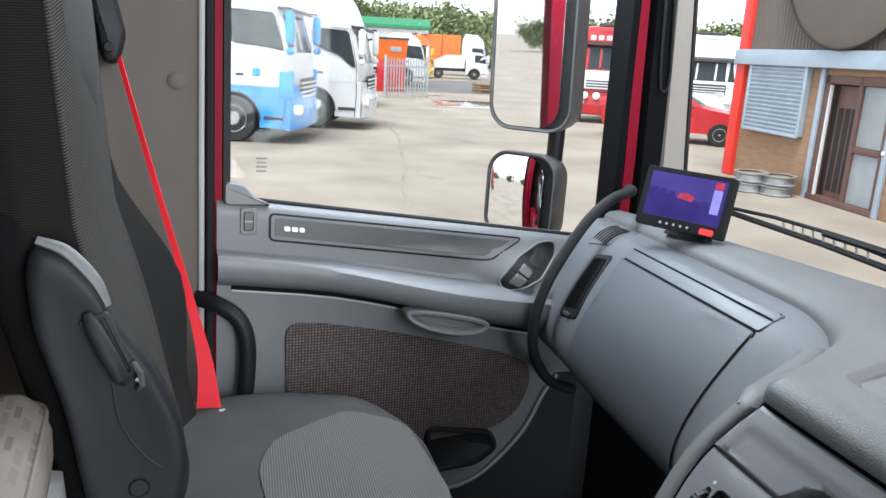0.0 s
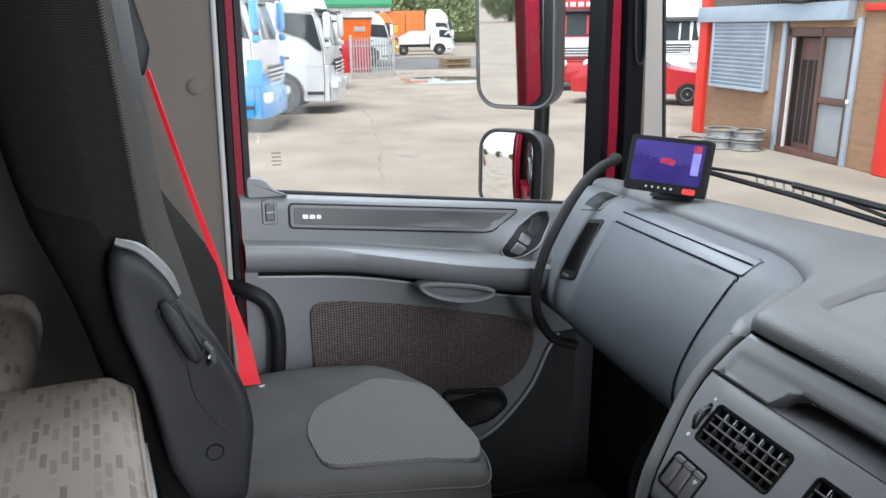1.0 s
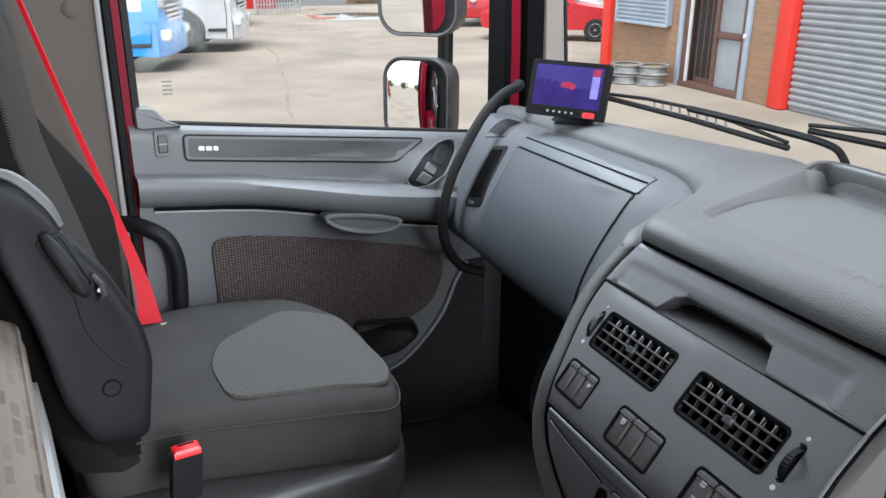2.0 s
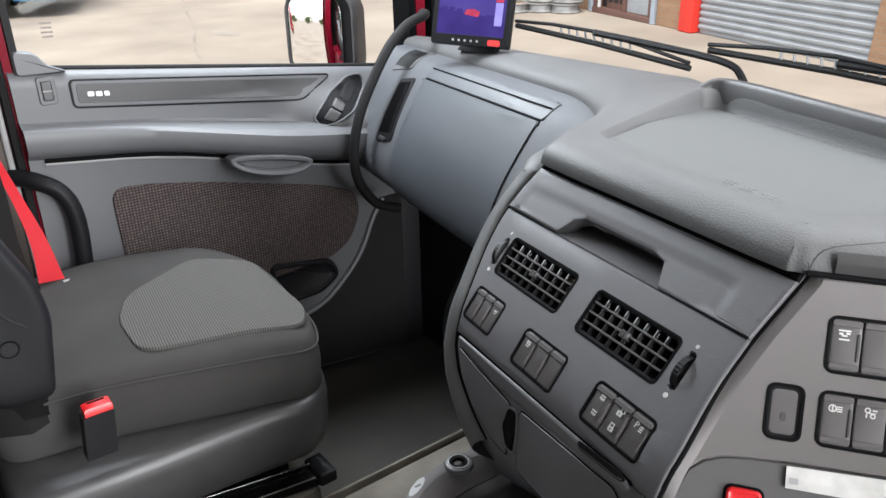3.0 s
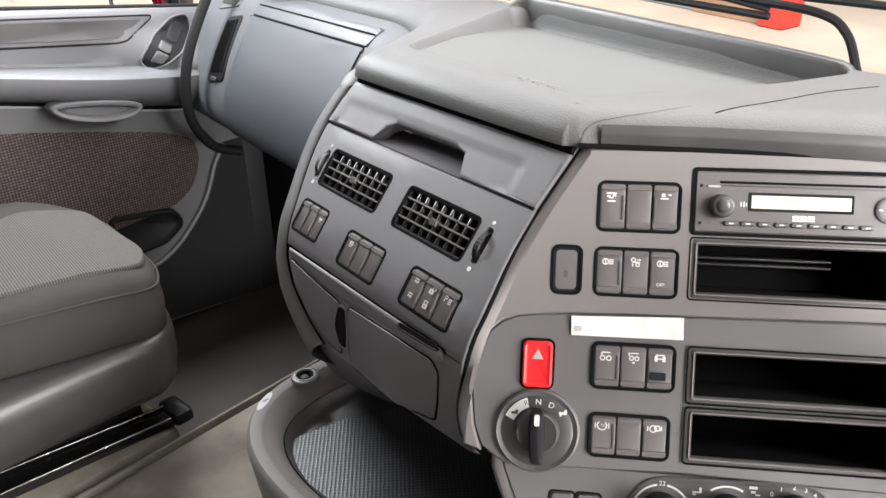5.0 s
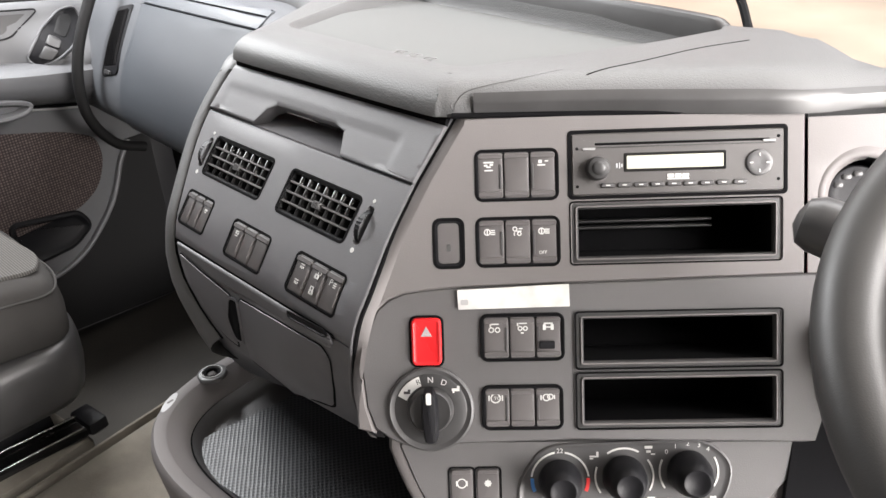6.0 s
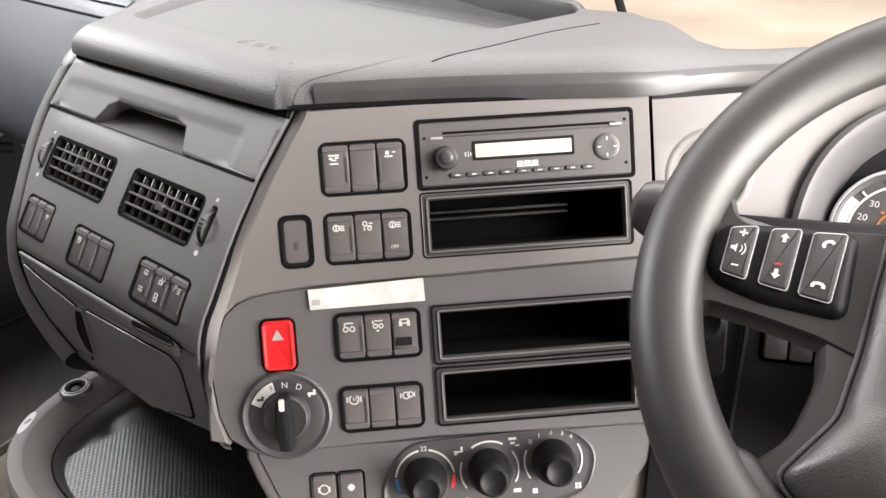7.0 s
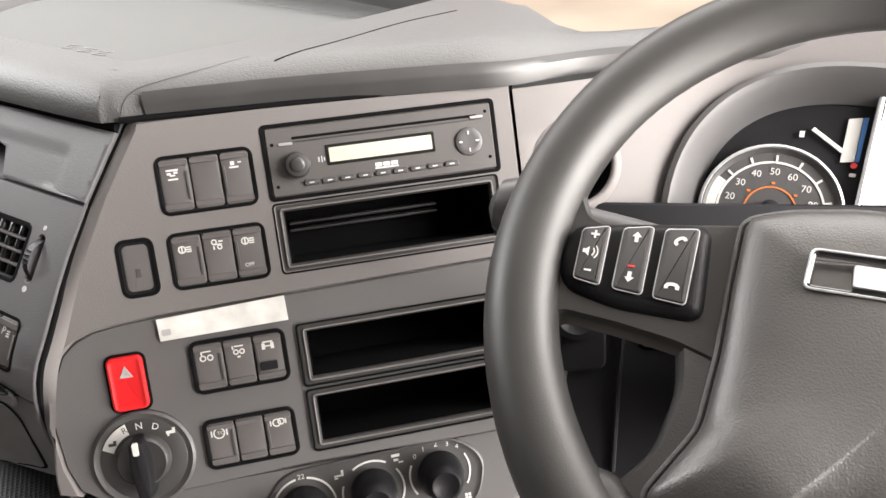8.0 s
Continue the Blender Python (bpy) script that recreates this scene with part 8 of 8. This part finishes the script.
def lorry(pos, heading, upper, lower, label, top=3.3, length=2.3, tall=0.35, tail=True, tail_mat=None, stripe=None, swoop=0.0, band=1.25, lift=0.0, size=1.0, load_top=2.0, ramp=False):
    """A cab-over lorry; its own axes: x ahead, y left."""
    m = Matrix.Translation(pos) @ Matrix.Rotation(radians(heading), 4, "Z") @ Matrix.Scale(size, 4)
    t = thing("lorry", (0, 0, 0), label, "lorry", "parked lorries", m=m)
    nose = lambda y: -0.20 * (abs(y) / 1.25) ** 4
    prof = soft([(-length, band - 0.02), (-length, top - 0.1), (-length + 0.25, top + tall), (-0.95, top + tall * 0.85), (-0.50, top - 0.15), (-0.26, 2.35 + lift), (-0.05, 1.50 + lift), (-0.02, band - 0.02)], 0.14, 4)
    rows = []
    for y in (-1.245, -1.22, -1.12, -0.85, -0.4, 0.4, 0.85, 1.12, 1.22, 1.245):
        sink = 0.16 * max(0.0, (abs(y) - 0.9) / 0.345) ** 3
        rows.append([(x + (nose(y) if x > -1.2 else 0), y * (1 - 0.06 * smoothstep(2.3, top + 0.3, z)), z - (sink if z > top - 0.3 else 0)) for x, z in prof])
    part("cab", loft(rows, True, True), upper, t)
    # lower sides with the wheel arch cut out, and the curved front apron
    arch = [(-1.42 + 0.60 * math.cos(a), 0.50 + 0.60 * math.sin(a)) for a in [math.pi * k / 14 for k in range(15)]]
    side = [(-length, 0.50), (-2.02, 0.50)] + arch[::-1] + [(-0.82, 0.36), (-0.16, 0.34), (-0.14, band), (-length, band)]
    for s in (-1, 1):
        part("side_skirt", sheet(side, [], lambda a, b, d, s=s: Vector((a, s * (1.245 + d), b)), 0.30, 0.02), lower, t)
        part("arch_lip", tube([(a, s * 1.25, b) for a, b in arch], 0.022, 6), E["trimd"], t)
        part("side_step", box(-0.74, s * 1.25 - 0.02, 0.52, -0.30, s * 1.25 + 0.02, 0.60, 0.01), E["trimd"], t)
        part("skirt_seam", tube([(-0.30, s * 1.251, 0.36), (-0.26, s * 1.251, 0.9), (-0.27, s * 1.251, band)], 0.010, 5), E["trimd"], t)
    part("front_apron", loft([[(nose(y) + dx, y, z) for y in (-1.245, -1.2, -1.1, -0.8, -0.4, 0, 0.4, 0.8, 1.1, 1.2, 1.245)] for z, dx in ((0.30, -0.02), (0.34, 0.07), (0.60, 0.09), (0.86, 0.07), (0.92, 0.02), (band + 0.01, 0.0))]), lower, t)
    part("engine_bay", box(-length, -0.85, 0.45, -0.20, 0.85, 1.15, 0.04), E["trimd"], t)
    part("windscreen", loft([[(nose(y) - 0.06 - 0.21 * (z - 1.5) / 0.85 + 0.014, y * (1 - 0.03 * (z - 1.5)), z + lift) for y in (-1.14, -0.95, -0.6, 0, 0.6, 0.95, 1.14)] for z in (1.55, 1.8, 2.05, 2.32)]), E["window"], t)
    part("sun_visor", loft([[(nose(y) - 0.30, y, 2.50 + lift), (nose(y) - 0.06, y, 2.42 + lift), (nose(y) - 0.05, y, 2.36 + lift), (nose(y) - 0.28, y, 2.42 + lift)] for y in (-1.16, -0.8, 0, 0.8, 1.16)], True, True), E["trimd"], t)
    part("grille", loft([[(nose(y) + 0.012, y, z) for y in (-0.85, -0.4, 0, 0.4, 0.85)] for z in (0.98, 1.42)]), E["trimd"], t)
    for k in range(4):
        part("grille_bar", box(-0.02, -0.82, 1.0 + 0.1 * k, 0.035, 0.82, 1.04 + 0.1 * k, 0.012), upper, t)
    part("roof_marker", box(-0.75, -0.55, top + tall * 0.85 - 0.02, -0.62, 0.55, top + tall * 0.85 + 0.10, 0.03), E["trimd"], t)
    for s in (-1, 1):
        part("headlamp", box(-0.13, s * 1.0 - 0.19, 0.63, 0.085, s * 1.0 + 0.19, 0.86, 0.05), E["lamp"], t)
        glass_l = soft([(-1.42, 1.72 + swoop), (-0.72, 1.66 + swoop * 0.3), (-0.42, 1.62 - swoop * 0.6), (-0.30, 1.58 - swoop * 0.6), (-0.50, 2.34), (-1.42, 2.40)], 0.08)
        part("side_window", sheet(glass_l, [], lambda a, b, d, s=s: Vector((a, s * (1.252 - 0.10 * smoothstep(2.0, 3.3, b) + d), b + lift)), 0.02, 0.006), E["window"], t)
        part("window_surround", tube([(a, s * (1.253 - 0.10 * smoothstep(2.0, 3.3, b)), b + lift) for a, b in glass_l], 0.014, 5, True), E["trimd"], t)
        part("mirror", box(-0.20, s * 1.44 - 0.11, 1.72 + lift, -0.02, s * 1.44 + 0.11, 2.40 + lift, 0.06), stripe or lower, t)
        part("mirror", box(-0.18, s * 1.44 - 0.11, 1.50 + lift, -0.02, s * 1.44 + 0.11, 1.66 + lift, 0.05), stripe or lower, t)
        part("mirror_arm", tube([(-0.30, s * 1.20, 2.44 + lift), (-0.10, s * 1.36, 2.46 + lift), (-0.10, s * 1.44, 2.38 + lift)], 0.022, 6), E["trimd"], t)
        part("wheel_well", box(-2.02, s * 0.80 - 0.10, 0.42, -0.82, s * 0.80 + 0.10, 1.12, 0.05), E["trimd"], t)
        road_wheel(t, -1.42, s * 1.08, 0.51, side=-s)
        part("door_seam", tube([(-0.28, s * 1.248, band), (-0.27, s * 1.251, 1.50 + lift), (-0.46, s * 1.225, 2.40 + lift), (-1.46, s * 1.22, 2.46 + lift), (-1.48, s * 1.25, band)], 0.009, 5), E["trimd"], t)
        part("door_handle", box(-1.34, s * 1.25 - 0.02, 1.44, -1.16, s * 1.25 + 0.02, 1.50, 0.01), E["trimd"], t)
        if stripe:
            part("colour_panel", box(-0.40, s * 1.235 - 0.03, 1.0, -0.06, s * 1.235 + 0.03, 1.58, 0.03), stripe, t)
    if tail:
        part("chassis", box(-6.2, -0.45, 0.75, -length + 0.1, 0.45, 1.0, 0.03), E["trimd"], t)
        for s in (-1, 1):
            road_wheel(t, -5.0, s * 1.0, side=-s)
        if tail_mat and ramp:
            part("load_deck", loft([[(x, y, z) for x, z in ((-6.8, 1.0), (-6.75, 1.12), (-4.3, 2.30), (-length - 0.15, 2.30), (-length - 0.15, 1.05))] for y in (-1.22, 1.22)], True, True), tail_mat, t, "sloping recovery deck")
        elif tail_mat:
            part("load_body", box(-6.8, -1.25, 1.05, -length - 0.15, 1.25, load_top, 0.05), tail_mat, t)
            for k in range(7):
                part("body_rib", box(-6.5 + 0.6 * k, -1.29, 1.10, -6.42 + 0.6 * k, -1.24, load_top - 0.05, 0.01), E["trimd"] if k % 3 == 1 else tail_mat, t)
    return t


bl_ = lorry((-17.76, 4.12, 0), 66, E["white"], E["blue"], "white and blue lorry tractor parked at the yard's edge", 3.65, stripe=E["blue"], lift=0.42)
part("door_emblem", box(-0.98, -1.262, 1.44, -0.80, -1.245, 1.62, 0.01), E["blue"], bl_)
lorry((-20.72, 6.55, 0), 66, E["white"], E["white"], "plain white lorry tractor with a tall roof", 3.35, tall=0.55, swoop=0.25, lift=0.2)
lorry((-28.5, 9.0, 0), 72, E["white"], E["white"], "small white lorry parked behind the others", 2.55, tall=0.1)
rl_ = lorry((-22.5, 15.6, 0), -35, E["vred"], E["vred"], "red and white lorry facing the yard", 3.0, stripe=E["white"], lift=0.30)
part("front_panel", box(-0.03, -1.12, 1.17, 0.060, 1.12, 1.80, 0.03), E["white"], rl_, "white front panel")
for k in range(3):
    part("grille_slot", box(0.05, -0.80, 1.24 + 0.09 * k, 0.066, 0.80, 1.29 + 0.09 * k, 0.006), E["trimd"], rl_)
part("name_board", box(-0.36, -1.0, 2.74, -0.14, 1.0, 3.04, 0.02), E["vred"], rl_, "red sign board above the windscreen")
for k in range(6):
    part("sign_bar", box(-0.145, -0.78 + 0.27 * k, 2.82, -0.128, -0.60 + 0.27 * k, 2.97, 0.004), E["white"], rl_)
for y in (-0.8, -0.4, 0.4, 0.8):
    part("spot_lamp", stack(disc(y, 0.95, 0.13, 16), lambda a, b, d: Vector((0.14 + d, a, b)), [(0, 0), (0, 0.05), (-0.03, 0.07)]), E["lamp"], rl_)
lorry((-25.5, 22.3, 0), -45, E["white"], E["white"], "white lorry tractor beyond the red car", 3.1)
lorry((-28.4, 23.6, 0), -45, E["white"], E["white"], "white lorry tractor with dark grille", 3.2)
lorry((-45.0, 17.3, 0), 80, E["white"], E["white"], "white lorry behind the palisade fence", 2.9, tall=0.2, tail_mat=E["white"])
lorry((-58.9, 28.3, 0), 68, E["white"], E["white"], "white flatbed recovery lorry with a sloping deck", 2.6, tall=0.05, tail_mat=E["white"], size=0.83, ramp=True)
lorry((-57.5, 22.8, 0), 66, E["orange"], E["yellow"], "orange and yellow gritting lorry far across the yard", 3.0, tail_mat=E["orange"])
lorry((-67.5, 32.3, 0), 66, E["white"], E["trimd"], "white tipper lorry with an orange body far across the yard", 3.2, tail_mat=E["orange"], load_top=3.4, size=1.08)
lorry((-9.0, -18.0, 0), 80, E["vred"], E["vred"], "red lorry tractor parked further back", 3.1)
lorry((-13.0, -22.0, 0), 80, E["white"], E["green"], "white and green lorry parked further back", 2.9)


def car(pos, heading, label):
    m = Matrix.Translation(pos) @ Matrix.Rotation(radians(heading), 4, "Z")
    t = thing("car", (0, 0, 0), label, "car", m=m)
    prof = soft([(-2.0, 0.35), (-2.05, 0.85), (-1.75, 1.0), (-1.2, 1.42), (0.0, 1.46), (0.75, 1.02), (1.75, 0.86), (2.0, 0.65), (1.95, 0.30)], 0.15, 4)
    part("body", loft([[(x, y, z if z < 0.95 else 0.95 + (z - 0.95) * k) for x, z in prof] for y, k in ((-0.86, 0.7), (-0.82, 0.96), (-0.6, 1.0), (0.6, 1.0), (0.82, 0.96), (0.86, 0.7))], True, True), E["vred"], t)
    for s in (-1, 1):
        part("side_glass", sheet(soft([(-1.35, 1.0), (0.55, 1.0), (-0.05, 1.33), (-1.1, 1.33)], 0.06), [], lambda a, b, d, s=s: Vector((a, s * (0.865 - 0.12 * (b - 1.0) + d), b)), 0.02, 0.005), E["window"], t)
        for x in (-1.25, 1.25):
            road_wheel(t, x, s * 0.78, 0.32, 0.22, -s)
    part("windscreen", loft([[(0.72 - 0.62 * k, y * (1 - 0.15 * k), 1.05 + 0.37 * k) for y in (-0.7, 0, 0.7)] for k in (0, 0.5, 1)]), E["window"], t)
    return t


car((-18.0, 14.95, 0), 47, "red hatchback parked beyond the workshop corner")

# ---- orange hopper behind the fence ----
hop = thing("hopper", (0, 0, 0), "orange and red steel hopper standing behind the fence", "hopper", m=Matrix.Translation((-38.4, 12.95, 0)) @ Matrix.Rotation(radians(-19), 4, "Z"))
part("base", loft([[(x, y, z) for x, y in ((0.55 * k, -0.72 * k), (0.55 * k, 0.72 * k), (-0.55 * k, 0.72 * k), (-0.55 * k, -0.72 * k))] for z, k in ((0, 0.95), (0.1, 1.0), (1.55, 1.0), (1.6, 0.97))], True, True), E["vred"], hop, "red lower part")
part("bin", loft([[(x, y, z) for x, y in ((0.62 * k, -0.82 * k), (0.62 * k, 0.82 * k), (-0.62 * k, 0.82 * k), (-0.62 * k, -0.82 * k))] for z, k in ((1.58, 0.88), (1.62, 0.92), (2.45, 1.0), (2.62, 1.06), (2.68, 1.04))], True, True), E["orange"], hop, "orange upper bin")
part("plate", box(0.60, -0.05, 2.02, 0.635, 0.50, 2.26, 0.01), E["grey"], hop)
part("rim_bar", box(-0.68, -0.9, 2.62, 0.70, 0.9, 2.72, 0.03), E["trimd"], hop)

# ---- palisade fence ----
fc = thing("palisade_fence", (-33, 11.5, 0), "galvanised palisade fence with pointed pales", "fence", m=ID)
fdir = Vector((-0.3, 0.95, 0)).normalized()
f0 = Vector((-33.6, 11.1, 0))
for k in range(16):
    c = f0 + fdir * 0.16 * k
    bm = loft([[(c.x - 0.012, c.y - 0.035 * w_, z), (c.x + 0.012, c.y - 0.02 * w_, z), (c.x + 0.012, c.y + 0.02 * w_, z), (c.x - 0.012, c.y + 0.035 * w_, z)] for z, w_ in ((0.05, 1), (1.68, 1), (1.8, 0.15))], True, True)
    part("pale", bm, E["fence"], fc)
for z in (0.4, 1.4):
    part("rail", tube([f0 + Vector((-0.03, 0, z)), f0 + fdir * 2.45 + Vector((-0.03, 0, z))], 0.03, 6), E["fence"], fc)
for k in (0, 1):
    c = f0 + fdir * 2.45 * k
    part("post", box(c.x - 0.06, c.y - 0.05, 0, c.x + 0.04, c.y + 0.05, 1.9, 0.01), E["fence"], fc)

# ---- sheds, pallets and trees at the far side ----
cont = thing("container", (0, 0, 0), "long green steel shed with a shallow roof", "shed", m=Matrix.Translation((-71, 23.5, 0)) @ Matrix.Rotation(radians(72), 4, "Z"))
cb = bmesh.new()
for k in range(42):
    x = -9 + 0.3 * k
    loft([[(x, -1.25, z), (x + 0.1, -1.3, z), (x + 0.2, -1.3, z), (x + 0.3, -1.25, z)] for z in (0.0, 4.2)], bm=cb)
part("ribbed_side", cb, E["white"], cont)
part("roof", loft([[(-9.3, -1.6, 4.1), (-9.3, 0.5, 5.0), (-9.3, 3.0, 4.1)], [(3.8, -1.6, 4.1), (3.8, 0.5, 5.0), (3.8, 3.0, 4.1)]]), E["green"], cont, "green roof")
part("gutter", box(-9.3, -1.65, 4.0, 3.8, -1.55, 4.35, 0.03), E["green"], cont)
pal = thing("pallet_stack", (-39.6, 19.1, 0), "untidy stack of weathered pallets and scrap", "pallets", m=ID)
for k in range(4):
    part("pallet", box(-40.2 + 0.06 * (k % 3), 18.4, 0.14 * k, -39.0 + 0.05 * (k % 2), 19.9, 0.14 * k + 0.11, 0.02), E["wood"], pal)


def tree(x, y, h, r, seed):
    g = random.Random(seed)
    t = thing("tree", (x, y, 0), "leafy broad tree at the far edge of the yard", "tree", "trees behind the yard", m=ID)
    tr = tube([(x, y, 0), (x + 0.2, y, h * 0.3), (x, y + 0.2, h * 0.6)], [r * 0.08, r * 0.06, r * 0.03], 7)
    for k in range(5):
        a = 2 * math.pi * k / 5 + g.random()
        tube([(x, y, h * (0.25 + 0.06 * k)), (x + r * 0.35 * math.cos(a), y + r * 0.35 * math.sin(a), h * (0.45 + 0.06 * k)), (x + r * 0.7 * math.cos(a), y + r * 0.7 * math.sin(a), h * (0.58 + 0.06 * k))], [r * 0.035, r * 0.025, r * 0.01], 5, bm=tr)
    part("trunk", tr, E["bark"], t)
    vs, fs = [], []
    clumps = [(Vector((g.gauss(0, 0.42) * r, g.gauss(0, 0.42) * r, h * (0.28 + 0.62 * g.random()))), r * (0.18 + 0.22 * g.random())) for _ in range(26)]
    for c, cr in clumps:
        for _ in range(110):
            d = Vector((g.gauss(0, 1), g.gauss(0, 1), g.gauss(0, 0.8))).normalized() * cr * (0.5 + 0.6 * g.random())
            p = Vector((x, y, 0)) + c + d
            u = Vector((g.gauss(0, 1), g.gauss(0, 1), g.gauss(0, 1))).normalized() * r * 0.055
            w = u.orthogonal().normalized() * r * 0.04
            i = len(vs)
            vs += [p - u, p + w, p + u, p - w]
            fs.append((i, i + 1, i + 2, i + 3))
    me = bpy.data.meshes.new("crown")
    me.from_pydata([tuple(v) for v in vs], [], fs)
    me.materials.append(E["leaf"])
    part("crown", me, E["leaf"], t)


tg = random.Random(11)
for k in range(30):
    ang = 92 + 96 * k / 29
    d = 92 + 16 * tg.random()
    tree(d * math.cos(radians(ang)), d * math.sin(radians(ang)), 4.6 + 3.4 * smoothstep(149, 163, ang) + 1.2 * tg.random(), 3.6 + 1.2 * tg.random(), 100 + k)
for k in range(8):
    a = radians(245 + 60 * k / 7)
    tree(105 * math.cos(a), 105 * math.sin(a), 3.6 + 1.2 * tg.random(), 4.0, 200 + k)
for k in range(34):
    a = radians(95 + 92 * (k + 0.5 * tg.random()) / 33)
    d = 118 + 14 * tg.random()
    tree(d * math.cos(a), d * math.sin(a), 7.4 + 2.2 * tg.random(), 5.2 + 1.6 * tg.random(), 300 + k)
gv = bmesh.new()
for k in range(40):
    a0, a1 = radians(85 + 2.8 * k), radians(85 + 2.8 * (k + 1))
    loft([[(115 * math.cos(a), 115 * math.sin(a), 0), (113 * math.cos(a), 113 * math.sin(a), 1.8 + 0.5 * math.sin(k * 1.7 + i)), (118 * math.cos(a), 118 * math.sin(a), 2.6 + 0.6 * math.sin(k * 2.3 + i))] for i, a in enumerate((a0, a1))], bm=gv)
solo("far_hedge", gv, E["leaf"], "distant belt of hedge and scrub behind the trees", "hedge", kind="stuff", m=ID)
